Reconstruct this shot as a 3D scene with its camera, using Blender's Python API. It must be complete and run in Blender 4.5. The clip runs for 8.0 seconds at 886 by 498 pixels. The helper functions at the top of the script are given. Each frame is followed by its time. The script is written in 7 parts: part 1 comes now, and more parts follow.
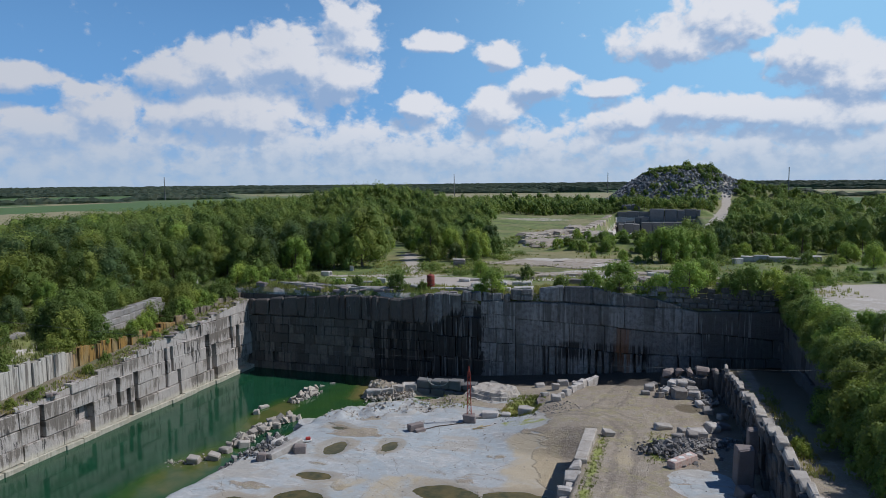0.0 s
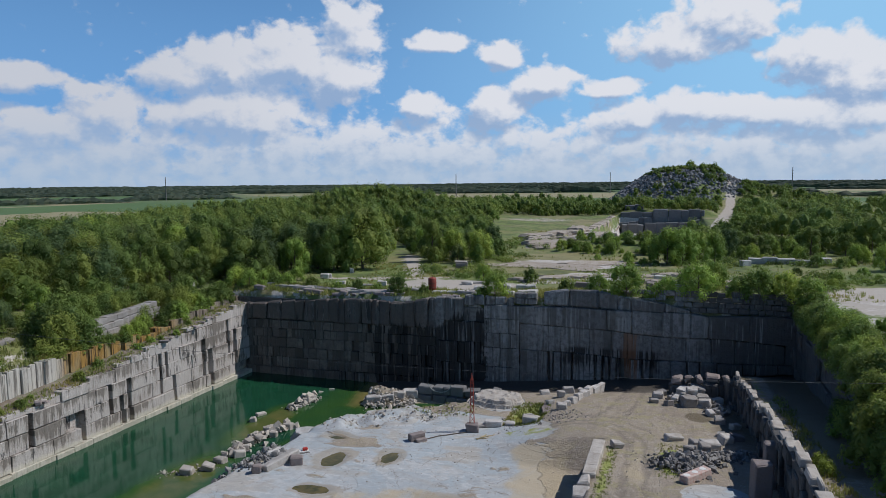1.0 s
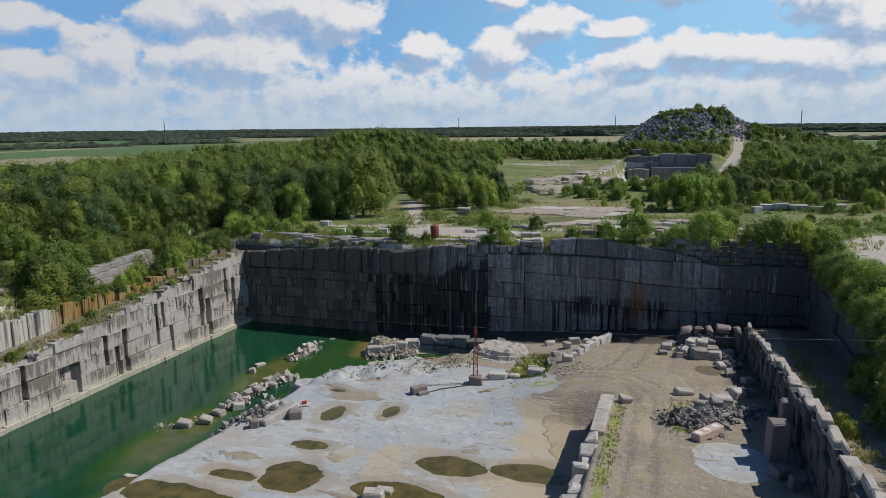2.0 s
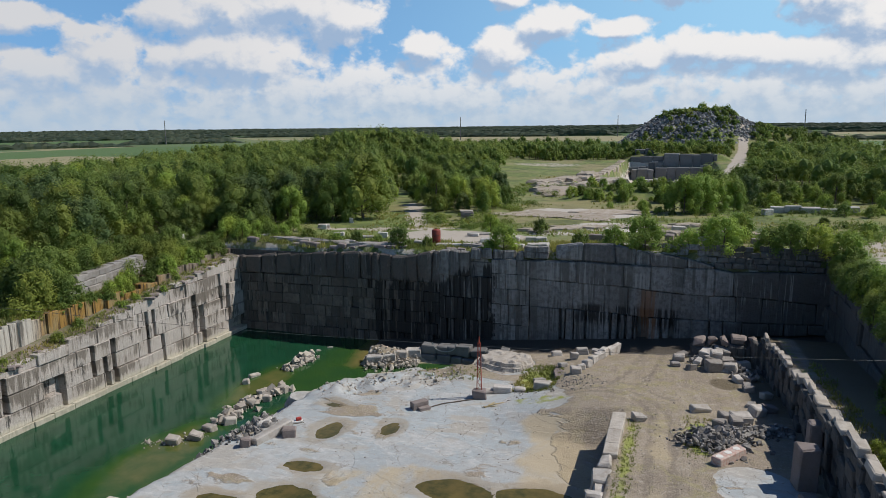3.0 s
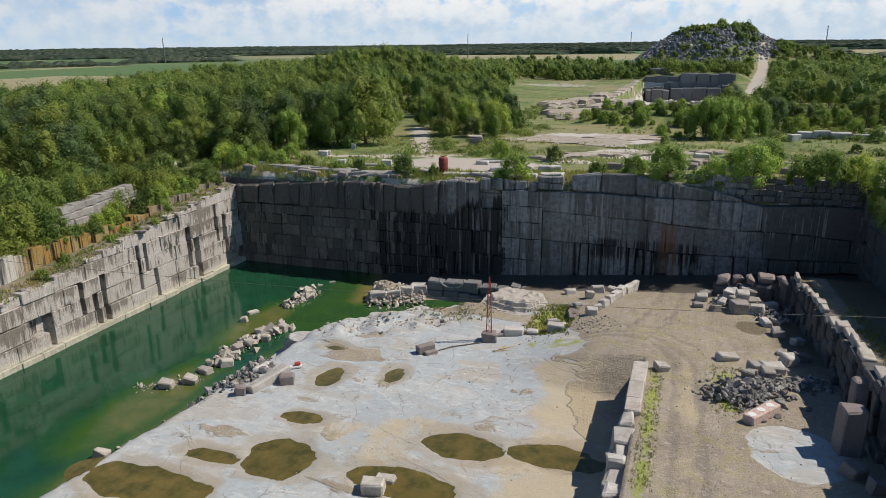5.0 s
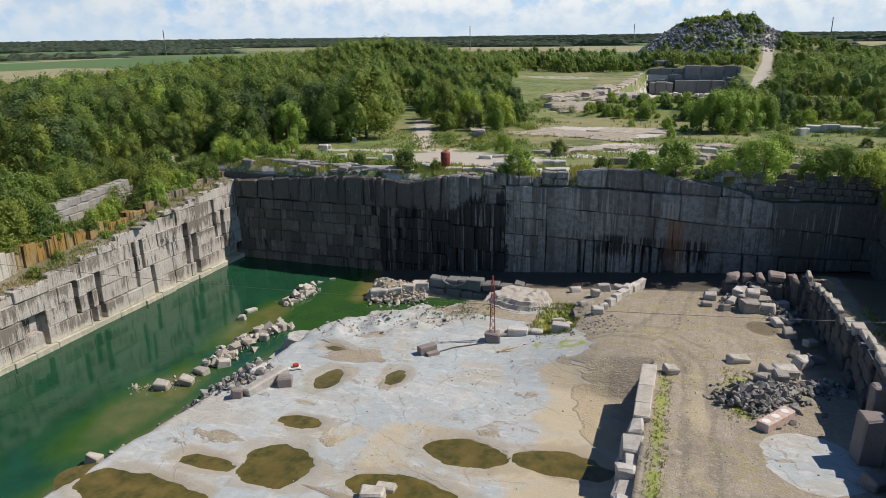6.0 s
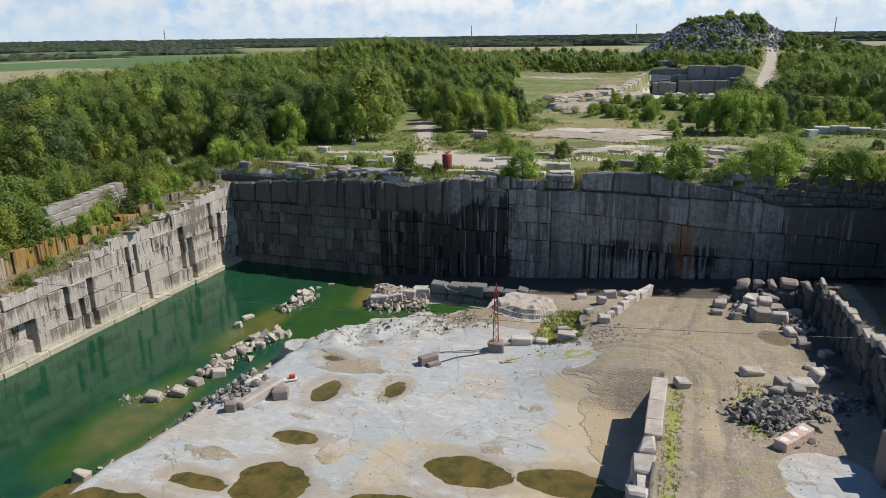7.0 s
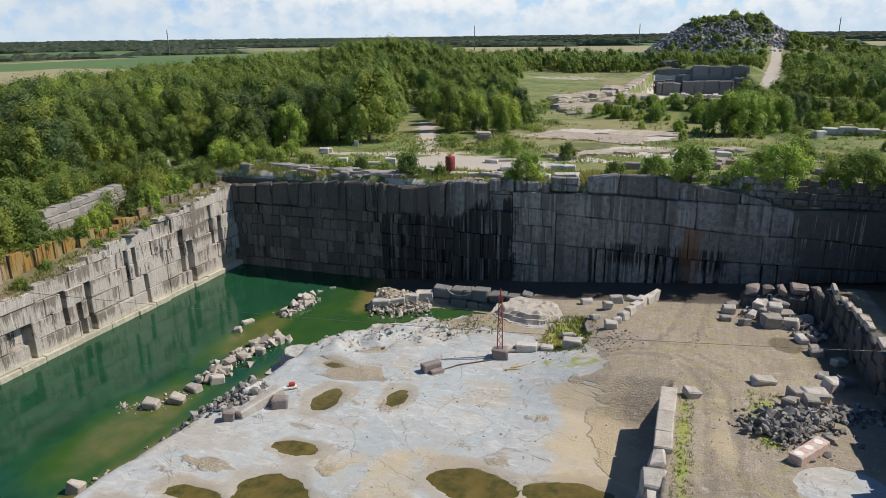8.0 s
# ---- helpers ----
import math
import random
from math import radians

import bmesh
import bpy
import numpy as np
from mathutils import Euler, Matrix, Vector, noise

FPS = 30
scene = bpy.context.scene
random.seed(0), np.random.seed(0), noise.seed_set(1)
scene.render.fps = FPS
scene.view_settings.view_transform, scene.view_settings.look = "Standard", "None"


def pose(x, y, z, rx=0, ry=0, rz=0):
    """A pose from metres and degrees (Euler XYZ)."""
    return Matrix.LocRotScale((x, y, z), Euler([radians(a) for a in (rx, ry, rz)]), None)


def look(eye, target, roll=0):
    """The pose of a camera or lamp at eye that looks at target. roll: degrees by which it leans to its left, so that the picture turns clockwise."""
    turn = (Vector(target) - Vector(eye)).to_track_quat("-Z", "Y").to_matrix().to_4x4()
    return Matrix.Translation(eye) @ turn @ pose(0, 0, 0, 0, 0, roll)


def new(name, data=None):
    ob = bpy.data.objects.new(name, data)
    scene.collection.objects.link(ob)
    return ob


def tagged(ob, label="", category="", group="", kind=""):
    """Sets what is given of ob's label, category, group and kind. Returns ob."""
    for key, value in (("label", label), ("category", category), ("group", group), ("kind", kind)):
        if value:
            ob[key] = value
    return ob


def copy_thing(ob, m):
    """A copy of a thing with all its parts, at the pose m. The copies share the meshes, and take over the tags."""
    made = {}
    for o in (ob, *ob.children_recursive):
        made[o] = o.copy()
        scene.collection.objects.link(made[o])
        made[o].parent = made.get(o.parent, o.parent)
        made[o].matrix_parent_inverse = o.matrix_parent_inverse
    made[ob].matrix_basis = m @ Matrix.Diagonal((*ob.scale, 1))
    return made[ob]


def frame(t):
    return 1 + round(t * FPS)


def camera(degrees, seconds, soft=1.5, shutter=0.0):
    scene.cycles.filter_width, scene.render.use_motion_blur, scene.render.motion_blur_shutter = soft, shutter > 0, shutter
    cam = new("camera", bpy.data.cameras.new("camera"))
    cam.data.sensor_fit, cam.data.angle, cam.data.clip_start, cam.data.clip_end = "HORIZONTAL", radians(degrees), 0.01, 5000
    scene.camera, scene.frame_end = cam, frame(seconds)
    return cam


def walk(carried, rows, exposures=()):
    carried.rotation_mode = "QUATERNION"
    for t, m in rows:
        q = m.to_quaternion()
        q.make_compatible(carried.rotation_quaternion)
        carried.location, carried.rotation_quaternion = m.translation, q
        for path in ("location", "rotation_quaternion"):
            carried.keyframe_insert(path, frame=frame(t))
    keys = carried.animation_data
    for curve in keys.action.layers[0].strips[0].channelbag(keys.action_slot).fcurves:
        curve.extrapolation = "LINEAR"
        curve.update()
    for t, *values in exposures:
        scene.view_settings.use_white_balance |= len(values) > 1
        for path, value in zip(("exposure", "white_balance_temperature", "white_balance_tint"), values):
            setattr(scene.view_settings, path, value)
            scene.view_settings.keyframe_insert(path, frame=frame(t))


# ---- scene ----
import itertools

cam = camera(64.9, 8.0, soft=0.85)
METRES, EYE, TILT, LEAN, TURN = 26.0, 38.3, -23.7, 0.27, 18.4
ROWS = [
    (0, 0, 0, 0, 0.09, 18.19, 0.26),
    (0.5, -0.0005, 0.0531, 0.027, 0.16, 18.2, 0.24),
    (1, -0.0009, 0.1145, 0.0574, 0.23, 18.18, 0.21),
    (1.1, -0.0009, 0.128, 0.0632, 0.25, 18.18, 0.207),
    (1.2, -0.0008, 0.1419, 0.0688, 0.28, 17.87, 0.205),
    (1.3, -0.0008, 0.1562, 0.0744, 0.31, 17.1, 0.203),
    (1.4, -0.0007, 0.1707, 0.0801, 0.33, 16.03, 0.202),
    (1.5, -0.0007, 0.1853, 0.0861, 0.36, 15.14, 0.2),
    (1.6, -0.0008, 0.2, 0.0924, 0.38, 14.45, 0.198),
    (1.7, -0.0009, 0.2148, 0.0991, 0.4, 14, 0.195),
    (2, -0.0014, 0.2605, 0.1204, 0.45, 13.64, 0.188),
    (2.8, -0.004, 0.3889, 0.1835, 0.55, 13.59, 0.16),
    (3, -0.0048, 0.4222, 0.1996, 0.57, 13.59, 0.15),
    (3.5, -0.0072, 0.5077, 0.2402, 0.63, 13.58, 0.12),
    (4, -0.0091, 0.5779, 0.274, 0.74, 13.59, 0.07),
    (4.3, -0.0106, 0.61, 0.2849, 0.83, 13.58, 0.041),
    (4.4, -0.0112, 0.6193, 0.2879, 0.86, 13.26, 0.031),
    (4.5, -0.0117, 0.6284, 0.2913, 0.89, 12.47, 0.02),
    (4.6, -0.0122, 0.6369, 0.2953, 0.92, 11.33, 0.008),
    (4.7, -0.0127, 0.6448, 0.2996, 0.96, 10.06, -0.004),
    (4.8, -0.0131, 0.6523, 0.304, 0.99, 8.84, -0.017),
    (4.9, -0.0136, 0.6598, 0.3083, 1.03, 7.86, -0.029),
    (5, -0.014, 0.6676, 0.3125, 1.06, 7.16, -0.04),
    (5.1, -0.0144, 0.6756, 0.3164, 1.09, 6.78, -0.049),
    (5.2, -0.0148, 0.6836, 0.3202, 1.11, 6.6, -0.057),
    (5.5, -0.0158, 0.7077, 0.3304, 1.16, 6.56, -0.073),
    (6.3, -0.0183, 0.7769, 0.357, 1.23, 6.56, -0.093),
    (6.5, -0.0189, 0.7962, 0.3649, 1.25, 6.56, -0.1),
    (7, -0.0206, 0.8481, 0.3871, 1.32, 6.56, -0.12),
    (7.5, -0.0224, 0.8876, 0.4054, 1.42, 6.56, -0.15),
    (8, -0.0245, 0.9083, 0.4143, 1.53, 6.56, -0.2),
]
EXPOSURES = [(0.0, -0.5, 5750, 11), (1.0, -0.5, 5800, 11), (1.7, -0.42, 6050, 10), (3.5, -0.3, 6300, 10), (4.5, -0.24, 6450, 10), (5.2, -0.03, 6500, 10), (8.0, 0.03, 6500, 10)]
walk(cam, [(t, pose(0, 0, EYE, TILT, LEAN, TURN) @ pose(METRES * x, METRES * y, METRES * z, 90 + pitch, roll, yaw)) for t, x, y, z, yaw, pitch, roll in ROWS], EXPOSURES)


# ---- world, sun, exposure ----
SUN_WAY = Vector((2.85, 1.35, 3.75)).normalized()
SUN_EL = math.asin(SUN_WAY.z)
SUN_AZ = math.atan2(SUN_WAY.x, SUN_WAY.y)


class Nodes:
    """A short hand for node trees."""

    def __init__(self, tree):
        self.tree = tree
        tree.nodes.clear()

    def add(self, kind, inputs=None, operation="", clamp=False, attribute="", feature="", distance=""):
        n = self.tree.nodes.new(kind)
        if operation:
            n.operation = operation
        if clamp:
            n.use_clamp = True
        if attribute:
            n.attribute_name = attribute
        if feature:
            n.feature = feature
        if distance:
            n.distance = distance
        for key, value in (inputs or {}).items():
            self.put(n.inputs[key], value)
        return n

    def put(self, socket, value):
        if isinstance(value, bpy.types.NodeSocket):
            self.tree.links.new(value, socket)
        else:
            socket.default_value = value

    def math(self, op, a, b=0.0, c=0.0, clamp=False):
        n = self.add("ShaderNodeMath", operation=op, clamp=clamp)
        for s, v in zip(n.inputs, (a, b, c)):
            self.put(s, v)
        return n.outputs[0]

    def noise(self, vector, scale, detail=4.0, rough=0.55, distort=0.0, out="Fac"):
        n = self.add("ShaderNodeTexNoise", {"Vector": vector, "Scale": scale, "Detail": detail, "Roughness": rough, "Distortion": distort})
        return n.outputs[out]

    def scaled(self, vector, s):
        return self.add("ShaderNodeMapping", {"Vector": vector, "Scale": s}).outputs[0]

    def ramp(self, fac, lo, hi, a=0.0, b=1.0, smooth=True):
        n = self.add("ShaderNodeMapRange", {"Value": fac, "From Min": lo, "From Max": hi, "To Min": a, "To Max": b})
        n.interpolation_type = "SMOOTHSTEP" if smooth else "LINEAR"
        return n.outputs[0]

    def mix(self, fac, a, b, blend="MIX"):
        n = self.add("ShaderNodeMix")
        n.data_type, n.blend_type = "RGBA", blend
        self.put(n.inputs[0], fac)
        for s, v in ((n.inputs[6], a), (n.inputs[7], b)):
            self.put(s, v if isinstance(v, bpy.types.NodeSocket) else (*v, 1.0))
        return n.outputs[2]

    def attr(self, name):
        return self.add("ShaderNodeAttribute", attribute=name).outputs["Fac"]


# clouds as (azimuth, elevation, half width, half height) in degrees, azimuth from the y axis to the left
CLOUDS = (
    (38.6, 8.3, 3.6, 1.7), (35.4, 8.9, 3.8, 2.1), (30.6, 9.6, 4.4, 2.6), (25.6, 12.1, 2.6, 2.3), (27.4, 8.4, 4.0, 2.2), (44.1, 5.6, 2.6, 2.3),
    (48.1, 3.9, 3.5, 1.7), (35.0, 5.4, 6.8, 2.0), (49.3, 7.4, 3.3, 1.1), (18.9, 11.0, 2.5, 0.8), (20.0, 6.1, 2.3, 1.1), (13.8, 10.0, 2.0, 1.1),
    (-2.9, 11.7, 4.0, 2.2), (0.8, 10.4, 4.4, 1.8), (-9.6, 8.4, 4.0, 2.2), (-12.7, 7.1, 3.3, 2.1), (10.1, 7.7, 2.9, 1.4), (13.9, 5.8, 2.6, 1.7),
    (5.3, 7.2, 2.8, 0.8), (3.7, 5.0, 3.1, 1.4), (-0.9, 5.5, 2.9, 1.4), (-5.2, 5.1, 3.4, 1.2), (-10.6, 4.6, 5.0, 1.6))


def make_world():
    world = bpy.data.worlds.new("world")
    world.use_nodes = True
    scene.world = world
    n = Nodes(world.node_tree)
    way = n.add("ShaderNodeTexCoord").outputs["Generated"]
    tex = n.add("ShaderNodeTexSky")
    tex.sky_type, tex.sun_disc, tex.sun_elevation, tex.sun_rotation = "NISHITA", False, SUN_EL, SUN_AZ
    tex.air_density, tex.dust_density, tex.ozone_density = 1.0, 0.1, 4.0
    sep = n.add("ShaderNodeSeparateXYZ", {"Vector": way})
    az = n.math("MULTIPLY", n.math("ARCTAN2", n.math("MULTIPLY", sep.outputs[0], -1.0), sep.outputs[1]), 57.2958)
    el = n.math("MULTIPLY", n.math("ARCSINE", sep.outputs[2]), 57.2958)

    def density(da, de):
        """Smooth body and billowed density of the clouds a little further on in azimuth and elevation."""
        a, e = n.math("ADD", az, da), n.math("ADD", el, de)
        flat = n.add("ShaderNodeCombineXYZ", {"X": a, "Y": n.math("MULTIPLY", e, 1.25), "Z": 0.0}).outputs[0]
        body = None
        for ca, ce, w, h in CLOUDS:
            dx = n.math("DIVIDE", n.math("SUBTRACT", a, ca), w)
            dy = n.math("DIVIDE", n.math("SUBTRACT", e, ce), h)
            r = n.math("SUBTRACT", 1.0, n.math("ADD", n.math("MULTIPLY", dx, dx), n.math("MULTIPLY", dy, dy)))
            body = r if body is None else n.add("ShaderNodeMath", {0: body, 1: r, 2: 0.8}, operation="SMOOTH_MAX").outputs[0]
        low = n.math("MULTIPLY", n.ramp(e, 8.5, 2.4), 1.25)
        body = n.math("MAXIMUM", n.math("MAXIMUM", body, n.math("SUBTRACT", low, 0.85)), -1.5)
        warp = n.noise(flat, 0.16, 2.0, 0.5, 0.2)
        puff = n.noise(flat, 0.55, 7.0, 0.52, 0.25)
        bent = n.add("ShaderNodeVectorMath", {0: flat, 1: n.noise(flat, 1.3, 3.0, 0.55, 0.0, "Color")}, operation="ADD").outputs[0]
        lump = n.add("ShaderNodeTexVoronoi", {"Vector": bent, "Scale": 0.8, "Detail": 2.0, "Roughness": 0.45, "Smoothness": 0.6}, feature="SMOOTH_F1").outputs["Distance"]
        t = n.math("ADD", n.math("MULTIPLY", n.math("SUBTRACT", puff, 0.5), 2.5), n.math("MULTIPLY", n.math("SUBTRACT", 0.5, lump), 0.75))
        body = n.math("ADD", n.math("ADD", body, 0.42), n.math("MULTIPLY", n.math("SUBTRACT", warp, 0.5), 1.3))
        return body, n.math("ADD", body, t)

    trunk, here = density(0.0, 0.0)
    high, next_up = density(-0.7, 1.15)
    m = n.ramp(here, -0.2, 0.6)
    # the rest of the sky carries a few scattered cumulus of the same kind
    away = n.ramp(n.math("ABSOLUTE", n.math("SUBTRACT", az, 18.0)), 40.0, 60.0)
    other = n.math("MAXIMUM", away, n.ramp(el, 18.0, 26.0))
    few = n.math("MULTIPLY", n.ramp(n.noise(n.scaled(way, (1, 1, 2.0)), 2.4, 7.0, 0.6), 0.62, 0.7), 0.7)
    m = n.math("ADD", n.math("MULTIPLY", m, n.math("SUBTRACT", 1.0, other)), n.math("MULTIPLY", few, other), clamp=True)
    rise = n.math("ADD", n.math("MULTIPLY", n.math("SUBTRACT", trunk, high), 0.6), n.math("MULTIPLY", n.math("SUBTRACT", here, next_up), 0.62))
    thin = n.ramp(here, 0.05, 0.75, 0.22, 0.0)
    lit = n.ramp(n.math("ADD", rise, thin), -0.62, 0.5)
    cloud = n.mix(lit, CLOUD_DARK, n.mix(n.ramp(az, 48.0, 18.0), CLOUD_LIGHT_WEST, CLOUD_LIGHT))
    blue = n.mix(1.0, tex.outputs[0], SKY_TINT, "MULTIPLY")
    blue = n.mix(n.ramp(el, 0.0, 34.0, 0.95, 0.0), blue, LOW_SKY)
    # brighter towards the sun
    blue = n.mix(n.math("MULTIPLY", n.ramp(az, 34.0, -12.0, 0.0, 0.85), n.ramp(el, 35.0, 14.0)), blue, SUNWARD_SKY)
    out = n.mix(n.math("MULTIPLY", m, 0.96), blue, cloud)
    out = n.mix(n.ramp(el, -1.0, 6.0, 0.85, 0.0), out, HAZE)
    back = n.add("ShaderNodeBackground", {"Color": out, "Strength": WORLD_STRENGTH})
    n.add("ShaderNodeOutputWorld", {"Surface": back.outputs[0]})


CLOUD_LIGHT_WEST = (9.6, 9.4, 9.3)
CLOUD_DARK, CLOUD_LIGHT, HAZE = (5.0, 6.5, 8.7), (12.5, 11.9, 11.3), (6.5, 7.9, 9.2)
SKY_TINT, LOW_SKY, SUNWARD_SKY = (0.5, 0.65, 0.82), (2.9, 6.0, 10.2), (5.4, 9.4, 12.4)
WORLD_STRENGTH = 0.088
make_world()
sun_data = bpy.data.lights.new("sun", "SUN")
sun_data.energy, sun_data.angle, sun_data.color = 5.0, radians(0.53), (1.0, 0.93, 0.82)
sun = new("sun", sun_data)
sun.matrix_world = look(SUN_WAY * 300, (0, 0, 0))


# ---- materials ----
def material(name):
    m = bpy.data.materials.new(name)
    m.use_nodes = True
    n = Nodes(m.node_tree)
    return m, n, n.add("ShaderNodeNewGeometry").outputs["Position"]


def finish(n, color, rough=0.85, bump=None, strength=0.5, distance=0.1, **more):
    p = n.add("ShaderNodeBsdfPrincipled", {"Base Color": color if isinstance(color, bpy.types.NodeSocket) else (*color, 1), "Roughness": rough})
    for key, value in more.items():
        n.put(p.inputs[key.replace("_", " ")], value)
    if bump is not None:
        b = n.add("ShaderNodeBump", {"Height": bump, "Strength": strength, "Distance": distance})
        n.put(p.inputs["Normal"], b.outputs[0])
    n.add("ShaderNodeOutputMaterial", {"Surface": p.outputs[0]})


def rnd(n):
    return n.add("ShaderNodeObjectInfo").outputs["Random"]


def isle(n):
    return n.add("ShaderNodeNewGeometry").outputs["Random Per Island"]


def face_material(name, pale, dark, streak, stain, black_at=None, rust=0.0, alg=0.0, lines=0.5, coarse=2.3, drips=0.0):
    """Quarried granite: blotches, drill marks, run-off streaks and a black stained stretch."""
    m, n, pos = material(name)
    tone = n.mix(n.noise(pos, 0.35, 5.0, 0.6), pale, dark)
    tone = n.mix(n.ramp(rnd(n), 0.0, 1.0, 0.0, 0.45, False), tone, dark)
    tone = n.mix(n.ramp(n.noise(pos, 6.0, 3.0, 0.6), 0.35, 0.7, 0.0, 0.25), tone, tuple(c * 0.55 for c in dark))
    runs = n.noise(n.scaled(pos, (coarse, coarse, 0.22)), 1.0, 7.0, 0.72, 0.15)
    where = n.noise(n.scaled(pos, (0.11, 0.11, 0.16)), 1.0, 3.0, 0.5)
    mask = n.math("MULTIPLY", n.ramp(runs, 0.58 - streak * 0.06, 0.62 - streak * 0.04), n.ramp(where, 0.44, 0.56))
    if black_at:
        sep = n.add("ShaderNodeSeparateXYZ", {"Vector": pos})
        near = n.math("SUBTRACT", 1.0, n.math("ABSOLUTE", n.math("DIVIDE", n.math("SUBTRACT", sep.outputs[0], black_at[0]), black_at[1])))
        low = n.ramp(sep.outputs[2], black_at[2], black_at[2] - 3.0)
        mask2 = n.math("MULTIPLY", n.ramp(n.math("ADD", near, n.math("MULTIPLY", n.math("SUBTRACT", runs, 0.5), 3.4)), 0.1, 0.45), low)
        mask = n.math("MAXIMUM", mask, mask2)
    tone = n.mix(n.math("MULTIPLY", mask, 0.93), tone, stain)
    if drips:
        # run-off that hangs from the seams between the courses
        sep = n.add("ShaderNodeSeparateXYZ", {"Vector": pos})
        lift = n.math("DIVIDE", n.math("SUBTRACT", sep.outputs[2], 0.75), 2.27)
        row = n.math("FLOOR", lift)
        part_up = n.math("SUBTRACT", lift, row)
        along = n.add("ShaderNodeCombineXYZ", {"X": n.math("MULTIPLY", sep.outputs[1], 1.5), "Y": n.math("MULTIPLY", row, 7.3), "Z": n.math("MULTIPLY", sep.outputs[2], 0.12)}).outputs[0]
        hang = n.noise(along, 1.0, 5.0, 0.7)
        crowd = n.noise(n.scaled(pos, (0.1, 0.1, 0.2)), 1.0, 2.0, 0.5)
        drop = n.math("ADD", n.math("ADD", hang, n.math("MULTIPLY", part_up, 0.2)), n.math("MULTIPLY", n.math("SUBTRACT", crowd, 0.52), 1.1))
        tone = n.mix(n.ramp(drop, 0.66, 0.72, 0.0, drips), tone, (0.055, 0.048, 0.042))
        tone = n.mix(n.ramp(n.math("ADD", drop, n.math("MULTIPLY", n.noise(pos, 3.0, 4.0, 0.7), 0.15)), 0.62, 0.75, 0.0, 0.35), tone, (0.3, 0.25, 0.2))
    fine = n.noise(n.scaled(pos, (5.0, 5.0, 0.08)), 1.0, 3.0, 0.6)
    tone = n.mix(n.ramp(fine, 0.5, 0.7, 0.0, lines), tone, tuple(c * 0.35 for c in dark))
    white = n.math("MULTIPLY", n.ramp(n.noise(n.scaled(pos, (2.1, 2.1, 0.09)), 1.0, 4.0, 0.6), 0.6, 0.72), 0.4)
    tone = n.mix(white, tone, tuple(min(1, c * 1.5) for c in pale))
    if rust:
        r = n.math("MULTIPLY", n.ramp(n.noise(n.scaled(pos, (0.55, 0.55, 0.05)), 1.0, 4.0, 0.7), 0.64, 0.74), rust)
        tone = n.mix(r, tone, (0.17, 0.075, 0.025))
    if alg:
        sep = n.add("ShaderNodeSeparateXYZ", {"Vector": pos})
        band = n.ramp(n.math("ADD", sep.outputs[2], n.noise(pos, 1.5)), 2.1, 1.5, 0.0, alg)
        tone = n.mix(band, tone, (0.56, 0.52, 0.4))
    drill = n.noise(n.scaled(pos, (7.0, 7.0, 0.12)), 1.0, 2.0, 0.5)
    bump = n.math("ADD", n.math("MULTIPLY", drill, 0.45), n.noise(pos, 1.6, 7.0, 0.65))
    finish(n, tone, 0.82, bump, 0.8, 0.22)
    return m


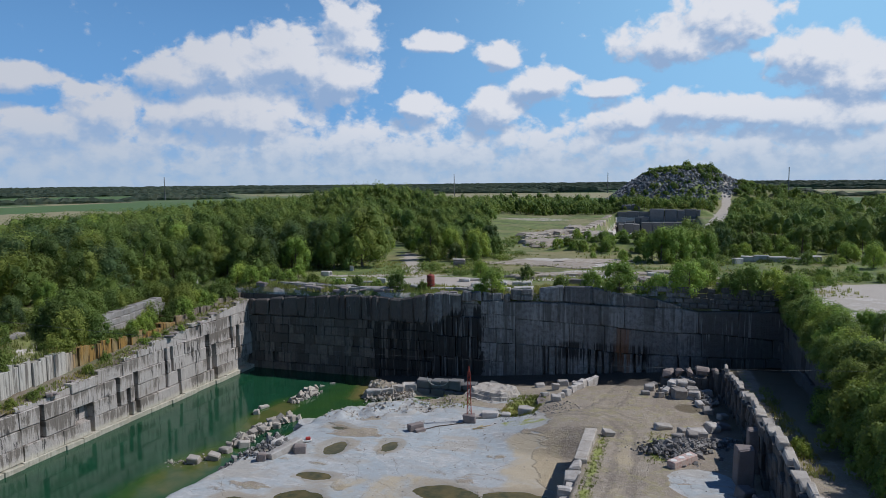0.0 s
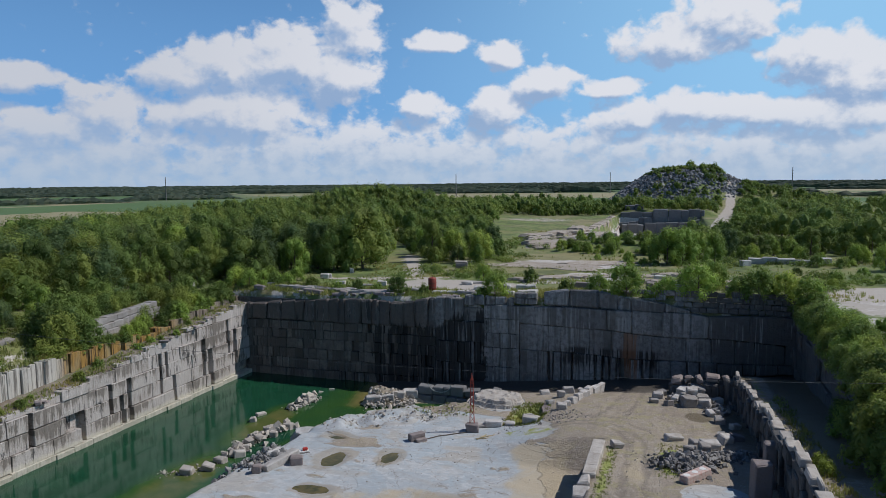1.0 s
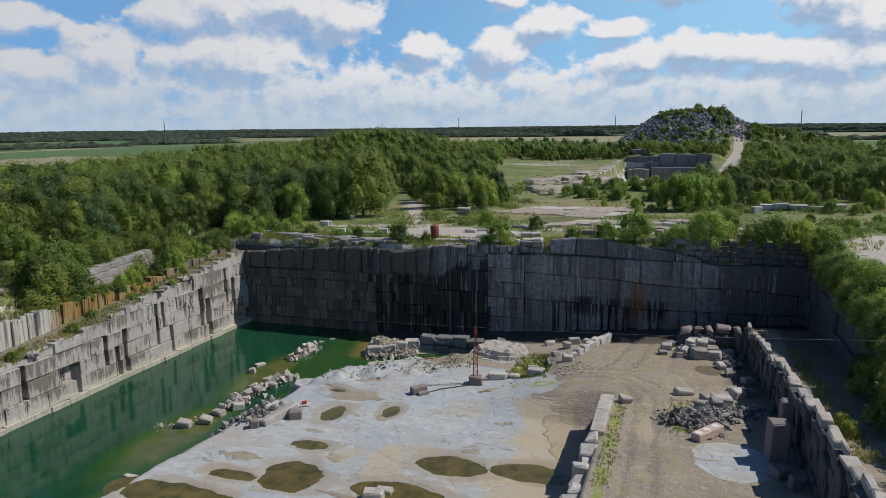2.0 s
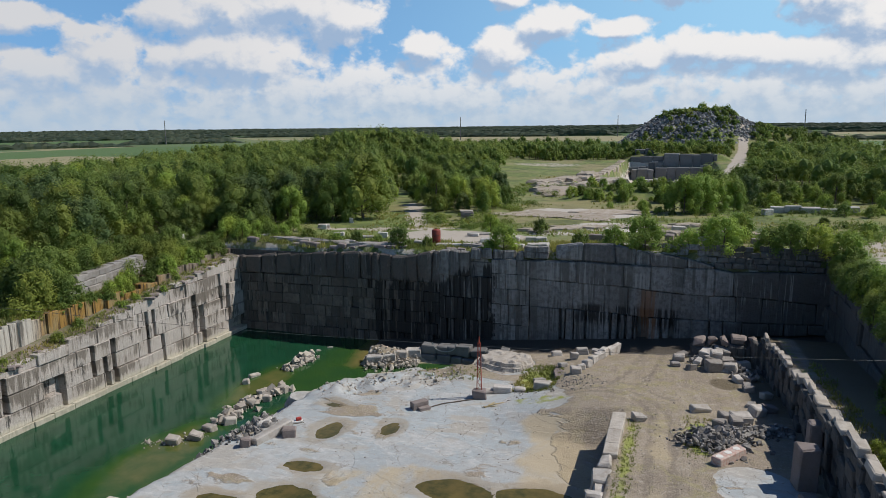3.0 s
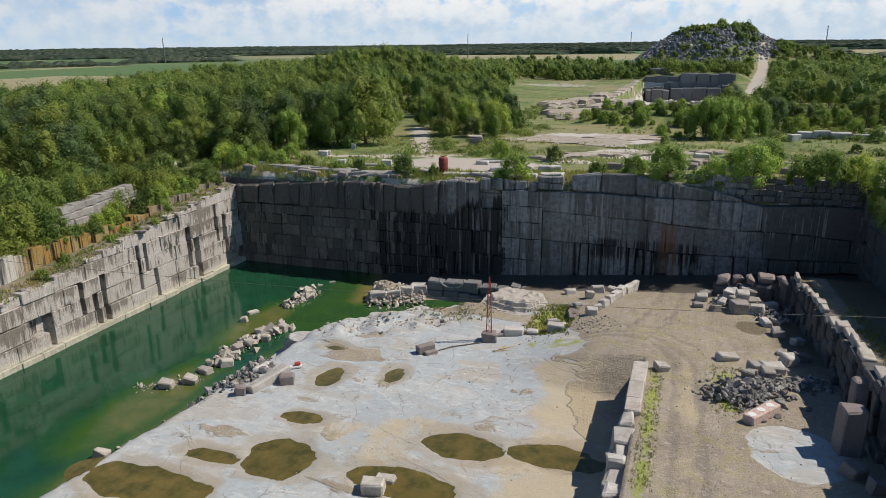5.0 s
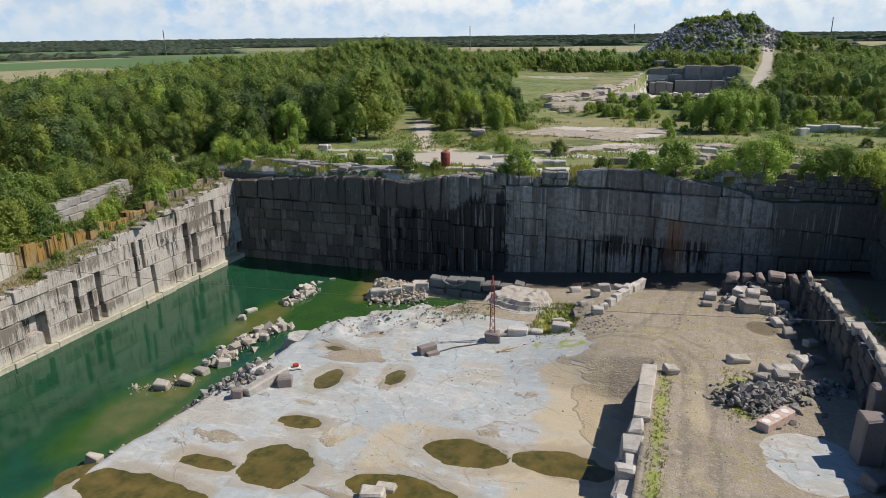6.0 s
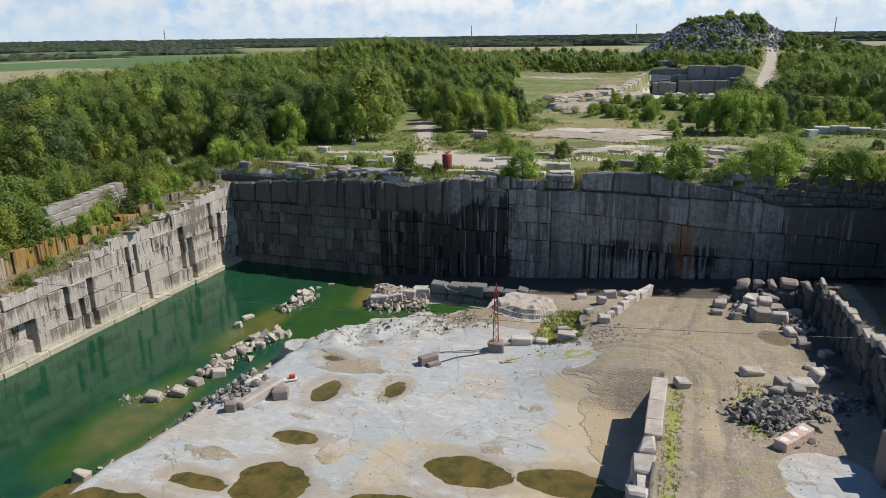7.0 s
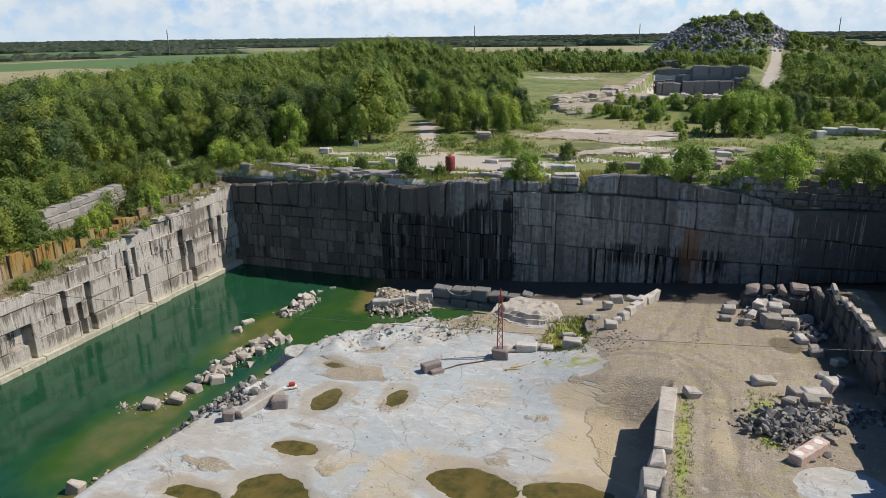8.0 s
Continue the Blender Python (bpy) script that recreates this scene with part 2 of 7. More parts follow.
def make_north_material():
    """The shaded face, part of its shade put into darkened base tones: brown jointed rock in the west, smooth blue-grey
    lifts in the east, both streaked black by run-off.
    """
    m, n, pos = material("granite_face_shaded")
    sep = n.add("ShaderNodeSeparateXYZ", {"Vector": pos})
    x, z = sep.outputs[0], sep.outputs[2]
    blot = n.noise(pos, 0.3, 6.0, 0.6)
    grain = n.noise(pos, 1.4, 6.0, 0.65)
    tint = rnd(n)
    # base tones set low, so the colour itself holds some of the shade
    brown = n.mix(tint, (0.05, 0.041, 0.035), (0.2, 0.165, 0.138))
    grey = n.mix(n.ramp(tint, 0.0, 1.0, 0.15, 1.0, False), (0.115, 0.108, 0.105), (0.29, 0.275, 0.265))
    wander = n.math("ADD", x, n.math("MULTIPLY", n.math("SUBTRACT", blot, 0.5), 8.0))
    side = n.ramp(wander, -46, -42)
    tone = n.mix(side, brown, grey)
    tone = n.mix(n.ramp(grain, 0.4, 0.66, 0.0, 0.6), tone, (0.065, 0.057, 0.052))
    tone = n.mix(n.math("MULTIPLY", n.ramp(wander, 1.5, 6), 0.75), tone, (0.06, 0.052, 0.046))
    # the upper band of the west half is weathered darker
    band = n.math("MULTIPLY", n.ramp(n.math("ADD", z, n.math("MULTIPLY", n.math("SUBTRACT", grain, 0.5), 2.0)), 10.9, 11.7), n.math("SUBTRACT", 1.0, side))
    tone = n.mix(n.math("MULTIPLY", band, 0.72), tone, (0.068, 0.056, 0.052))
    wide = n.noise(n.scaled(pos, (0.9, 0.9, 0.03)), 1.0, 4.0, 0.6, 0.3)
    thin = n.noise(n.scaled(pos, (2.4, 2.4, 0.05)), 1.0, 4.0, 0.6, 0.2)
    where = n.noise(n.scaled(pos, (0.12, 0.12, 0.22)), 1.0, 3.0, 0.5)
    column = n.math("MULTIPLY", n.ramp(x, -35.0, -33.4), n.ramp(x, -26.8, -27.8))
    # pale lime and grey bands that run down the face
    pale = n.math("MULTIPLY", n.ramp(thin, 0.53, 0.6), n.math("MAXIMUM", n.ramp(where, 0.45, 0.55, 0.0, 0.75), n.math("MULTIPLY", column, 0.75)))
    tone = n.mix(pale, tone, (0.36, 0.34, 0.315))
    dull = n.math("MULTIPLY", n.ramp(wide, 0.52, 0.58), n.math("MAXIMUM", n.ramp(where, 0.42, 0.55, 0.2, 0.75), n.math("MULTIPLY", column, 0.8)))
    tone = n.mix(dull, tone, (0.085, 0.08, 0.07))
    # the black stretch where water comes over the rim
    near = n.math("MINIMUM", n.ramp(wander, -62, -53), n.ramp(wander, -31.0, -34))
    drop = n.ramp(n.math("ADD", z, n.math("MULTIPLY", n.math("SUBTRACT", thin, 0.5), 5.0)), n.ramp(x, -44, -36, 11.9, 15.5), n.ramp(x, -44, -36, 11.2, 14.6))
    patch = n.math("MULTIPLY", n.ramp(n.math("ADD", n.math("MULTIPLY", near, 0.5), n.math("SUBTRACT", n.math("ADD", wide, n.math("MULTIPLY", thin, 0.5)), 0.75)), 0.4, 0.46), drop)
    # run-off under the middle seam and over the foot of the smooth lifts
    under = n.math("MULTIPLY", n.ramp(n.math("ADD", z, n.math("MULTIPLY", n.math("SUBTRACT", thin, 0.5), 9.0)), 6.3, 7.6), n.ramp(z, 10.0, 9.2))
    under = n.math("MULTIPLY", n.math("MULTIPLY", under, n.math("MULTIPLY", n.ramp(wander, -22, -18), n.ramp(wander, -2.0, -5.0))), n.ramp(thin, 0.44, 0.5))
    streak = n.math("MULTIPLY", n.math("MULTIPLY", n.ramp(thin, 0.56, 0.6), n.ramp(where, 0.43, 0.53)), n.math("SUBTRACT", 1.0, n.math("MULTIPLY", side, n.ramp(z, 8.5, 13.2, 0.25, 0.95))))
    black = n.math("MAXIMUM", n.math("MAXIMUM", patch, under), streak)
    tone = n.mix(n.math("MULTIPLY", black, 0.95), tone, (0.012, 0.0115, 0.012))
    rust = n.math("MULTIPLY", n.math("MULTIPLY", n.ramp(x, -10.0, -9.2), n.ramp(x, -6.4, -7.2)), n.math("MULTIPLY", n.ramp(z, 12.8, 12.2), n.ramp(thin, 0.42, 0.56)))
    tone = n.mix(n.math("MULTIPLY", rust, 0.7), tone, (0.22, 0.1, 0.045))
    ribs = n.noise(n.scaled(pos, (4.0, 4.0, 0.1)), 1.0, 2.0, 0.5)
    finish(n, tone, 0.7, n.math("ADD", n.math("MULTIPLY", ribs, 0.5), n.noise(pos, 1.5, 7.0, 0.65)), 0.8, 0.25)
    return m


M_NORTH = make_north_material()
M_WEST = face_material("granite_face_pale", (0.56, 0.505, 0.46), (0.42, 0.375, 0.34), 0.75, (0.035, 0.032, 0.03), None, 0.25, 0.6, 0.2, 1.5, 0.8)
# Same granite with the shade of the east-side faces put into darker tones.
M_EAST = face_material("granite_face_shade_dark", (0.17, 0.16, 0.15), (0.07, 0.066, 0.062), 0.3, (0.03, 0.028, 0.026), None, 0.1)


def make_block_material(name, a, b, dirt):
    m, n, pos = material(name)
    tone = n.mix(rnd(n), a, b)
    tone = n.mix(n.ramp(n.noise(pos, 0.9, 6.0, 0.65), 0.35, 0.75), tone, dirt)
    tone = n.mix(n.ramp(n.noise(pos, 9.0, 2.0, 0.7), 0.5, 0.75, 0.0, 0.35), tone, tuple(c * 0.5 for c in dirt))
    finish(n, tone, 0.85, n.noise(pos, 3.0, 7.0, 0.7), 0.7, 0.12)
    return m


M_BLOCK = make_block_material("granite_block_grey", (0.6, 0.565, 0.53), (0.44, 0.41, 0.38), (0.33, 0.29, 0.25))
M_BLOCK_MID = make_block_material("granite_block_weathered", (0.36, 0.335, 0.31), (0.26, 0.24, 0.225), (0.22, 0.19, 0.165))
M_BLOCK_PALE = make_block_material("granite_block_pale", (0.52, 0.475, 0.42), (0.41, 0.37, 0.33), (0.33, 0.285, 0.235))
M_SHELF = make_block_material("slab_edge_granite", (0.46, 0.455, 0.44), (0.4, 0.4, 0.4), (0.36, 0.32, 0.27))
M_BLOCK_BROWN = make_block_material("granite_block_brown", (0.3, 0.25, 0.23), (0.22, 0.185, 0.18), (0.2, 0.16, 0.14))
M_OUTCROP = make_block_material("granite_outcrop", (0.44, 0.38, 0.32), (0.35, 0.3, 0.25), (0.27, 0.21, 0.14))
# Darker blue-grey stone, with the shade on the pit's faces put into it.
M_PIT = make_block_material("granite_pit_face_shade", (0.2, 0.2, 0.205), (0.12, 0.12, 0.125), (0.15, 0.145, 0.14))
M_BLOCK_DARK = make_block_material("granite_rubble_dark", (0.2, 0.2, 0.205), (0.13, 0.13, 0.135), (0.17, 0.16, 0.15))


def make_rubble_material(name, a, b):
    m, n, pos = material(name)
    tone = n.mix(isle(n), a, b)
    tone = n.mix(n.ramp(n.noise(pos, 2.0, 5.0, 0.6), 0.4, 0.8, 0.0, 0.5), tone, tuple(c * 0.7 for c in b))
    finish(n, tone, 0.9, n.noise(pos, 6.0, 4.0, 0.7), 0.5, 0.06)
    return m


M_RUBBLE_PALE = make_rubble_material("rubble_pale", (0.5, 0.45, 0.38), (0.33, 0.29, 0.25))
M_RUBBLE_DARK = make_rubble_material("rubble_dark", (0.36, 0.34, 0.32), (0.12, 0.112, 0.105))
M_SPOIL = make_rubble_material("spoil_rock", (0.34, 0.335, 0.33), (0.1, 0.1, 0.105))


def make_floor_material():
    m, n, pos = material("quarry_floor")
    rut = n.attr("rut")
    rock, sand, green, wet_and_shade, track = n.attr("rock"), n.attr("sand"), n.attr("green"), n.attr("wet_and_shade"), n.attr("track")
    big = n.noise(pos, 0.13, 5.0, 0.6, 0.6)
    mid = n.noise(pos, 0.7, 6.0, 0.65, 0.3)
    fine = n.noise(pos, 5.0, 5.0, 0.7)
    dust = n.mix(n.ramp(big, 0.38, 0.62), (0.28, 0.228, 0.172), (0.41, 0.342, 0.26))
    dust = n.mix(n.ramp(n.noise(pos, 0.3, 7.0, 0.7, 0.8), 0.52, 0.6, 0.0, 0.6), dust, (0.33, 0.28, 0.17))
    dust = n.mix(n.ramp(mid, 0.35, 0.7, 0.0, 0.6), dust, (0.3, 0.25, 0.195))
    dust = n.mix(n.ramp(fine, 0.45, 0.7, 0.0, 0.4), dust, (0.22, 0.19, 0.155))
    ruts = n.noise(n.scaled(pos, (1.6, 0.09, 1.0)), 1.0, 6.0, 0.75, 1.2)
    dust = n.mix(n.math("MULTIPLY", n.math("MULTIPLY", n.ramp(ruts, 0.5, 0.64), track), 0.5), dust, (0.2, 0.165, 0.135))
    dust = n.mix(n.math("MULTIPLY", n.math("MULTIPLY", n.ramp(ruts, 0.46, 0.34), track), 0.4), dust, (0.42, 0.36, 0.29))
    dust = n.mix(n.math("MULTIPLY", n.ramp(n.math("ADD", rut, n.math("MULTIPLY", n.math("SUBTRACT", mid, 0.5), 1.6)), 0.4, 0.9), 0.5), dust, (0.17, 0.14, 0.11))
    dust = n.mix(n.math("MULTIPLY", n.ramp(n.noise(pos, 0.45, 8.0, 0.7, 0.4), 0.5, 0.6), n.ramp(track, 0.3, 0.9, 0.25, 0.6)), dust, (0.33, 0.295, 0.135))
    dust = n.mix(n.ramp(n.noise(pos, 1.1, 9.0, 0.75), 0.54, 0.66, 0.0, 0.6), dust, (0.5, 0.435, 0.36))
    pebble = n.noise(pos, 14.0, 2.0, 0.8)
    dust = n.mix(n.ramp(pebble, 0.58, 0.75, 0.0, 0.5), dust, (0.5, 0.44, 0.36))
    dust = n.mix(n.ramp(n.noise(pos, 8.0, 3.0, 0.8), 0.5, 0.62, 0.0, 0.5), dust, (0.15, 0.125, 0.1))
    dust = n.mix(n.ramp(n.noise(pos, 2.2, 5.0, 0.75), 0.54, 0.62, 0.0, 0.45), dust, (0.4, 0.36, 0.31))
    sheet = n.noise(n.scaled(pos, (0.07, 0.1, 1)), 1.0, 6.0, 0.55, 0.8)
    veil = n.noise(n.scaled(pos, (0.1, 0.15, 1)), 1.0, 8.0, 0.58, 0.6)
    slab = n.mix(n.ramp(mid, 0.25, 0.75), (0.4, 0.41, 0.41), (0.5, 0.495, 0.48))
    slab = n.mix(n.ramp(sheet, 0.49, 0.53, 0.0, 0.7), slab, (0.36, 0.405, 0.43))
    slab = n.mix(n.ramp(n.noise(n.scaled(pos, (0.3, 0.5, 1)), 1.0, 7.0, 0.7, 1.5), 0.54, 0.62, 0.0, 0.6), slab, (0.33, 0.38, 0.405))
    slab = n.mix(n.ramp(veil, 0.52, 0.58, 0.0, 0.65), slab, n.mix(fine, (0.37, 0.315, 0.25), (0.45, 0.39, 0.31)))
    slab = n.mix(n.ramp(n.noise(pos, 0.35, 9.0, 0.7, 0.5), 0.57, 0.64, 0.0, 0.3), slab, (0.3, 0.27, 0.24))
    slab = n.mix(n.ramp(fine, 0.52, 0.8, 0.0, 0.3), slab, (0.27, 0.255, 0.24))
    # sawn panels of slightly different tone, mottling, hairline joints and silt in the hollows
    bent = n.add("ShaderNodeVectorMath", {0: n.scaled(pos, (0.11, 0.075, 0.0)), 1: n.add("ShaderNodeVectorMath", {0: n.noise(pos, 0.2, 5.0, 0.6, 0.0, "Color"), 1: (0.35, 0.35, 0.35)}, operation="MULTIPLY").outputs[0]}, operation="ADD").outputs[0]
    panel = n.add("ShaderNodeSeparateColor", {"Color": n.add("ShaderNodeTexVoronoi", {"Vector": bent, "Scale": 1.0}).outputs["Color"]}).outputs[0]
    slab = n.mix(n.ramp(panel, 0.45, 1.0, 0.0, 0.55, False), slab, (0.335, 0.36, 0.375))
    slab = n.mix(n.ramp(n.noise(pos, 1.3, 8.0, 0.7), 0.42, 0.7, 0.0, 0.5), slab, (0.31, 0.295, 0.275))
    slab = n.mix(n.ramp(n.noise(n.scaled(pos, (0.5, 1.6, 1)), 1.0, 6.0, 0.65, 0.6), 0.55, 0.63, 0.0, 0.4), slab, (0.6, 0.59, 0.57))
    joint = n.add("ShaderNodeTexVoronoi", {"Vector": bent, "Scale": 2.6}, feature="DISTANCE_TO_EDGE").outputs[0]
    slab = n.mix(n.math("MULTIPLY", n.ramp(joint, 0.022, 0.006), n.ramp(mid, 0.48, 0.58, 0.0, 0.6)), slab, (0.2, 0.175, 0.145))
    k = n.ramp(n.math("ADD", rock, n.math("MULTIPLY", n.math("SUBTRACT", veil, 0.5), 1.6)), 0.44, 0.54)
    tone = n.mix(k, dust, slab)
    s = n.ramp(n.math("ADD", sand, n.math("MULTIPLY", n.math("SUBTRACT", big, 0.5), 1.6)), 0.4, 0.75)
    tone = n.mix(n.math("MULTIPLY", s, 0.85), tone, n.mix(fine, (0.38, 0.3, 0.19), (0.49, 0.41, 0.28)))
    crack = n.add("ShaderNodeTexVoronoi", {"Vector": n.add("ShaderNodeVectorMath", {0: n.scaled(pos, (0.09, 0.07, 0.1)), 1: n.noise(pos, 0.3, 4.0, 0.6, 0.0, "Color")}, operation="ADD").outputs[0], "Scale": 1.0, "Randomness": 1.0}, feature="DISTANCE_TO_EDGE").outputs[0]
    line = n.math("MULTIPLY", n.math("MULTIPLY", n.ramp(crack, 0.009, 0.003), k), n.ramp(big, 0.54, 0.62))
    tone = n.mix(n.math("MULTIPLY", line, 0.35), tone, (0.17, 0.15, 0.13))
    g = n.ramp(n.math("ADD", green, n.math("MULTIPLY", n.math("SUBTRACT", mid, 0.5), 1.5)), 0.45, 0.7)
    tone = n.mix(g, tone, n.mix(fine, (0.2, 0.25, 0.05), (0.36, 0.36, 0.11)))
    w = n.ramp(n.math("ADD", wet_and_shade, n.math("MULTIPLY", n.math("SUBTRACT", mid, 0.5), 0.5)), 0.3, 0.7)
    tone = n.mix(n.ramp(n.math("ADD", n.attr("damp"), n.math("MULTIPLY", n.math("SUBTRACT", mid, 0.5), 0.9)), 0.35, 0.85, 0.0, 0.6), tone, (0.31, 0.255, 0.18))
    # one dark tone for puddle beds and for shade painted beside the walls
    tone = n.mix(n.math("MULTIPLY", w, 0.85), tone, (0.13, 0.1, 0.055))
    # dark wet ground under the north face, its deep shade painted in too
    shaded_mud = n.ramp(n.math("ADD", n.attr("shaded_mud"), n.math("MULTIPLY", n.math("SUBTRACT", mid, 0.5), 0.6)), 0.3, 0.7, 0.0, 0.85)
    tone = n.mix(shaded_mud, tone, n.mix(fine, (0.04, 0.034, 0.029), (0.09, 0.076, 0.064)))
    finish(n, tone, n.ramp(w, 0, 1, 0.85, 0.6), n.math("ADD", n.math("MULTIPLY", n.math("ADD", n.math("MULTIPLY", mid, 1.2), fine), n.ramp(k, 0.0, 1.0, 1.0, 0.35)), n.math("MULTIPLY", n.ramp(sheet, 0.5, 0.506), 0.25)), 0.85, 0.15)
    return m


M_FLOOR = make_floor_material()


def make_ground_material():
    m, n, pos = material("ground_grass_and_fields")
    rock, dirt, field = n.attr("rock"), n.attr("dirt"), n.attr("field")
    big = n.noise(pos, 0.05, 5.0, 0.6, 0.3)
    mid = n.noise(pos, 0.4, 6.0, 0.65)
    fine = n.noise(pos, 3.0, 4.0, 0.7)
    grass = n.mix(n.ramp(mid, 0.3, 0.7), (0.088, 0.135, 0.03), (0.2, 0.225, 0.062))
    grass = n.mix(n.ramp(big, 0.46, 0.6, 0.0, 0.5), grass, (0.26, 0.21, 0.1))
    grass = n.mix(n.ramp(n.noise(pos, 0.09, 6.0, 0.7, 0.5), 0.5, 0.58, 0.0, 0.7), grass, (0.07, 0.09, 0.025))
    grass = n.mix(n.ramp(n.noise(pos, 0.035, 6.0, 0.65, 0.5), 0.52, 0.6, 0.0, 0.6), grass, (0.28, 0.23, 0.12))
    grass = n.mix(n.ramp(fine, 0.5, 0.75, 0.0, 0.5), grass, (0.05, 0.06, 0.02))
    d = n.ramp(n.math("ADD", dirt, n.math("MULTIPLY", n.math("SUBTRACT", mid, 0.5), 1.2)), 0.4, 0.65)
    tone = n.mix(d, grass, n.mix(fine, (0.36, 0.31, 0.26), (0.46, 0.41, 0.35)))
    k = n.ramp(n.math("ADD", rock, n.math("MULTIPLY", n.math("SUBTRACT", mid, 0.5), 1.2)), 0.45, 0.6)
    tone = n.mix(k, tone, n.mix(n.ramp(fine, 0.3, 0.7), (0.36, 0.32, 0.28), (0.58, 0.53, 0.48)))
    cell = n.add("ShaderNodeTexVoronoi", {"Vector": n.scaled(pos, (0.0028, 0.0055, 0.0)), "Scale": 1.0, "Randomness": 0.75}, distance="CHEBYCHEV").outputs["Color"]
    sepc = n.add("ShaderNodeSeparateColor", {"Color": cell})
    crop = n.mix(n.ramp(sepc.outputs[0], 0.45, 0.5), (0.075, 0.14, 0.035), (0.3, 0.26, 0.14))
    crop = n.mix(n.ramp(sepc.outputs[1], 0.6, 0.65), crop, (0.1, 0.15, 0.05))
    crop = n.mix(n.ramp(big, 0.3, 0.8, 0.0, 0.35), crop, (0.12, 0.13, 0.06))
    tone = n.mix(field, tone, crop)
    finish(n, tone, 0.95, mid, 0.6, 0.3)
    return m


M_GROUND = make_ground_material()


def make_ledge_material():
    m, n, pos = material("ledge_dirt_and_weeds")
    a, b = n.noise(pos, 0.5, 6.0, 0.65), n.noise(pos, 3.0, 5.0, 0.7)
    tone = n.mix(n.ramp(a, 0.35, 0.65), (0.16, 0.125, 0.085), (0.26, 0.22, 0.175))
    tone = n.mix(n.ramp(n.noise(pos, 0.25, 6.0, 0.7), 0.5, 0.58, 0.0, 0.75), tone, (0.1, 0.11, 0.035))
    tone = n.mix(n.ramp(b, 0.5, 0.75, 0.0, 0.5), tone, (0.11, 0.09, 0.065))
    finish(n, tone, 0.9, n.math("ADD", a, b), 0.7, 0.2)
    return m


M_LEDGE = make_ledge_material()


def make_water(name, deep, shallow, attr=True):
    m, n, pos = material(name)
    mid = n.noise(pos, 0.25, 5.0, 0.6, 0.4)
    tone = n.mix(n.ramp(mid, 0.3, 0.7), deep, tuple(c * 1.35 for c in deep))
    if attr:
        a = n.math("ADD", n.attr("shallow"), n.math("MULTIPLY", n.math("SUBTRACT", mid, 0.5), 0.5))
        tone = n.mix(n.ramp(a, 0.1, 0.6), tone, (0.035, 0.085, 0.018))
        tone = n.mix(n.ramp(a, 0.5, 1.0), tone, shallow)
    else:
        tone = n.mix(n.ramp(n.noise(pos, 0.5, 6.0, 0.65), 0.35, 0.7), tone, (0.055, 0.055, 0.014))
    ripple = n.noise(pos, 2.2, 3.0, 0.5)
    finish(n, tone, 0.09, ripple, 0.05, 0.05, IOR=1.33)
    return m


M_WATER = make_water("pond_water", (0.01, 0.05, 0.024), (0.17, 0.145, 0.05))
M_PUDDLE = make_water("puddle_water", (0.12, 0.09, 0.025), (0.12, 0.09, 0.03), False)


def make_leaf(name, a, b, c):
    m, n, pos = material(name)
    tone = n.mix(isle(n), a, b)
    tone = n.mix(n.ramp(rnd(n), 0.0, 1.0, 0.0, 0.8, False), tone, c)
    tone = n.mix(n.ramp(n.noise(pos, 0.11, 2.0), 0.35, 0.65, 0.0, 0.5), tone, tuple(q * 1.4 for q in b))
    tone = n.mix(n.ramp(n.noise(pos, 0.03, 3.0), 0.4, 0.65, 0.0, 0.4), tone, c)
    cell = n.add("ShaderNodeSeparateColor", {"Color": n.add("ShaderNodeTexVoronoi", {"Vector": n.scaled(pos, (1, 1, 0.35)), "Scale": 0.16}).outputs["Color"]})
    tone = n.mix(n.ramp(cell.outputs[0], 0.35, 1.0, 0.0, 0.8, False), tone, tuple(q * 0.55 for q in c))
    tone = n.mix(n.ramp(cell.outputs[1], 0.5, 1.0, 0.0, 0.7, False), tone, (b[0] * 1.35, b[1] * 1.15, b[2]))
    d = n.add("ShaderNodeBsdfPrincipled", {"Base Color": tone, "Roughness": 0.6, "Specular IOR Level": 0.25})
    t = n.add("ShaderNodeBsdfTranslucent", {"Color": n.mix(0.35, tone, (0.17, 0.25, 0.05))})
    s = n.add("ShaderNodeMixShader", {0: 0.48, 1: d.outputs[0], 2: t.outputs[0]})
    n.add("ShaderNodeOutputMaterial", {"Surface": s.outputs[0]})
    return m


M_LEAF = make_leaf("leaves_green", (0.115, 0.185, 0.04), (0.24, 0.305, 0.068), (0.14, 0.2, 0.052))
M_LEAF_LIGHT = make_leaf("leaves_light_green", (0.24, 0.34, 0.05), (0.36, 0.46, 0.085), (0.22, 0.32, 0.065))
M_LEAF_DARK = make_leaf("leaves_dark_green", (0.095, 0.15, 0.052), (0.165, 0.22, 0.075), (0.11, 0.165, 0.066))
# Distance haze is put into this bluer, duller leaf colour.
M_LEAF_FAR = make_leaf("leaves_haze_tinted", (0.06, 0.088, 0.06), (0.085, 0.115, 0.075), (0.065, 0.09, 0.065))


def make_plain(name, color, rough=0.6, grain=4.0, depth=0.3, **more):
    m, n, pos = material(name)
    f = n.noise(pos, grain, 5.0, 0.65)
    tone = n.mix(n.ramp(f, 0.3, 0.75), color, tuple(c * (1 - depth) for c in color))
    finish(n, tone, rough, f, 0.3, 0.03, **more)
    return m


M_BARK = make_plain("bark", (0.13, 0.1, 0.075), 0.9)


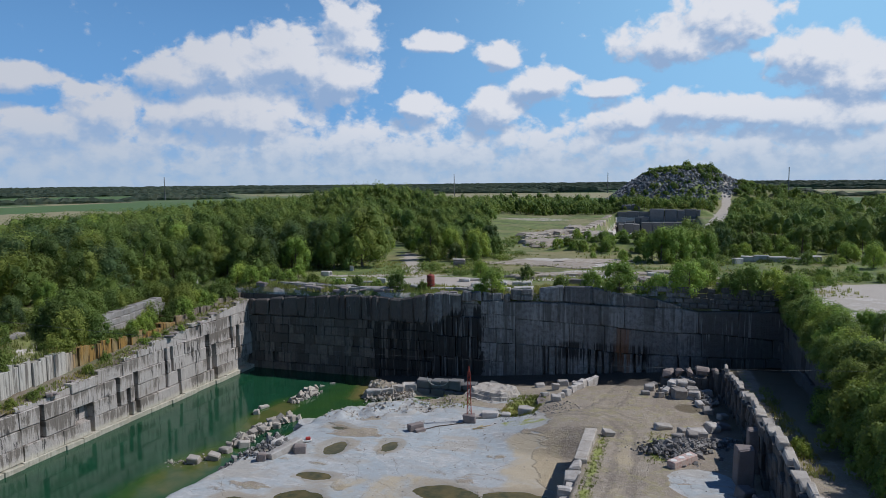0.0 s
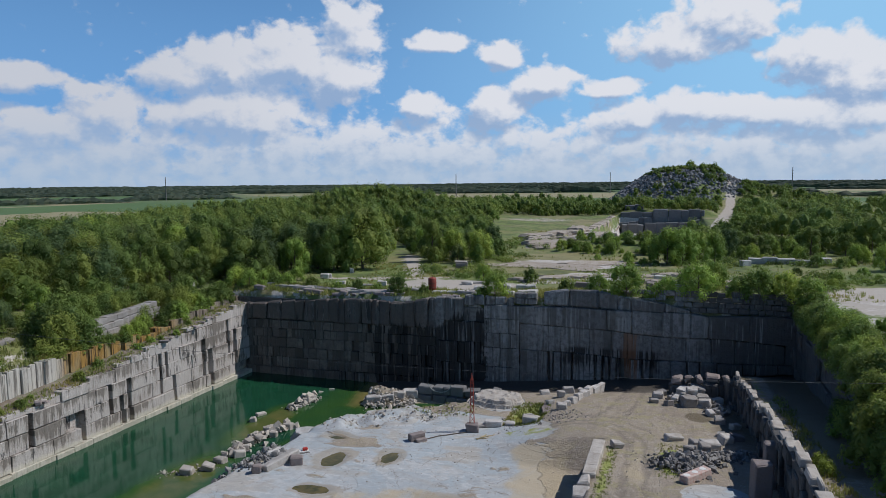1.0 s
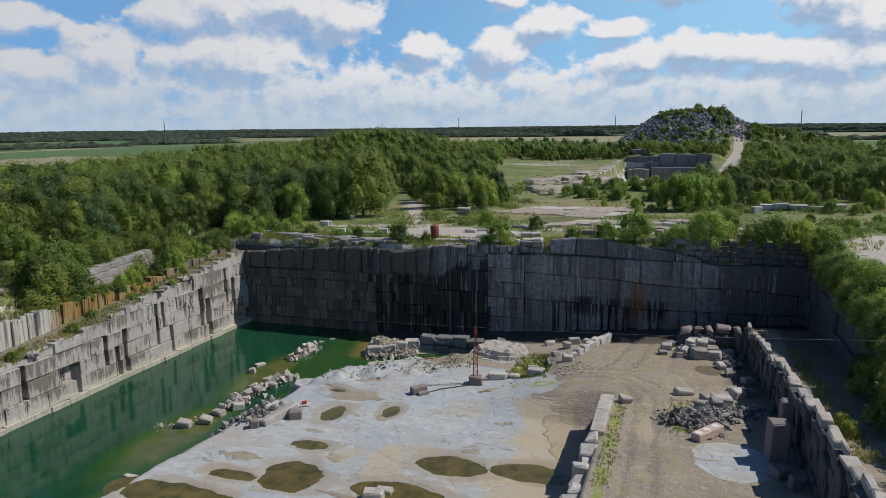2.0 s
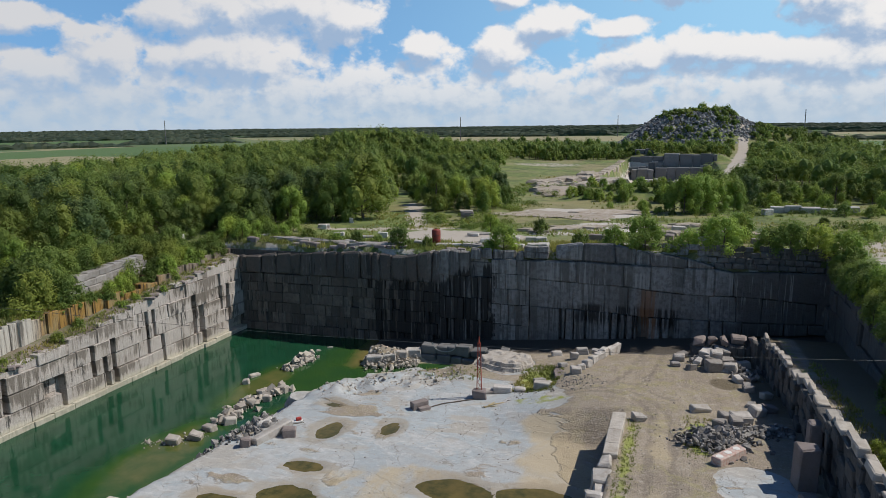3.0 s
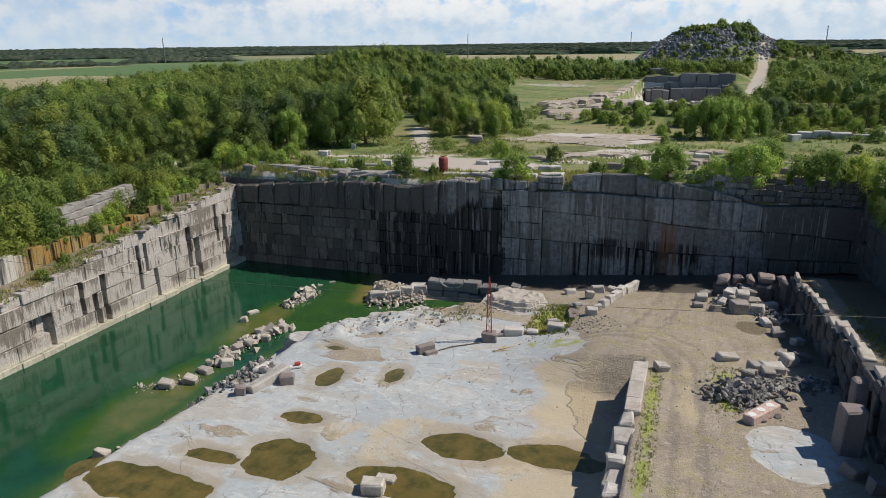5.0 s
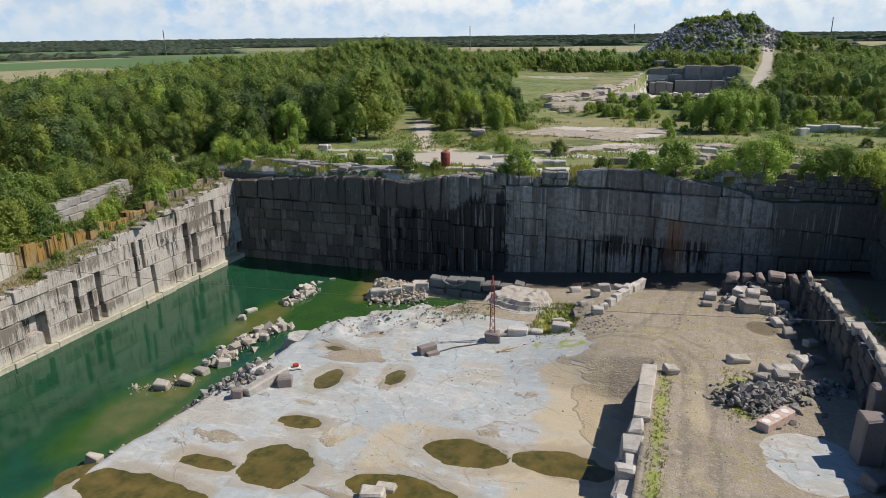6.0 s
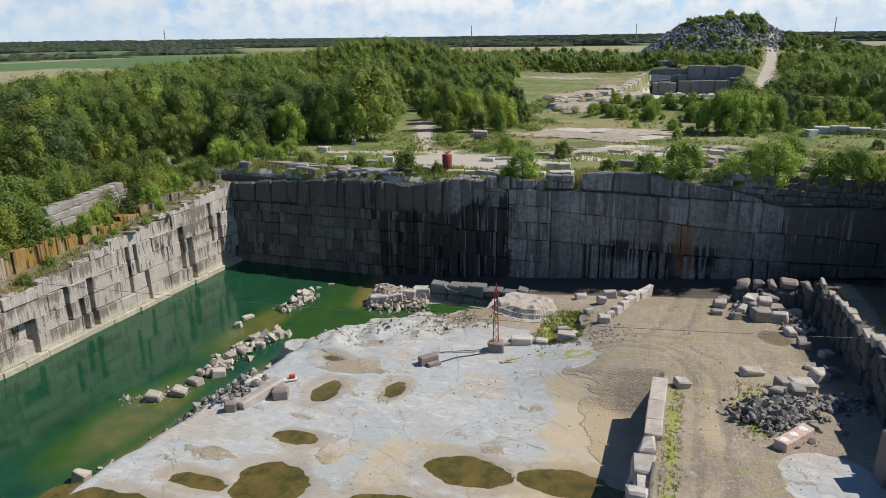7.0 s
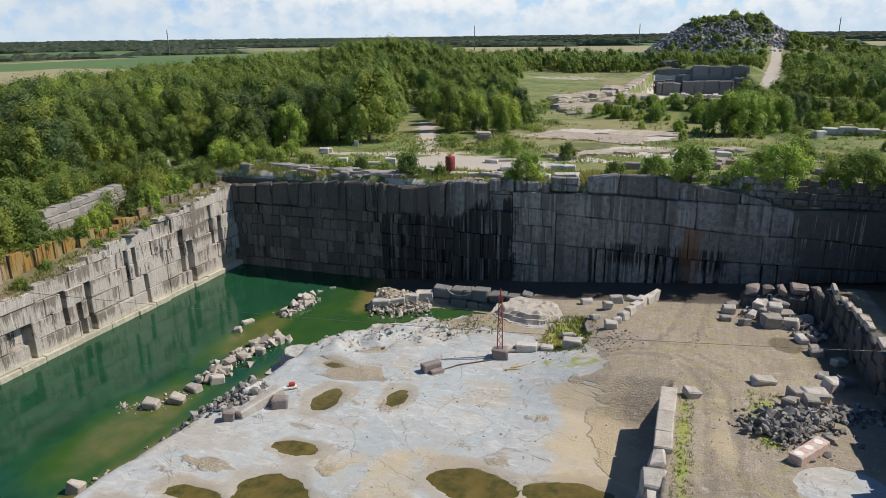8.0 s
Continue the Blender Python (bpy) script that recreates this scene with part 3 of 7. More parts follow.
# ---- helpers for forms ----
def fbm(x, y, scale, octaves=4, seed=0):
    """Smooth value noise between -1 and 1 over arrays."""
    x, y = np.asarray(x, float) * scale + seed * 17.3, np.asarray(y, float) * scale + seed * 9.1
    total, amp, norm = 0.0, 1.0, 0.0
    for o in range(octaves):
        xi, yi = np.floor(x), np.floor(y)
        fx, fy = x - xi, y - yi
        fx, fy = fx * fx * (3 - 2 * fx), fy * fy * (3 - 2 * fy)

        def h(i, j):
            v = np.sin(i * 127.1 + j * 311.7 + o * 74.7 + seed * 3.3) * 43758.5453
            return (v - np.floor(v)) * 2 - 1

        v = (h(xi, yi) * (1 - fx) + h(xi + 1, yi) * fx) * (1 - fy) + (h(xi, yi + 1) * (1 - fx) + h(xi + 1, yi + 1) * fx) * fy
        total, norm = total + amp * v, norm + amp
        amp, x, y = amp * 0.5, x * 2.03 + 5.1, y * 2.03 + 1.7
    return total / norm


def smooth(v, lo, hi):
    t = np.clip((np.asarray(v, float) - lo) / (hi - lo), 0, 1)
    return t * t * (3 - 2 * t)


def mesh_of(name, verts, faces, mat, shade=False):
    me = bpy.data.meshes.new(name)
    me.from_pydata([tuple(v) for v in verts], [], [tuple(f) for f in faces])
    me.materials.append(mat)
    if shade:
        me.polygons.foreach_set("use_smooth", [True] * len(me.polygons))
    return me


def piece(name, me, parent=None, label=""):
    ob = new(name, me)
    if parent is not None:
        ob.parent = parent
    if label:
        ob["label"] = label
    return ob


def thing(name, at, label, category, group="", kind="", turn=0.0):
    ob = new(name)
    ob.matrix_world = pose(at[0], at[1], at[2], 0, 0, turn)
    return tagged(ob, label, category, group, kind)


def grid_mesh(name, xs, ys, z, mat, keep=None, attrs=None, shade=True):
    """A height field over the lines xs and ys."""
    X, Y = np.meshgrid(xs, ys)
    nx, ny = len(xs), len(ys)
    i, j = np.meshgrid(np.arange(nx - 1), np.arange(ny - 1))
    a = (j * nx + i).ravel()
    f = np.stack([a, a + 1, a + nx + 1, a + nx], 1)
    if keep is not None:
        cx = ((X[:-1, :-1] + X[1:, 1:]) / 2).ravel()
        cy = ((Y[:-1, :-1] + Y[1:, 1:]) / 2).ravel()
        f = f[keep(cx, cy)]
    v = np.stack([X.ravel(), Y.ravel(), z.ravel()], 1)
    me = mesh_of(name, v.tolist(), f.tolist(), mat, shade)
    for key, values in (attrs or {}).items():
        layer = me.attributes.new(key, "FLOAT", "POINT")
        layer.data.foreach_set("value", np.asarray(values, np.float32).ravel())
    return me


def chamfered(lo, hi, rng, edge=0.08, jitter=0.05, skew=0.0):
    """Vertices and faces of a stone block with broken edges, from corner lo to corner hi."""
    lo, hi = np.array(lo, float), np.array(hi, float)
    size = hi - lo
    e = np.minimum(edge, size * 0.3)
    verts, index = [], {}
    for sx in (0, 1):
        for sy in (0, 1):
            for sz in (0, 1):
                s = np.array((sx, sy, sz))
                corner = np.where(s == 1, hi, lo) + rng.uniform(-1, 1, 3) * jitter
                corner[0] += skew * (sz - 0.5) * size[2]
                for axis in range(3):
                    p = corner - (s * 2 - 1) * e * rng.uniform(0.5, 1.5)
                    p[axis] = corner[axis]
                    index[(sx, sy, sz, axis)] = len(verts)
                    verts.append(p)
    faces = []

    def quad(keys, out):
        f = [index[k] for k in keys]
        a, b, c = (verts[f[0]], verts[f[1]], verts[f[2]])
        if np.dot(np.cross(b - a, c - b), out) < 0:
            f.reverse()
        faces.append(f)

    for axis in range(3):
        u, v = [k for k in range(3) if k != axis]
        for side in (0, 1):
            keys = []
            for p, q in ((0, 0), (1, 0), (1, 1), (0, 1)):
                s = [0, 0, 0]
                s[axis], s[u], s[v] = side, p, q
                keys.append((*s, axis))
            out = np.zeros(3)
            out[axis] = side * 2 - 1
            quad(keys, out)
        for p in (0, 1):
            for q in (0, 1):
                s, t = [0, 0, 0], [0, 0, 0]
                s[u], s[v], t[u], t[v] = p, q, p, q
                s[axis], t[axis] = 0, 1
                out = np.zeros(3)
                out[u], out[v] = p * 2 - 1, q * 2 - 1
                quad([(*s, u), (*t, u), (*t, v), (*s, v)], out)
    for sx in (0, 1):
        for sy in (0, 1):
            for sz in (0, 1):
                quad([(sx, sy, sz, 0), (sx, sy, sz, 1), (sx, sy, sz, 2)], np.array((sx, sy, sz)) * 2 - 1)
    return verts, faces


def block(name, lo, hi, rng, mat, parent=None, edge=0.1, jitter=0.06, skew=0.0):
    return piece(name, mesh_of(name, *chamfered(lo, hi, rng, edge, jitter, skew), mat), parent)


# ---- the large structure ----
WEST, EAST, NORTH, SOUTH = -83.4, 17.0, 123.5, 22.0
LEDGE = -88.2
SHORE = [(-60, 15), (-56.0, 62), (-54.6, 74), (-53.4, 82.5), (-52.4, 90), (-49.5, 94), (-46, 97.5), (-39.5, 102.5), (-33.5, 106.5), (-31.5, 111), (-32.5, 114.5), (-42, 114.6), (-49, 110.4), (-52.5, 111), (-53.6, 115), (-54, 119), (-55.5, 124), (-56, 130)]
PUDDLES = [(-23.5, 70.4, 3.3, 1.9), (-38.0, 63.8, 3.2, 2.6), (-15.2, 71.3, 3.6, 1.9), (-46.5, 56.8, 5.5, 2.2), (-26.2, 63.6, 4.6, 1.9), (-41.2, 79.0, 1.3, 2.2), (-34.7, 81.2, 0.9, 1.7), (-39.7, 70.3, 1.9, 0.8), (-18.5, 61.0, 4.0, 1.7), (-44.0, 62.0, 2.6, 1.0), (-44.5, 86.0, 1.6, 0.7)]


def shore_distance(x, y):
    """Metres from the waterline, positive on land."""
    x, y = np.asarray(x, float), np.asarray(y, float)
    best = np.full(x.shape, 1e9)
    inside = np.zeros(x.shape, bool)
    ring = SHORE + [(40, 140), (40, 15)]
    for (ax, ay), (bx, by) in zip(ring, ring[1:] + ring[:1]):
        if (ax, ay) != SHORE[-1] and (ax, ay) not in ring[-2:]:
            dx, dy = bx - ax, by - ay
            t = np.clip(((x - ax) * dx + (y - ay) * dy) / (dx * dx + dy * dy), 0, 1)
            best = np.minimum(best, np.hypot(x - ax - t * dx, y - ay - t * dy))
        cross = (ay > y) != (by > y)
        with np.errstate(divide="ignore", invalid="ignore"):
            inside ^= cross & (x < (bx - ax) * (y - ay) / (by - ay + 1e-12) + ax)
    return np.where(inside, best, -best)


def lane_height(y):
    return 5.0 + (118 - np.asarray(y, float)) * 0.065


def ramp_height(y):
    return np.interp(y, [45, 65, 77, 98, 113, 123], [15.7, 13.9, 12.8, 10.4, 9.0, 7.7])


def ramp_edge(y):
    """The line of the wall between the lane and the ramp."""
    return np.interp(y, [45, 70, 98, 111, 116], [9.5, 9.2, 8.3, 7.3, 7.0])


def puddle_depth(x, y):
    d = np.zeros(np.shape(x))
    for px, py, rx, ry in PUDDLES:
        r = np.hypot((x - px) / rx, (y - py) / ry) + 0.4 * fbm(x, y, 0.32, 4, 5)
        d = np.maximum(d, smooth(r, 1.25, 0.75))
    return d


def puddle_ring(x, y):
    """Damp, silty ground round the puddles."""
    d = np.zeros(np.shape(x))
    for px, py, rx, ry in PUDDLES:
        r = np.hypot((x - px) / (rx + 0.8), (y - py) / (ry + 0.6)) + 0.5 * fbm(x, y, 0.4, 4, 6)
        d = np.maximum(d, smooth(r, 1.7, 0.9))
    return d


def terraced(z, step):
    """Breaks a smooth rise into ledges."""
    t = z / step
    return (np.floor(t) + smooth(t - np.floor(t), 0.62, 1.0)) * step


RUTS = ([(-18, 94.5), (-14, 96), (-10.5, 95.8), (-7.8, 94), (-5.6, 91), (-4.2, 87), (-3.6, 78), (-3.2, 60)], [(-18, 93), (-14, 94.4), (-10.8, 94.2), (-8.4, 92.6), (-6.8, 90), (-6.0, 86), (-5.8, 78), (-5.6, 60)], [(-11.5, 97), (-9.6, 103), (-8.8, 109), (-8.2, 116)], [(-8.4, 96), (-6.6, 103), (-6.0, 109), (-5.4, 116)], [(-16, 97.5), (-12, 98.4), (-8, 97.2), (-4, 93)])


def rut_mask(x, y):
    """Wheel ruts worn into the dirt lane."""
    best = np.full(np.shape(x), 9.0)
    for line in RUTS:
        for (ax, ay), (bx, by) in zip(line, line[1:]):
            dx, dy = bx - ax, by - ay
            t = np.clip(((x - ax) * dx + (y - ay) * dy) / (dx * dx + dy * dy), 0, 1)
            best = np.minimum(best, np.hypot(x - ax - t * dx, y - ay - t * dy))
    return smooth(best + 0.35 * fbm(x, y, 0.8, 3, 77), 0.75, 0.1)


def floor_height(x, y):
    """The quarry floor: slab, lane, ramp, the strip under the north face and the bed of the pond."""
    x, y = np.asarray(x, float), np.asarray(y, float)
    d = shore_distance(x, y) + 0.7 * fbm(x, y, 0.3, 4, 2)
    lane = lane_height(y)
    slab = 4.0 + 0.1 * fbm(x, y, 0.12, 3, 1)
    east = np.where(y < 84, (x > -9.15) * 1.0, smooth(x, -27, -9))
    east = np.where((y >= 84) & (y < 88), east * (y - 84) / 4 + (x > -9.15) * (88 - y) / 4, east)
    land = slab * (1 - east) + lane * east
    strip = np.interp(x, [-60, -54, -45, -25, -2, 17], [0.3, 0.5, 0.9, 2.9, 5.2, 7.1])
    far = smooth(y, 110.5, 117)
    land = land * (1 - far) + strip * far
    hollow = np.exp(-(((x + 21.0) / 2.4) ** 2 + ((y - 101.5) / 5.0) ** 2) ** 2)
    land = land - 0.7 * hollow
    broken = np.exp(-((d - 5.0) / 4.0) ** 2) * smooth(y, 80, 92) * smooth(y, 114, 108) * smooth(x, -30, -36)
    land = land + broken * (terraced(2.4 * np.abs(fbm(x, y, 0.22, 5, 4)), 0.45) - 0.6)
    land = np.where((x > ramp_edge(y) + 0.5) & (y < 116), np.maximum(land, ramp_height(y)), land)
    width = np.where(y > 109, 2.5, 4.0 - 2.2 * smooth(y, 86, 94))
    z = np.where(d > 0, 0.02 + (land - 0.02) * smooth(d, 0, width), np.maximum(d * 0.3, -4))
    z = z + np.where(d > 0.5, 0.07 * fbm(x, y, 0.9, 4, 3), 0)
    return z - 0.28 * puddle_depth(x, y) * (d > 2) - 0.07 * rut_mask(x, y)


def make_floor():
    xs = np.concatenate([np.arange(WEST - 0.6, -62, 2.0), np.arange(-62, -28, 0.5), np.arange(-28, EAST + 1.0, 0.36)])
    ys = np.concatenate([np.arange(SOUTH - 1, 54, 2.0), np.arange(54, NORTH + 1.5, 0.5)])
    X, Y = np.meshgrid(xs, ys)
    Z = floor_height(X, Y)
    d = shore_distance(X, Y)
    west = smooth(X, -8, -11) * smooth(Y, 104, 98)
    blot = fbm(X, Y, 0.11, 4, 61)
    rock = west * smooth(X + 0.25 * (Y - 85) + 7 * blot, -10, -18) * (0.72 + 0.35 * blot)
    rock = np.maximum(rock, 0.7 * smooth(np.hypot((X - 3.4) / 3.6, (Y - 71.5) / 4.2), 1.25, 0.9))
    rock = np.maximum(rock, np.exp(-(((X + 26.5) / 4.0) ** 2 + ((Y - 106.0) / 4.0) ** 2) ** 2) * 0.9)
    rock = np.where(d < 1.5, 0.2, rock)
    # puddle beds, and the damp strip darkened for shade below the north face
    wet_and_shade = np.maximum(puddle_depth(X, Y), 0.62 * smooth(Y, 114.5, 117.5))
    wet_and_shade = np.maximum(wet_and_shade, 0.85 * smooth(np.hypot((X - 2.3) / 1.9, (Y - 101.8) / 2.6), 1.2, 0.7))
    # the ramp wall's shadow on the lane, painted in as darker floor
    wet_and_shade = np.maximum(wet_and_shade, 0.5 * smooth(X, 3.5, 7.0) * smooth(X, 9.6, 9.0) * smooth(Y, 84, 90))
    sand = west * np.maximum(0.8 * smooth(np.abs(X + 15.5 + 5 * blot) / 8.0, 1.0, 0.3) * smooth(Y, 90, 86), 0.5 * smooth(np.hypot((X + 27) / 14, (Y - 69) / 6), 1.2, 0.6))
    sand = np.maximum(sand, 0.5 * np.exp(-((X + 4.8) / 1.5) ** 2) * smooth(Y, 98, 92) + 0)
    sand = np.maximum(sand, 0.75 * (d > -1) * smooth(d, 3.0, 1.0))
    green = 0.98 * np.exp(-(((X + 20.9) / 3.0) ** 2 + ((Y - 101.5) / 5.6) ** 2) ** 2)
    green = np.maximum(green, 0.72 * np.exp(-((X + 7.7) / 0.7) ** 2) * smooth(Y, 86, 82))
    green = np.maximum(green, 0.74 * smooth(np.hypot((X + 1.0) / 2.0, (Y - 82) / 6.0), 1.2, 0.5))
    green = np.maximum(green, 0.55 * smooth(np.hypot((X + 19.5) / 5.0, (Y - 92.5) / 2.2), 1.2, 0.5))
    green = np.maximum(green, 0.5 * (X > 9.6) * smooth(X, 12, 10))
    # shade over the ramp and along its wall's foot, put into the floor colour
    wet_and_shade = np.maximum(wet_and_shade, 0.9 * smooth(X, 10.6, 12.5) * smooth(Y, 62, 70))
    wet_and_shade = np.maximum(wet_and_shade, 0.75 * smooth(X, 1.5, 6.5) * (X < 9.6) * smooth(Y, 86, 96))
    track = smooth(X, -9.5, -7.5) * smooth(X, 1.5, -1.0) * smooth(Y, 120, 112)
    track = np.maximum(track, smooth(Y, 88, 92) * smooth(Y, 112, 104) * smooth(X, -19, -12) * smooth(X, 6, 2))
    me = grid_mesh("floor", xs, ys, Z, M_FLOOR, None, {"rock": rock, "sand": sand, "green": green, "wet_and_shade": wet_and_shade, "track": track, "damp": puddle_ring(X, Y), "shaded_mud": smooth(Y, 113.6, 116.5), "rut": rut_mask(X, Y)})
    tagged(new("floor", me), "blue-grey granite slab, dust and gravel on the quarry floor", "quarry floor", kind="structure")


make_floor()


def make_water_sheet():
    xs = np.concatenate([np.arange(WEST - 1, -70, 1.5), np.arange(-70, -29, 0.75)])
    ys = np.arange(SOUTH - 1, NORTH + 2.0, 1.0)
    X, Y = np.meshgrid(xs, ys)
    d = -shore_distance(X, Y)
    bar = np.minimum(np.hypot((X + 61.5) / 6, (Y - 74) / 16), np.hypot((X + 63) / 5, (Y - 98) / 14))
    a = np.maximum(smooth(d, 7, -0.5), 0.75 * smooth(bar, 1.2, 0.3))
    a = a * (1 - 0.75 * smooth(Y, 103, 107) * smooth(X, -54, -48))
    a = np.maximum(a, 0.45 * smooth(X, -66, -58) * smooth(Y, 92, 98))
    me = grid_mesh("water", xs, ys, np.zeros(X.shape), M_WATER, None, {"shallow": a})
    tagged(new("water", me), "still dark green pond water, olive in the shallows", "water", kind="structure")
    for px, py, rx, ry in PUDDLES:
        ring = [(px + 1.5 * rx * math.cos(k * math.tau / 28), py + 1.5 * ry * math.sin(k * math.tau / 28), 0) for k in range(28)]
        level = 3.9 + 0.1 * float(fbm(px, py, 0.12, 3, 1))
        if py > 84:
            level = float(floor_height(np.array([px]), np.array([py]))[0]) + 0.1
        verts = [(x, y, level) for x, y, _ in ring]
        tagged(new("puddle", mesh_of("puddle", verts, [list(range(28))], M_PUDDLE)), "shallow brown rainwater puddle on the granite floor", "puddle", "puddles on the floor", "structure")


make_water_sheet()


# plateau, fields and the spoil hill
HILL = (-4.0, 575.0)
PIT = (-35.0, 12.0, 300.0, 432.0)


def west_top(y):
    """Height of the west wall's edge."""
    return np.interp(y, [20, 66, 78, 86, 96, 107, 124], [6.5, 7.9, 8.9, 9.7, 11.4, 12.6, 14.4])


def plateau_height(x, y):
    x, y = np.asarray(x, float), np.asarray(y, float)
    z = 17.0 + 0.35 * fbm(x, y, 0.05, 4, 11) + 0.18 * fbm(x, y, 0.35, 3, 12)
    z = z + 1.6 * smooth(x, -45, -5) * smooth(y, 160, 128)
    z = z - 1.0 * smooth(x, -80, -95) * smooth(y, 160, 110)
    z = z + 0.6 * smooth(x, 14, 30)
    # brushy slope behind the upper west face
    z = z - 3.4 * smooth(x, -98, -89.5) * (x < -60) * smooth(y, 128, 114)
    # rise under the wood
    z = z + 10.8 * np.exp(-(((x + 150) / 45) ** 2 + ((y - 330) / 60) ** 2))
    # second pit
    pit = smooth(x, PIT[0], PIT[0] + 3) * smooth(x, PIT[1], PIT[1] - 3) * smooth(y, PIT[2] - 25, PIT[2] + 5) * smooth(y, PIT[3] + 1, PIT[3] - 1)
    z = z - 11.0 * pit
    z = z + 3.4 * smooth(y, 432, 437) * smooth(y, 530, 470) * smooth(x, -38, -30) * smooth(x, 24, 14)
    # brushy berm in front of the second pit
    z = z + 3.0 * np.exp(-((y - 222) / 9) ** 2) * smooth(x, -38, -30) * smooth(x, 2, -8)
    # spoil hill and its long east shoulder
    r = np.hypot((x - HILL[0]) / 60, (y - HILL[1]) / 60) + 0.06 * fbm(x, y, 0.04, 4, 22)
    z = z + 27 * smooth(r, 1.05, 0.2)
    z = z + 15 * np.exp(-(((x - 52) / 34) ** 2 + ((y - 585) / 40) ** 2))
    far = smooth(np.hypot(x, y), 700, 1600)
    return z * (1 - far) + (17 + 2.0 * fbm(x, y, 0.0015, 3, 31)) * far


def in_poly(x, y, ring):
    inside = np.zeros(np.shape(x), bool)
    for (ax, ay), (bx, by) in zip(ring, ring[1:] + ring[:1]):
        inside ^= ((ay > y) != (by > y)) & (x < (bx - ax) * (y - ay) / (by - ay + 1e-12) + ax)
    return inside


def make_ground():
    def lines(lo, hi, step, end):
        core = list(np.arange(lo, hi + 0.01, step))
        left, right, s = [lo], [hi], step
        while left[-1] > -end or right[-1] < end:
            s *= 1.22
            left.append(max(left[-1] - s, -end))
            right.append(min(right[-1] + s, end))
        return np.array(sorted(set([round(v, 3) for v in core + left + right])))

    xs = np.sort(np.concatenate([lines(-160, 110, 2.5, 4950), [LEDGE - 0.3, EAST + 1.2]]))
    ys = np.sort(np.concatenate([lines(95, 440, 2.5, 4950), [SOUTH - 0.5, NORTH + 1.0]]))
    X, Y = np.meshgrid(xs, ys)
    Z = plateau_height(X, Y)
    on_x = (np.abs(X - (LEDGE - 0.3)) < 0.01) | (np.abs(X - (EAST + 1.2)) < 0.01)
    on_y = (np.abs(Y - (SOUTH - 0.5)) < 0.01) | (np.abs(Y - (NORTH + 1.0)) < 0.01)
    span_x, span_y = (X > LEDGE - 0.4) & (X < EAST + 1.3), (Y > SOUTH - 0.6) & (Y < NORTH + 1.1)
    Z = np.where((on_x & span_y) | (on_y & span_x), 12.0, Z)
    rock = 0.9 * smooth(np.hypot((X + 27) / 15, (Y - 183) / 10), 1.2, 0.75)
    rock = np.maximum(rock, 0.8 * smooth(np.hypot((X + 42) / 9, (Y - 243) / 24), 1.2, 0.7))
    rock = np.maximum(rock, 0.85 * smooth(np.hypot((X + 18) / 9, (Y - 161) / 9), 1.2, 0.6))
    rock = np.maximum(rock, 0.85 * smooth(np.hypot((X + 27) / 7, (Y - 147) / 4), 1.2, 0.6))
    rock = np.maximum(rock, smooth(X, PIT[0] - 1, PIT[0] + 3) * smooth(X, PIT[1] + 1, PIT[1] - 2) * smooth(Y, PIT[2] - 30, PIT[2]) * smooth(Y, PIT[3] + 3, PIT[3]) * 0.9)
    rock = np.maximum(rock, 0.3 * smooth(Y, 129, 125) * smooth(X, -90, -80))
    skirt = np.maximum(smooth(Y, 126.4, 124.9) * (X > -95) * (X < 20), smooth(X, -90.5, -88.6) * (Y < 126))
    rock = np.maximum(rock, 0.5 * skirt * (Y < 130))
    dirt = 0.95 * smooth(np.hypot((X + 45) / 16, (Y - 140) / 8), 1.2, 0.6)
    trail = np.abs(X + 57 + 0.42 * (Y - 150))
    dirt = np.maximum(dirt, 0.85 * smooth(trail, 4.5, 1.0) * smooth(Y, 148, 152) * smooth(Y, 200, 190))
    dirt = np.maximum(dirt, 0.8 * smooth(np.abs(Y - 147 - 0.25 * (X + 60)), 3.0, 0.8) * smooth(X, -80, -74) * smooth(X, -44, -50))
    dirt = np.maximum(dirt, 0.95 * smooth(np.hypot((X - 43) / 20, (Y - 128) / 27), 1.1, 0.95))
    dirt = np.maximum(dirt, 0.8 * smooth(np.hypot((X + 42) / 14, (Y - 285) / 26), 1.2, 0.6))
    dirt = np.maximum(dirt, 0.55 * smooth(np.hypot((X + 72) / 26, (Y - 378) / 22), 1.15, 0.5))
    road = np.abs(X - 16.7 - 0.093 * (Y - 343))
    dirt = np.maximum(dirt, 0.95 * smooth(road, 4.5, 2.5) * smooth(Y, 300, 320) * smooth(Y, 720, 600))
    road2 = np.abs(X - 95 - 0.16 * (Y - 400))
    dirt = np.maximum(dirt, 0.9 * smooth(road2, 7, 4) * smooth(Y, 330, 360) * smooth(Y, 900, 800))
    field = np.maximum(smooth(Y, 620, 700), smooth(X, -250, -300) * smooth(Y, 150, 200))
    field = np.maximum(field, smooth(X - 0.35 * Y, 20, 45))
    me = grid_mesh("ground", xs, ys, Z, M_GROUND, lambda cx, cy: ~((cx > LEDGE - 0.3) & (cx < EAST + 1.2) & (cy > SOUTH - 0.5) & (cy < NORTH + 1.0)), {"rock": rock, "dirt": dirt, "field": field})
    tagged(new("ground", me), "grassy plateau with bare granite, dirt tracks and farm fields", "ground", kind="structure")


make_ground()


# ---- quarry walls ----
def wall_rows(rng, z0, z1, step):
    rows, z = [], z0
    while z < z1 - 0.5 * step:
        h = step * rng.uniform(0.8, 1.2)
        rows.append((z, min(z + h, z1)))
        z += h
    return rows


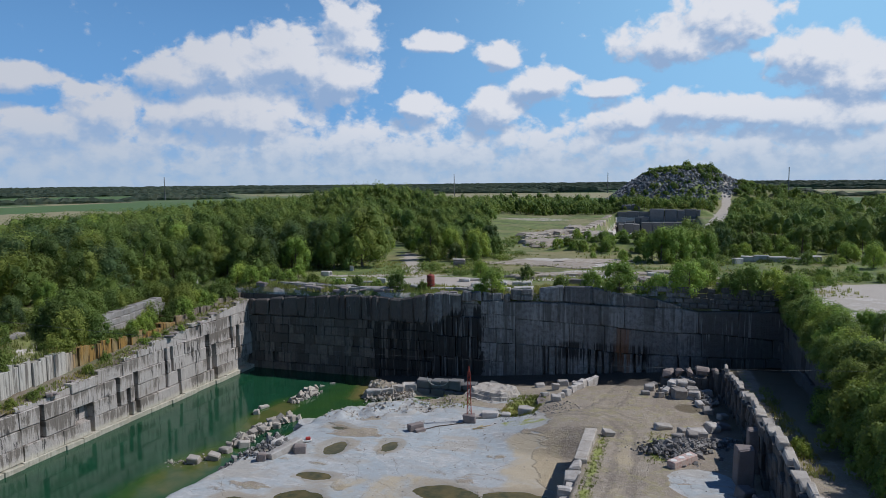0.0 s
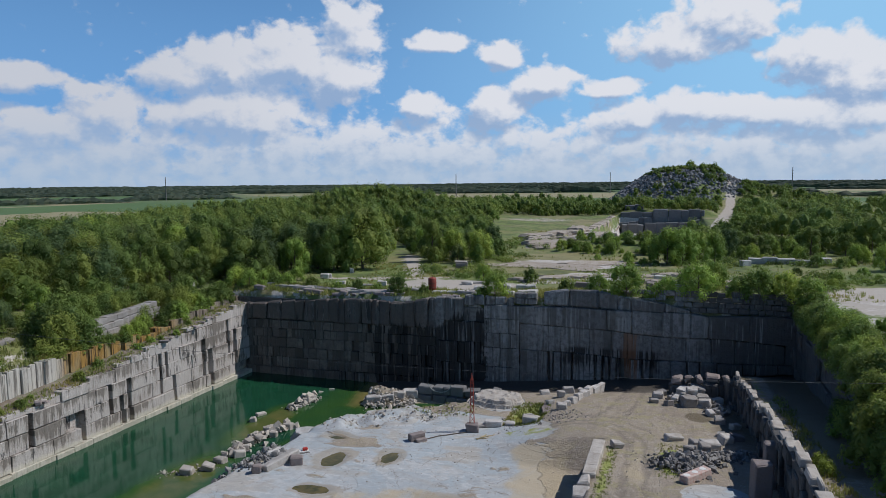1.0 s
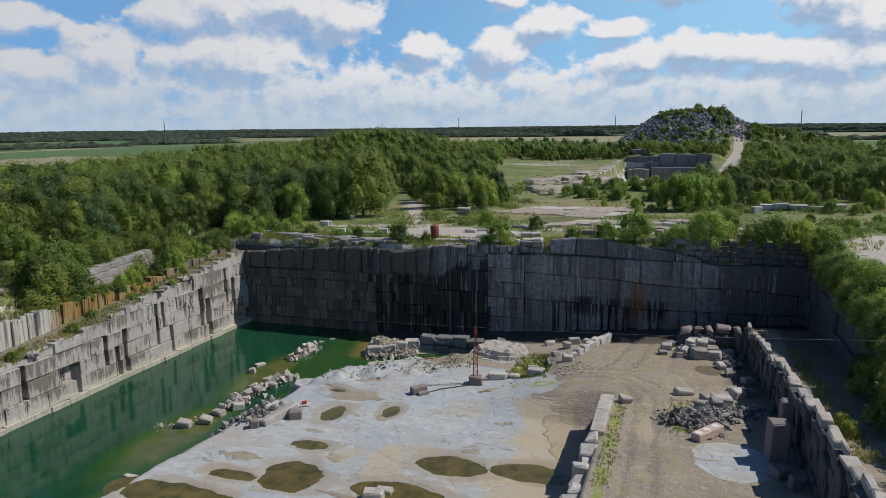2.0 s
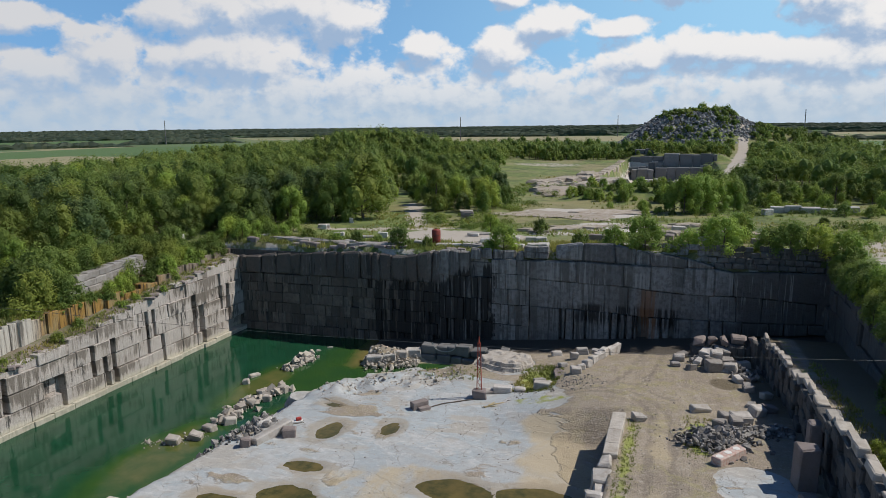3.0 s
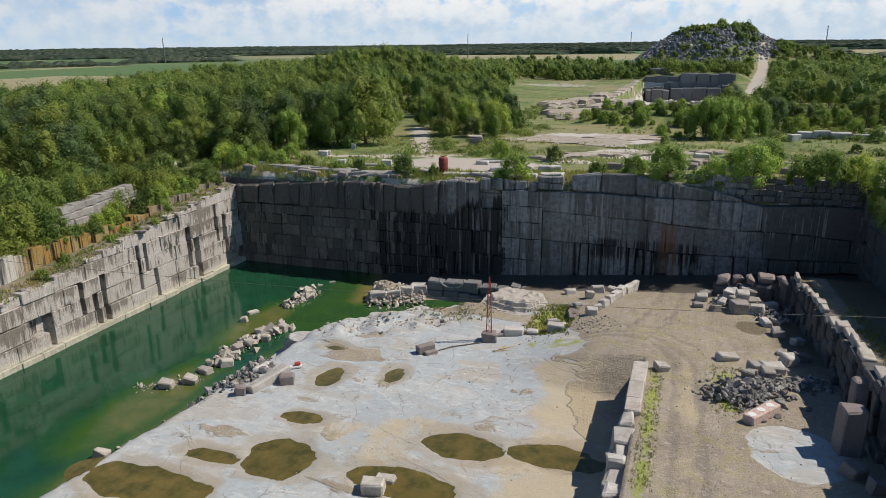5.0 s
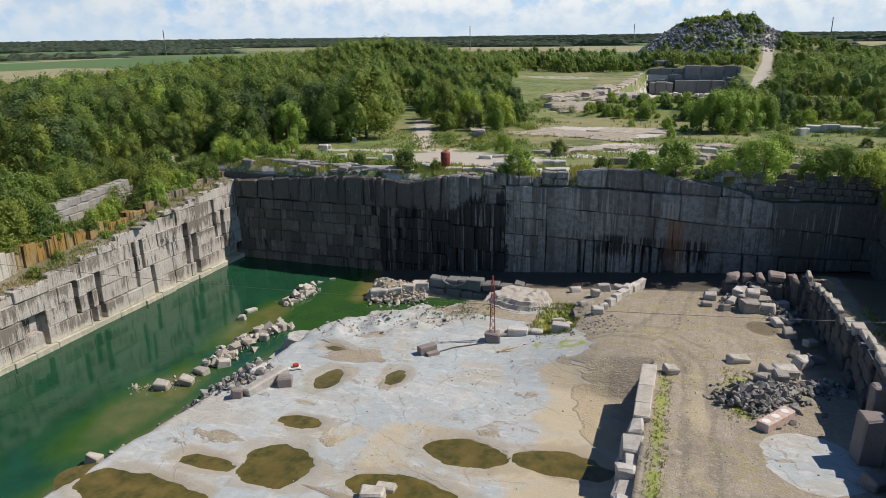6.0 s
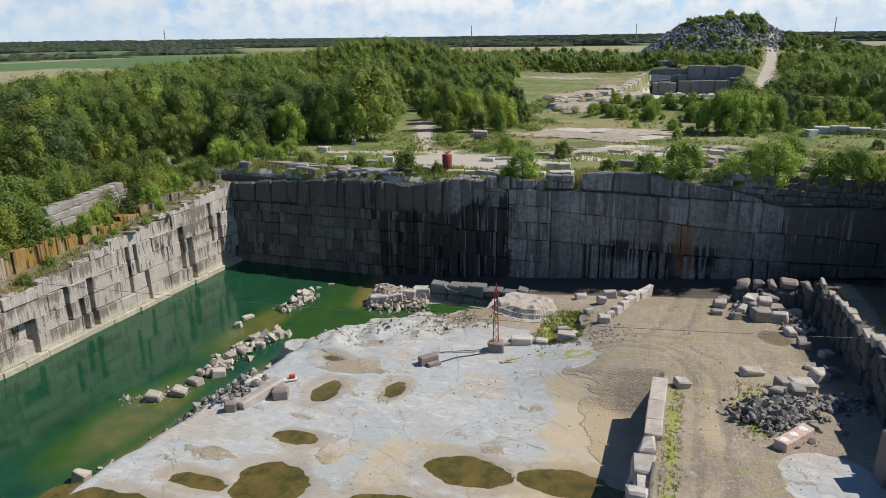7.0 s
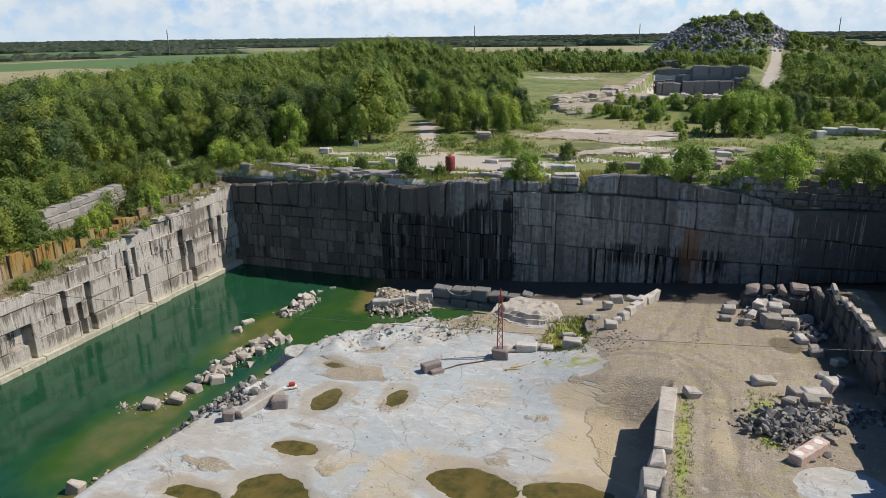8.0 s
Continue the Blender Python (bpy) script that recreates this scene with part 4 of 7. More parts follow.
def backing(name, lo, hi, mat, label):
    ob = new(name, mesh_of(name, *chamfered(lo, hi, np.random.default_rng(1), 0.05, 0.0), mat))
    return tagged(ob, label, "quarry wall", kind="structure")


def seam(xs, zs):
    """The height of a bedding seam along the north face."""
    return lambda x: float(np.interp(x, xs, zs))


FOOT = seam([-85, -62, -43.5, -27, -9.6, -4.4, 3.2, 15.7], [-1.5, -1.5, 0.4, 2.5, 3.9, 4.5, 5.7, 7.2])
SEAM_LOW = seam([-28, -20, -14, -10, -4.7, 4, 16], [8.5, 8.5, 8.4, 8.1, 8.1, 8.3, 8.8])
SEAM_HIGH = seam([-28, -20, -11.4, -7.3, -1.3, 4.4, 10.9, 16], [13.2, 13.0, 12.8, 12.4, 12.2, 12.4, 12.2, 11.9])
LIFT_TOP = seam([-28, -21.6, -18, -11.7, 1.1, 4, 10.3, 16], [16.3, 16.7, 16.3, 16.3, 16.5, 16.0, 16.4, 16.5])


def make_north():
    rng = np.random.default_rng(7)
    y = NORTH
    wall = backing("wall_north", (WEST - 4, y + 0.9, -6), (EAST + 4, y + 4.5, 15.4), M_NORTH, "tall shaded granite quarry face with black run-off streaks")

    def put(x0, x1, low, high, out, edge=0.07, jit=0.05, parent=wall):
        """One block between two seams, which may slope."""
        z0, z1 = low((x0 + x1) / 2), high((x0 + x1) / 2)
        if z1 - z0 < 0.3:
            return
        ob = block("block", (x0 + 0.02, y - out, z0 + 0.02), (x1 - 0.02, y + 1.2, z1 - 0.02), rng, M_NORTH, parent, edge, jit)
        for v in ob.data.vertices:
            t = (v.co.z - z0) / (z1 - z0)
            v.co.z += (1 - t) * (low(v.co.x) - z0) + t * (high(v.co.x) - z1)

    def level(z):
        return lambda x: z

    def run(x0, x1, lo, hi, low, high, depth, edge=0.07, jit=0.05, skip=0.0):
        x = x0
        while x < x1 - 0.2:
            w = rng.uniform(lo, hi)
            if x1 - x - w < 0.6 * lo:
                w = x1 - x
            if rng.random() >= skip:
                lift = rng.uniform(-0.08, 0.08)
                put(x, x + w, low, (lambda q, lift=lift: high(q) + lift), rng.uniform(*depth), edge, jit)
            x += w

    # west: low courses of narrow drilled blocks under a band of upright weathered slabs
    levels = (-1.5, 1.7, 3.8, 5.8, 7.8, 9.6, 11.3)
    for k in range(6):
        dip = lambda x, z: z + 0.012 * (x + 62)
        low, high = (lambda x, z=levels[k]: dip(x, z)), (lambda x, z=levels[k + 1]: dip(x, z))
        run(WEST - 1.0, -62, 1.0, 2.9, low, high, (-0.1 + 0.25 * (k == 0), 0.14 + 0.25 * (k == 0)), 0.06, 0.05, 0.03 * (k > 0))
        run(-62, -43.2, 0.6, 1.7, low, high, (-0.18, 0.2), 0.06, 0.06, 0.1)
    run(WEST - 0.5, -43.2, 1.4, 3.4, level(11.2), seam([-84, -80, -68.6, -59.4, -50.1, -42.3], [14.4, 14.7, 15.5, 16.2, 15.9, 17.3]), (-0.1, 0.45), 0.28, 0.2)
    # under the tank: pale slabs at the top, thin pillars and hollows below
    run(-43.2, -37.6, 1.4, 2.6, level(13.0), level(17.3), (0.0, 0.3), 0.2, 0.15)
    for z0, z1 in ((9.2, 13.0), (5.2, 9.2)):
        run(-43.2, -33.8, 0.5, 1.2, level(z0), level(z1), (-0.3, 0.15), 0.06, 0.07, 0.3)
    run(-43.2, -33.8, 0.6, 1.3, FOOT, level(5.2), (-0.2, 0.2), 0.06, 0.07, 0.12)
    run(-37.6, -28.4, 1.3, 2.6, level(16.1), level(17.8), (-0.4, 0.2), 0.25, 0.2)
    # the streaked column
    for low, high in ((FOOT, level(5.0)), (level(5.0), level(8.5)), (level(8.5), level(11.2)), (level(11.2), level(13.8)), (level(13.8), level(16.2))):
        run(-33.8, -27.3, 0.8, 2.4, low, high, (0.0, 0.12), 0.05, 0.04)
    # east: the lower lift stands in pillars with open drilled slots between them
    for x0, x1 in ((-27.2, -22.2), (-21.8, -21.3), (-21.1, -19.9), (-19.8, -18.0), (-17.7, -14.1), (-13.7, -12.9), (-12.5, -11.6), (-11.3, -10.5), (-10.2, -9.8), (-8.2, -6.2), (-5.9, -4.9), (-4.2, -1.6), (-1.6, 1.0), (1.2, 3.0)):
        put(x0, x1, FOOT, SEAM_LOW, rng.uniform(0.0, 0.2), 0.12, 0.08)
    run(3.1, EAST + 1.4, 1.8, 4.5, FOOT, SEAM_LOW, (-0.1, 0.2), 0.12, 0.08)
    for x0, x1 in ((-27.2, -23.0), (-23.0, -20.0), (-20.0, -17.4), (-17.4, -14.9), (-14.9, -11.3), (-11.3, -8.6), (-8.6, -4.6)):
        put(x0, x1, SEAM_LOW, SEAM_HIGH, rng.uniform(-0.12, 0.12), 0.08, 0.06)
    run(-4.6, EAST + 1.4, 2.5, 5.5, SEAM_LOW, SEAM_HIGH, (-0.15, 0.15), 0.1, 0.08)
    for x0, x1 in ((-27.4, -19.6), (-19.6, -12.0), (-12.0, -7.9), (-7.9, -3.0), (-3.0, 1.5), (1.5, 4.2), (4.2, 10.5), (10.5, EAST + 1.4)):
        put(x0, x1, SEAM_HIGH, LIFT_TOP, rng.uniform(0.1, 0.3), 0.14, 0.07)
    # rough rock left standing above the lifts
    knoll = seam([-23, -20, -13.6, -11, -8], [19.1, 19.5, 19.6, 19.0, 18.3])
    for x0, x1 in ((-22.9, -18.6), (-18.6, -13.6), (-13.6, -10.4), (-10.4, -8.1)):
        put(x0, x1, LIFT_TOP, knoll, rng.uniform(-0.5, -0.1), 0.25, 0.18)
    tongue = seam([-8, -4.7, 1.2], [18.6, 18.4, 16.9])
    put(-8.0, -2.6, LIFT_TOP, tongue, 0.2, 0.15, 0.1)
    put(-2.6, 1.3, LIFT_TOP, tongue, 0.15, 0.12, 0.06)
    for z0, z1 in ((16.6, 17.7), (17.7, 18.7)):
        run(-28.3, -24.2, 1.3, 2.3, level(z0), level(z1), (-0.5, -0.1), 0.12, 0.08)
    # squared waste blocks stacked dry on the east part of the rim
    stack = tagged(new("stacked_block_wall"), "dark dry-stacked wall of squared waste blocks on the quarry rim", "block wall", kind="structure")
    bed = seam([-9, -6.3, -1.7, 2, 18], [19.0, 18.9, 17.9, 16.5, 16.8])
    for k in range(4):
        x = -7.4 + rng.uniform(0, 0.6) - 0.3 * k
        while x < EAST + 1:
            w = rng.uniform(0.9, 1.7)
            z0 = 16.5 + 0.88 * k
            if z0 > bed(x) - 0.4 and rng.random() < 0.95:
                put(x, x + w, level(z0), level(z0 + 0.86 + rng.uniform(-0.06, 0.08)), rng.uniform(-0.9, -0.35) - 0.12 * k, 0.1, 0.07, stack)
            x += w


# upright drilled slots in the west wall: place, width, first and last course
SLOTS = ((72.0, 0.5, 2, 3), (80.5, 0.6, 1, 2), (86.2, 0.45, 2, 3), (88.3, 0.5, 1, 2), (90.0, 0.6, 1, 3), (97.5, 0.4, 2, 4), (99.0, 0.5, 3, 4), (100.6, 0.5, 1, 2), (108.6, 0.7, 2, 4), (110.4, 0.8, 1, 3), (116.5, 0.5, 3, 5), (118.4, 0.6, 1, 4))


def make_west():
    rng = np.random.default_rng(11)
    x = WEST
    wall = backing("wall_west", (x - 4.0, SOUTH - 1, -6), (x - 1.5, NORTH + 1, 6.4), M_WEST, "sunlit pale granite quarry wall in stepped courses above the water")
    courses = ((-2.0, 0.7), (0.7, 2.9), (2.9, 5.3), (5.3, 7.6), (7.6, 9.8), (9.8, 12.0), (12.0, 14.4))
    for k, (z0, z1) in enumerate(courses):
        y = SOUTH - 1 + rng.uniform(0, 2)
        while y < NORTH + 0.5:
            w = rng.uniform(2.6, 7.5) if k else rng.uniform(3, 7)
            top = float(west_top(y + w / 2))
            h = min(z1, top)
            gaps = [s for s in SLOTS if s[2] <= k <= s[3] and y < s[0] < y + w]
            if gaps:
                w = max(0.4, gaps[0][0] - y)
            if h - z0 > 0.5 and (rng.random() > 0.06 or k == 0 or k > 2):
                tilt = rng.uniform(-0.12, 0.12)
                block("block", (x - 1.8, y + 0.03, z0 + 0.045 + tilt * 0.3), (x + rng.uniform(-0.2, 0.14) - 0.1 * k + (0.45 if k == 0 else 0), y + w - 0.025, h + tilt * 0.5), rng, M_WEST, wall, 0.06, 0.05)
            y += w + (1.5 * gaps[0][1] if gaps else 0.0)
    # ledge behind the edge
    xs = np.arange(LEDGE - 1.0, x - 0.2, 0.7)
    ys = np.arange(SOUTH - 1, NORTH + 2.0, 1.0)
    X, Y = np.meshgrid(xs, ys)
    Z = west_top(Y) - 0.15 + 0.3 * fbm(X, Y, 0.4, 4, 41) + 0.12 * (x - X)
    me = grid_mesh("ledge", xs, ys, Z, M_LEDGE)
    tagged(new("ledge", me), "dusty rock ledge with tufts above the west wall", "ledge", kind="structure")


def make_upper_west():
    m, n, pos = material("rust_stained_face")
    runs = n.noise(n.scaled(pos, (2.4, 2.4, 0.12)), 1.0, 5.0, 0.7)
    tone = n.mix(n.ramp(runs, 0.4, 0.56), (0.04, 0.024, 0.013), (0.33, 0.19, 0.045))
    tone = n.mix(n.ramp(n.noise(n.scaled(pos, (0.6, 0.6, 0.15)), 1.0, 4.0), 0.5, 0.65), tone, (0.3, 0.22, 0.1))
    pale = n.ramp(n.add("ShaderNodeSeparateXYZ", {"Vector": pos}).outputs[1], 84, 80)
    tone = n.mix(pale, tone, n.mix(n.ramp(runs, 0.36, 0.55), (0.16, 0.14, 0.12), (0.52, 0.48, 0.42)))
    grey = n.ramp(n.add("ShaderNodeSeparateXYZ", {"Vector": pos}).outputs[1], 102, 108)
    tone = n.mix(grey, tone, n.mix(n.ramp(runs, 0.36, 0.6), (0.1, 0.075, 0.05), (0.27, 0.22, 0.17)))
    finish(n, tone, 0.85, runs, 0.8, 0.25)
    rng = np.random.default_rng(5)
    wall = backing("wall_upper_west", (LEDGE - 3, SOUTH - 1, 5), (LEDGE - 0.9, NORTH + 2.5, 12.4), m, "rust and ochre stained rock face above the ledge")
    y = SOUTH
    while y < NORTH + 1:
        w = rng.uniform(0.7, 2.2)
        foot = float(west_top(y))
        top = max(12.9, foot + 1.5) + rng.uniform(-0.5, 0.25)
        out = LEDGE + rng.uniform(-0.3, 0.3) + 1.4 * float(smooth(y, 86, 95))
        block("block", (LEDGE - 2.5, y, 5), (out, y + w - 0.01, top), rng, m, wall, 0.04, 0.05)
        y += w
    stack = tagged(new("stacked_block_wall"), "dry-stacked wall of squared grey granite waste blocks", "block wall", kind="structure")
    for k in range(3):
        y = 90.2 + k * 1.1
        while y < 108.2 - 0.7 * k:
            w = rng.uniform(1.2, 2.6)
            z0 = 12.9 + 1.05 * k + 0.25 + 0.035 * (y - 92)
            out = -90.8 - 0.11 * (y - 91) - 0.2 * k
            block("block", (out - 1.7, y, z0), (out + rng.uniform(-0.15, 0.15), y + w - 0.05, z0 + 1.03), rng, M_BLOCK_MID, stack, 0.09, 0.06)
            y += w
    second = tagged(new("stacked_block_wall"), "half overgrown wall of squared pale granite blocks", "block wall", kind="structure")
    for k in range(2):
        y = 64.0 + k * 1.6
        while y < 79.5 - 1.5 * k:
            w = rng.uniform(1.4, 2.8)
            z0 = 13.6 + 1.1 * k
            block("block", (-96.2 - 0.2 * k, y, z0), (-94.4 - 0.2 * k + rng.uniform(-0.15, 0.15), y + w - 0.05, z0 + 1.08), rng, M_BLOCK_MID, second, 0.09, 0.06)
            y += w


def make_east():
    rng = np.random.default_rng(13)
    x = EAST
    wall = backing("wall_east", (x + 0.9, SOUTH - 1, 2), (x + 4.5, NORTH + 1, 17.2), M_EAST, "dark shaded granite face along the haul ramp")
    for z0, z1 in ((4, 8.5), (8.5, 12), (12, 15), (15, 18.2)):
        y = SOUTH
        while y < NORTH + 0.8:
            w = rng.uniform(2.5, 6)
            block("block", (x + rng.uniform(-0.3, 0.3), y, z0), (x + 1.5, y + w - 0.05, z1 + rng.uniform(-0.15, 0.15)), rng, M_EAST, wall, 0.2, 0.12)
            y += w
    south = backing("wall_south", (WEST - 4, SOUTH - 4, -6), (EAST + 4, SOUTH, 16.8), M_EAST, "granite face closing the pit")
    tagged(south, kind="structure")


def crag(name, at, rx, ry, height, seed, mat, label, group, step=0.55):
    """A ledged rock mass: flat tops, steep broken sides, an uneven outline."""
    n = 46
    u = np.linspace(-1.3, 1.3, n)
    X, Y = np.meshgrid(u * rx, u * ry)
    r = np.hypot(X / rx, Y / ry) + 0.28 * fbm(X, Y, 0.35, 4, seed)
    Z = smooth(r, 1.1, 0.7) * height * (1.0 + 0.45 * fbm(X, Y, 0.3, 4, seed + 3))
    Z = terraced(Z, step) + 0.12 * fbm(X, Y, 1.2, 3, seed + 5)
    Z = np.where(r > 1.12, -1.0, Z)
    X = X + 0.18 * fbm(Y, Z, 1.1, 3, seed + 7)
    Y = Y + 0.18 * fbm(X, Z, 1.1, 3, seed + 9)
    i, j = np.meshgrid(np.arange(n - 1), np.arange(n - 1))
    a = (j * n + i).ravel()
    f = np.stack([a, a + 1, a + n + 1, a + n], 1)
    ob = new(name, mesh_of(name, np.stack([X.ravel(), Y.ravel(), Z.ravel()], 1).tolist(), f.tolist(), mat))
    ob.matrix_world = pose(*at)
    return tagged(ob, label, "rock outcrop", group)


def make_crags():
    pale = "pale ledged granite knoll beside the mast"
    crag("rock_outcrop", (-27.0, 106.8, 4.0), 4.4, 3.6, 1.25, 3, M_BLOCK_PALE, pale, "outcrops by the pond")
    edge = "broken pale granite edge of the slab above the pond"
    for x, y, z, rx, ry, h, seed in ((-51.3, 90.6, 1.2, 2.8, 2.2, 2.2, 11), (-47.6, 94.0, 1.4, 3.0, 2.4, 2.2, 12), (-43.4, 97.4, 1.8, 3.4, 2.4, 2.0, 13), (-38.8, 100.6, 1.8, 3.6, 2.6, 2.4, 14), (-34.4, 103.6, 2.0, 2.8, 2.2, 1.9, 15)):
        crag("rock_outcrop", (x, y, z), rx, ry, 0.72 * h, seed, M_SHELF, edge, "outcrops by the pond", 0.4)
    crag("rock_outcrop", (-18.4, 105.8, 3.2), 1.4, 6.4, 1.7, 23, M_BLOCK_BROWN, "dark broken rock step beside the green hollow", "ledges behind the heap", 0.8)


def make_retaining():
    rng = np.random.default_rng(17)
    # between the lane and the slab: long sawn slabs at the far end, rough boulders nearer
    wall = tagged(new("lane_retaining_wall"), "retaining wall of long pale slabs and rough granite boulders", "retaining wall", kind="structure")
    for y0, y1, top in ((79.6, 84.0, 8.25), (76.2, 79.5, 8.3), (73.6, 76.1, 8.35)):
        block("block", (-9.9, y0, 3.4), (-8.5, y1, top - 1.5), rng, M_BLOCK_BROWN, wall, 0.12, 0.1)
        block("block", (-9.85, y0, top - 1.45), (-8.45, y1 - 0.04, top), rng, M_BLOCK_PALE, wall, 0.08, 0.05)
    y = 73.4
    while y > 40:
        w = rng.uniform(1.3, 2.4)
        for z0, z1 in ((3.3, 5.0), (5.0, 6.6), (6.6, 8.1 + rng.uniform(-0.4, 0.4))):
            block("block", (-10.3 + rng.uniform(-0.3, 0.3), y - w, z0), (-8.7 + rng.uniform(-0.3, 0.2), y - 0.05, z1), rng, M_BLOCK, wall, 0.2, 0.14)
        y -= w
    # between the lane and the ramp
    wall = tagged(new("ramp_retaining_wall"), "high retaining wall of stacked granite blocks beside the ramp", "retaining wall", kind="structure")
    y = 113.0
    while y > 40:
        w = rng.uniform(1.3, 2.7)
        top = float(np.interp(y, [45, 64, 71, 77, 88, 98, 105, 113], [16.4, 14.8, 14.3, 13.6, 12.2, 11.1, 10.4, 9.8]))
        z, edge = float(lane_height(y)) - 0.6, float(ramp_edge(y)) - 9.1
        while z < top - 0.3:
            z1 = min(z + rng.uniform(1.3, 1.9), top)
            if top - z1 < 0.7:
                z1 = top - 0.5
            # The body blocks take the darker tone that stands for this side's shade.
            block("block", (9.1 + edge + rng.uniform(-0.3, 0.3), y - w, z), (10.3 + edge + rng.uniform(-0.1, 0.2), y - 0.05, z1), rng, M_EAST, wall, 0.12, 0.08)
            z = z1 + 0.02
            if z1 >= top - 0.51:
                break
        if rng.random() < 0.86:
            block("block", (9.25 + edge + rng.uniform(-0.25, 0.35), y - w, z1 + 0.02), (10.15 + edge + rng.uniform(-0.2, 0.2), y - 0.05 - rng.uniform(0, 0.4), top + rng.uniform(-0.1, 0.35)), rng, M_BLOCK_PALE, wall, 0.1, 0.08)
        y -= w


def make_heap_wall():
    """Long grey slabs on edge that close the lane behind the tumbled blocks."""
    rng = np.random.default_rng(19)
    wall = tagged(new("heap_back_wall"), "wall of long grey granite slabs behind the tumbled blocks", "block wall", kind="structure")
    x = -1.6
    while x < 6.9:
        w = rng.uniform(1.4, 3.0)
        y0, top = 113.8 - 0.16 * (x + 1.6) + rng.uniform(-0.3, 0.3), 8.1 + 0.12 * (x + 1.6) + rng.uniform(-0.25, 0.25)
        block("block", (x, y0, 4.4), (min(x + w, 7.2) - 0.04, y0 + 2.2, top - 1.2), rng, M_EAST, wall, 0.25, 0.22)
        block("block", (x + rng.uniform(0, 0.4), y0 + rng.uniform(0.1, 0.5), top - 1.18), (min(x + w, 7.2) - rng.uniform(0.05, 0.4), y0 + 2.1, top), rng, M_BLOCK_BROWN, wall, 0.25, 0.2, rng.uniform(-0.2, 0.2))
        x += w
    block("block", (6.3, 110.4, 4.6), (7.4, 112.5, 9.1), rng, M_EAST, wall, 0.2, 0.2)


make_north()
make_heap_wall()
make_west()
make_upper_west()
make_east()
make_retaining()
make_crags()


# ---- trees and woods ----
def crown_leaves(rng, lobes, count, size):
    """Leaf quads spread through the outer part of several round lobes."""
    pts, ways = [], []
    total = sum(r[3] * r[3] for r in lobes)
    for cx, cy, cz, r, tall in lobes:
        k = max(4, int(count * r * r / total))
        d = rng.normal(size=(k, 3))
        d /= np.linalg.norm(d, axis=1)[:, None]
        ways.append(d)
        rad = r * rng.uniform(0.45, 1.08, k) ** 0.6
        pts.append(np.stack([cx + d[:, 0] * rad, cy + d[:, 1] * rad, cz + d[:, 2] * rad * tall], 1))
    p = np.concatenate(pts)
    n = len(p)
    # leaves face outwards and up, each turned a little its own way
    out = np.concatenate(ways) + rng.normal(size=(n, 3)) * 0.45 + np.array((0, 0, 0.5))
    out /= np.linalg.norm(out, axis=1)[:, None]
    a = np.cross(out, rng.normal(size=(n, 3)))
    a /= np.linalg.norm(a, axis=1)[:, None]
    b = np.cross(out, a)
    s = size * rng.uniform(0.6, 1.3, (n, 1))
    a, b = a * s, b * s * 0.7
    v = np.stack([p - a * 0.9, p + a * 0.6 + b, p + a * 0.5 - b], 1).reshape(-1, 3)
    f = np.arange(n * 3).reshape(-1, 3)
    return v, f


CORE_WAYS = np.array([(x, y, z) for a, b in ((1, 1.618), (1, -1.618), (-1, 1.618), (-1, -1.618)) for x, y, z in ((0, a, b), (a, b, 0), (b, 0, a))]) / 1.902
CORE_FACES = [(i, j, k) for i, j, k in itertools.combinations(range(12), 3) if max(np.linalg.norm(CORE_WAYS[p] - CORE_WAYS[q]) for p, q in ((i, j), (j, k), (i, k))) < 1.1]
CORE_FACES = [f if np.dot(np.cross(CORE_WAYS[f[1]] - CORE_WAYS[f[0]], CORE_WAYS[f[2]] - CORE_WAYS[f[0]]), CORE_WAYS[f[0]]) > 0 else f[::-1] for f in CORE_FACES]


def with_cores(rng, v, f, lobes, share=0.68):
    """Adds the dense inner foliage of each lobe, a ragged clump that shows through the gaps between the leaves."""
    vs, fs, at = [v], [f], len(v)
    for cx, cy, cz, r, tall in lobes:
        d = CORE_WAYS * (r * share * rng.uniform(0.75, 1.15, (12, 1))) * np.array((1, 1, tall))
        vs.append(d + np.array((cx, cy, cz)))
        fs.append(np.array(CORE_FACES) + at)
        at += 12
    return np.concatenate(vs), np.concatenate(fs)


def limb(verts, faces, a, b, ra, rb, sides=6):
    a, b = Vector(a), Vector(b)
    q = (b - a).to_track_quat("Z", "Y")
    start = len(verts)
    for c, r in ((a, ra), (b, rb)):
        for k in range(sides):
            t = k * math.tau / sides
            verts.append(tuple(c + q @ Vector((r * math.cos(t), r * math.sin(t), 0))))
    for k in range(sides):
        faces.append((start + k, start + (k + 1) % sides, start + sides + (k + 1) % sides, start + sides + k))


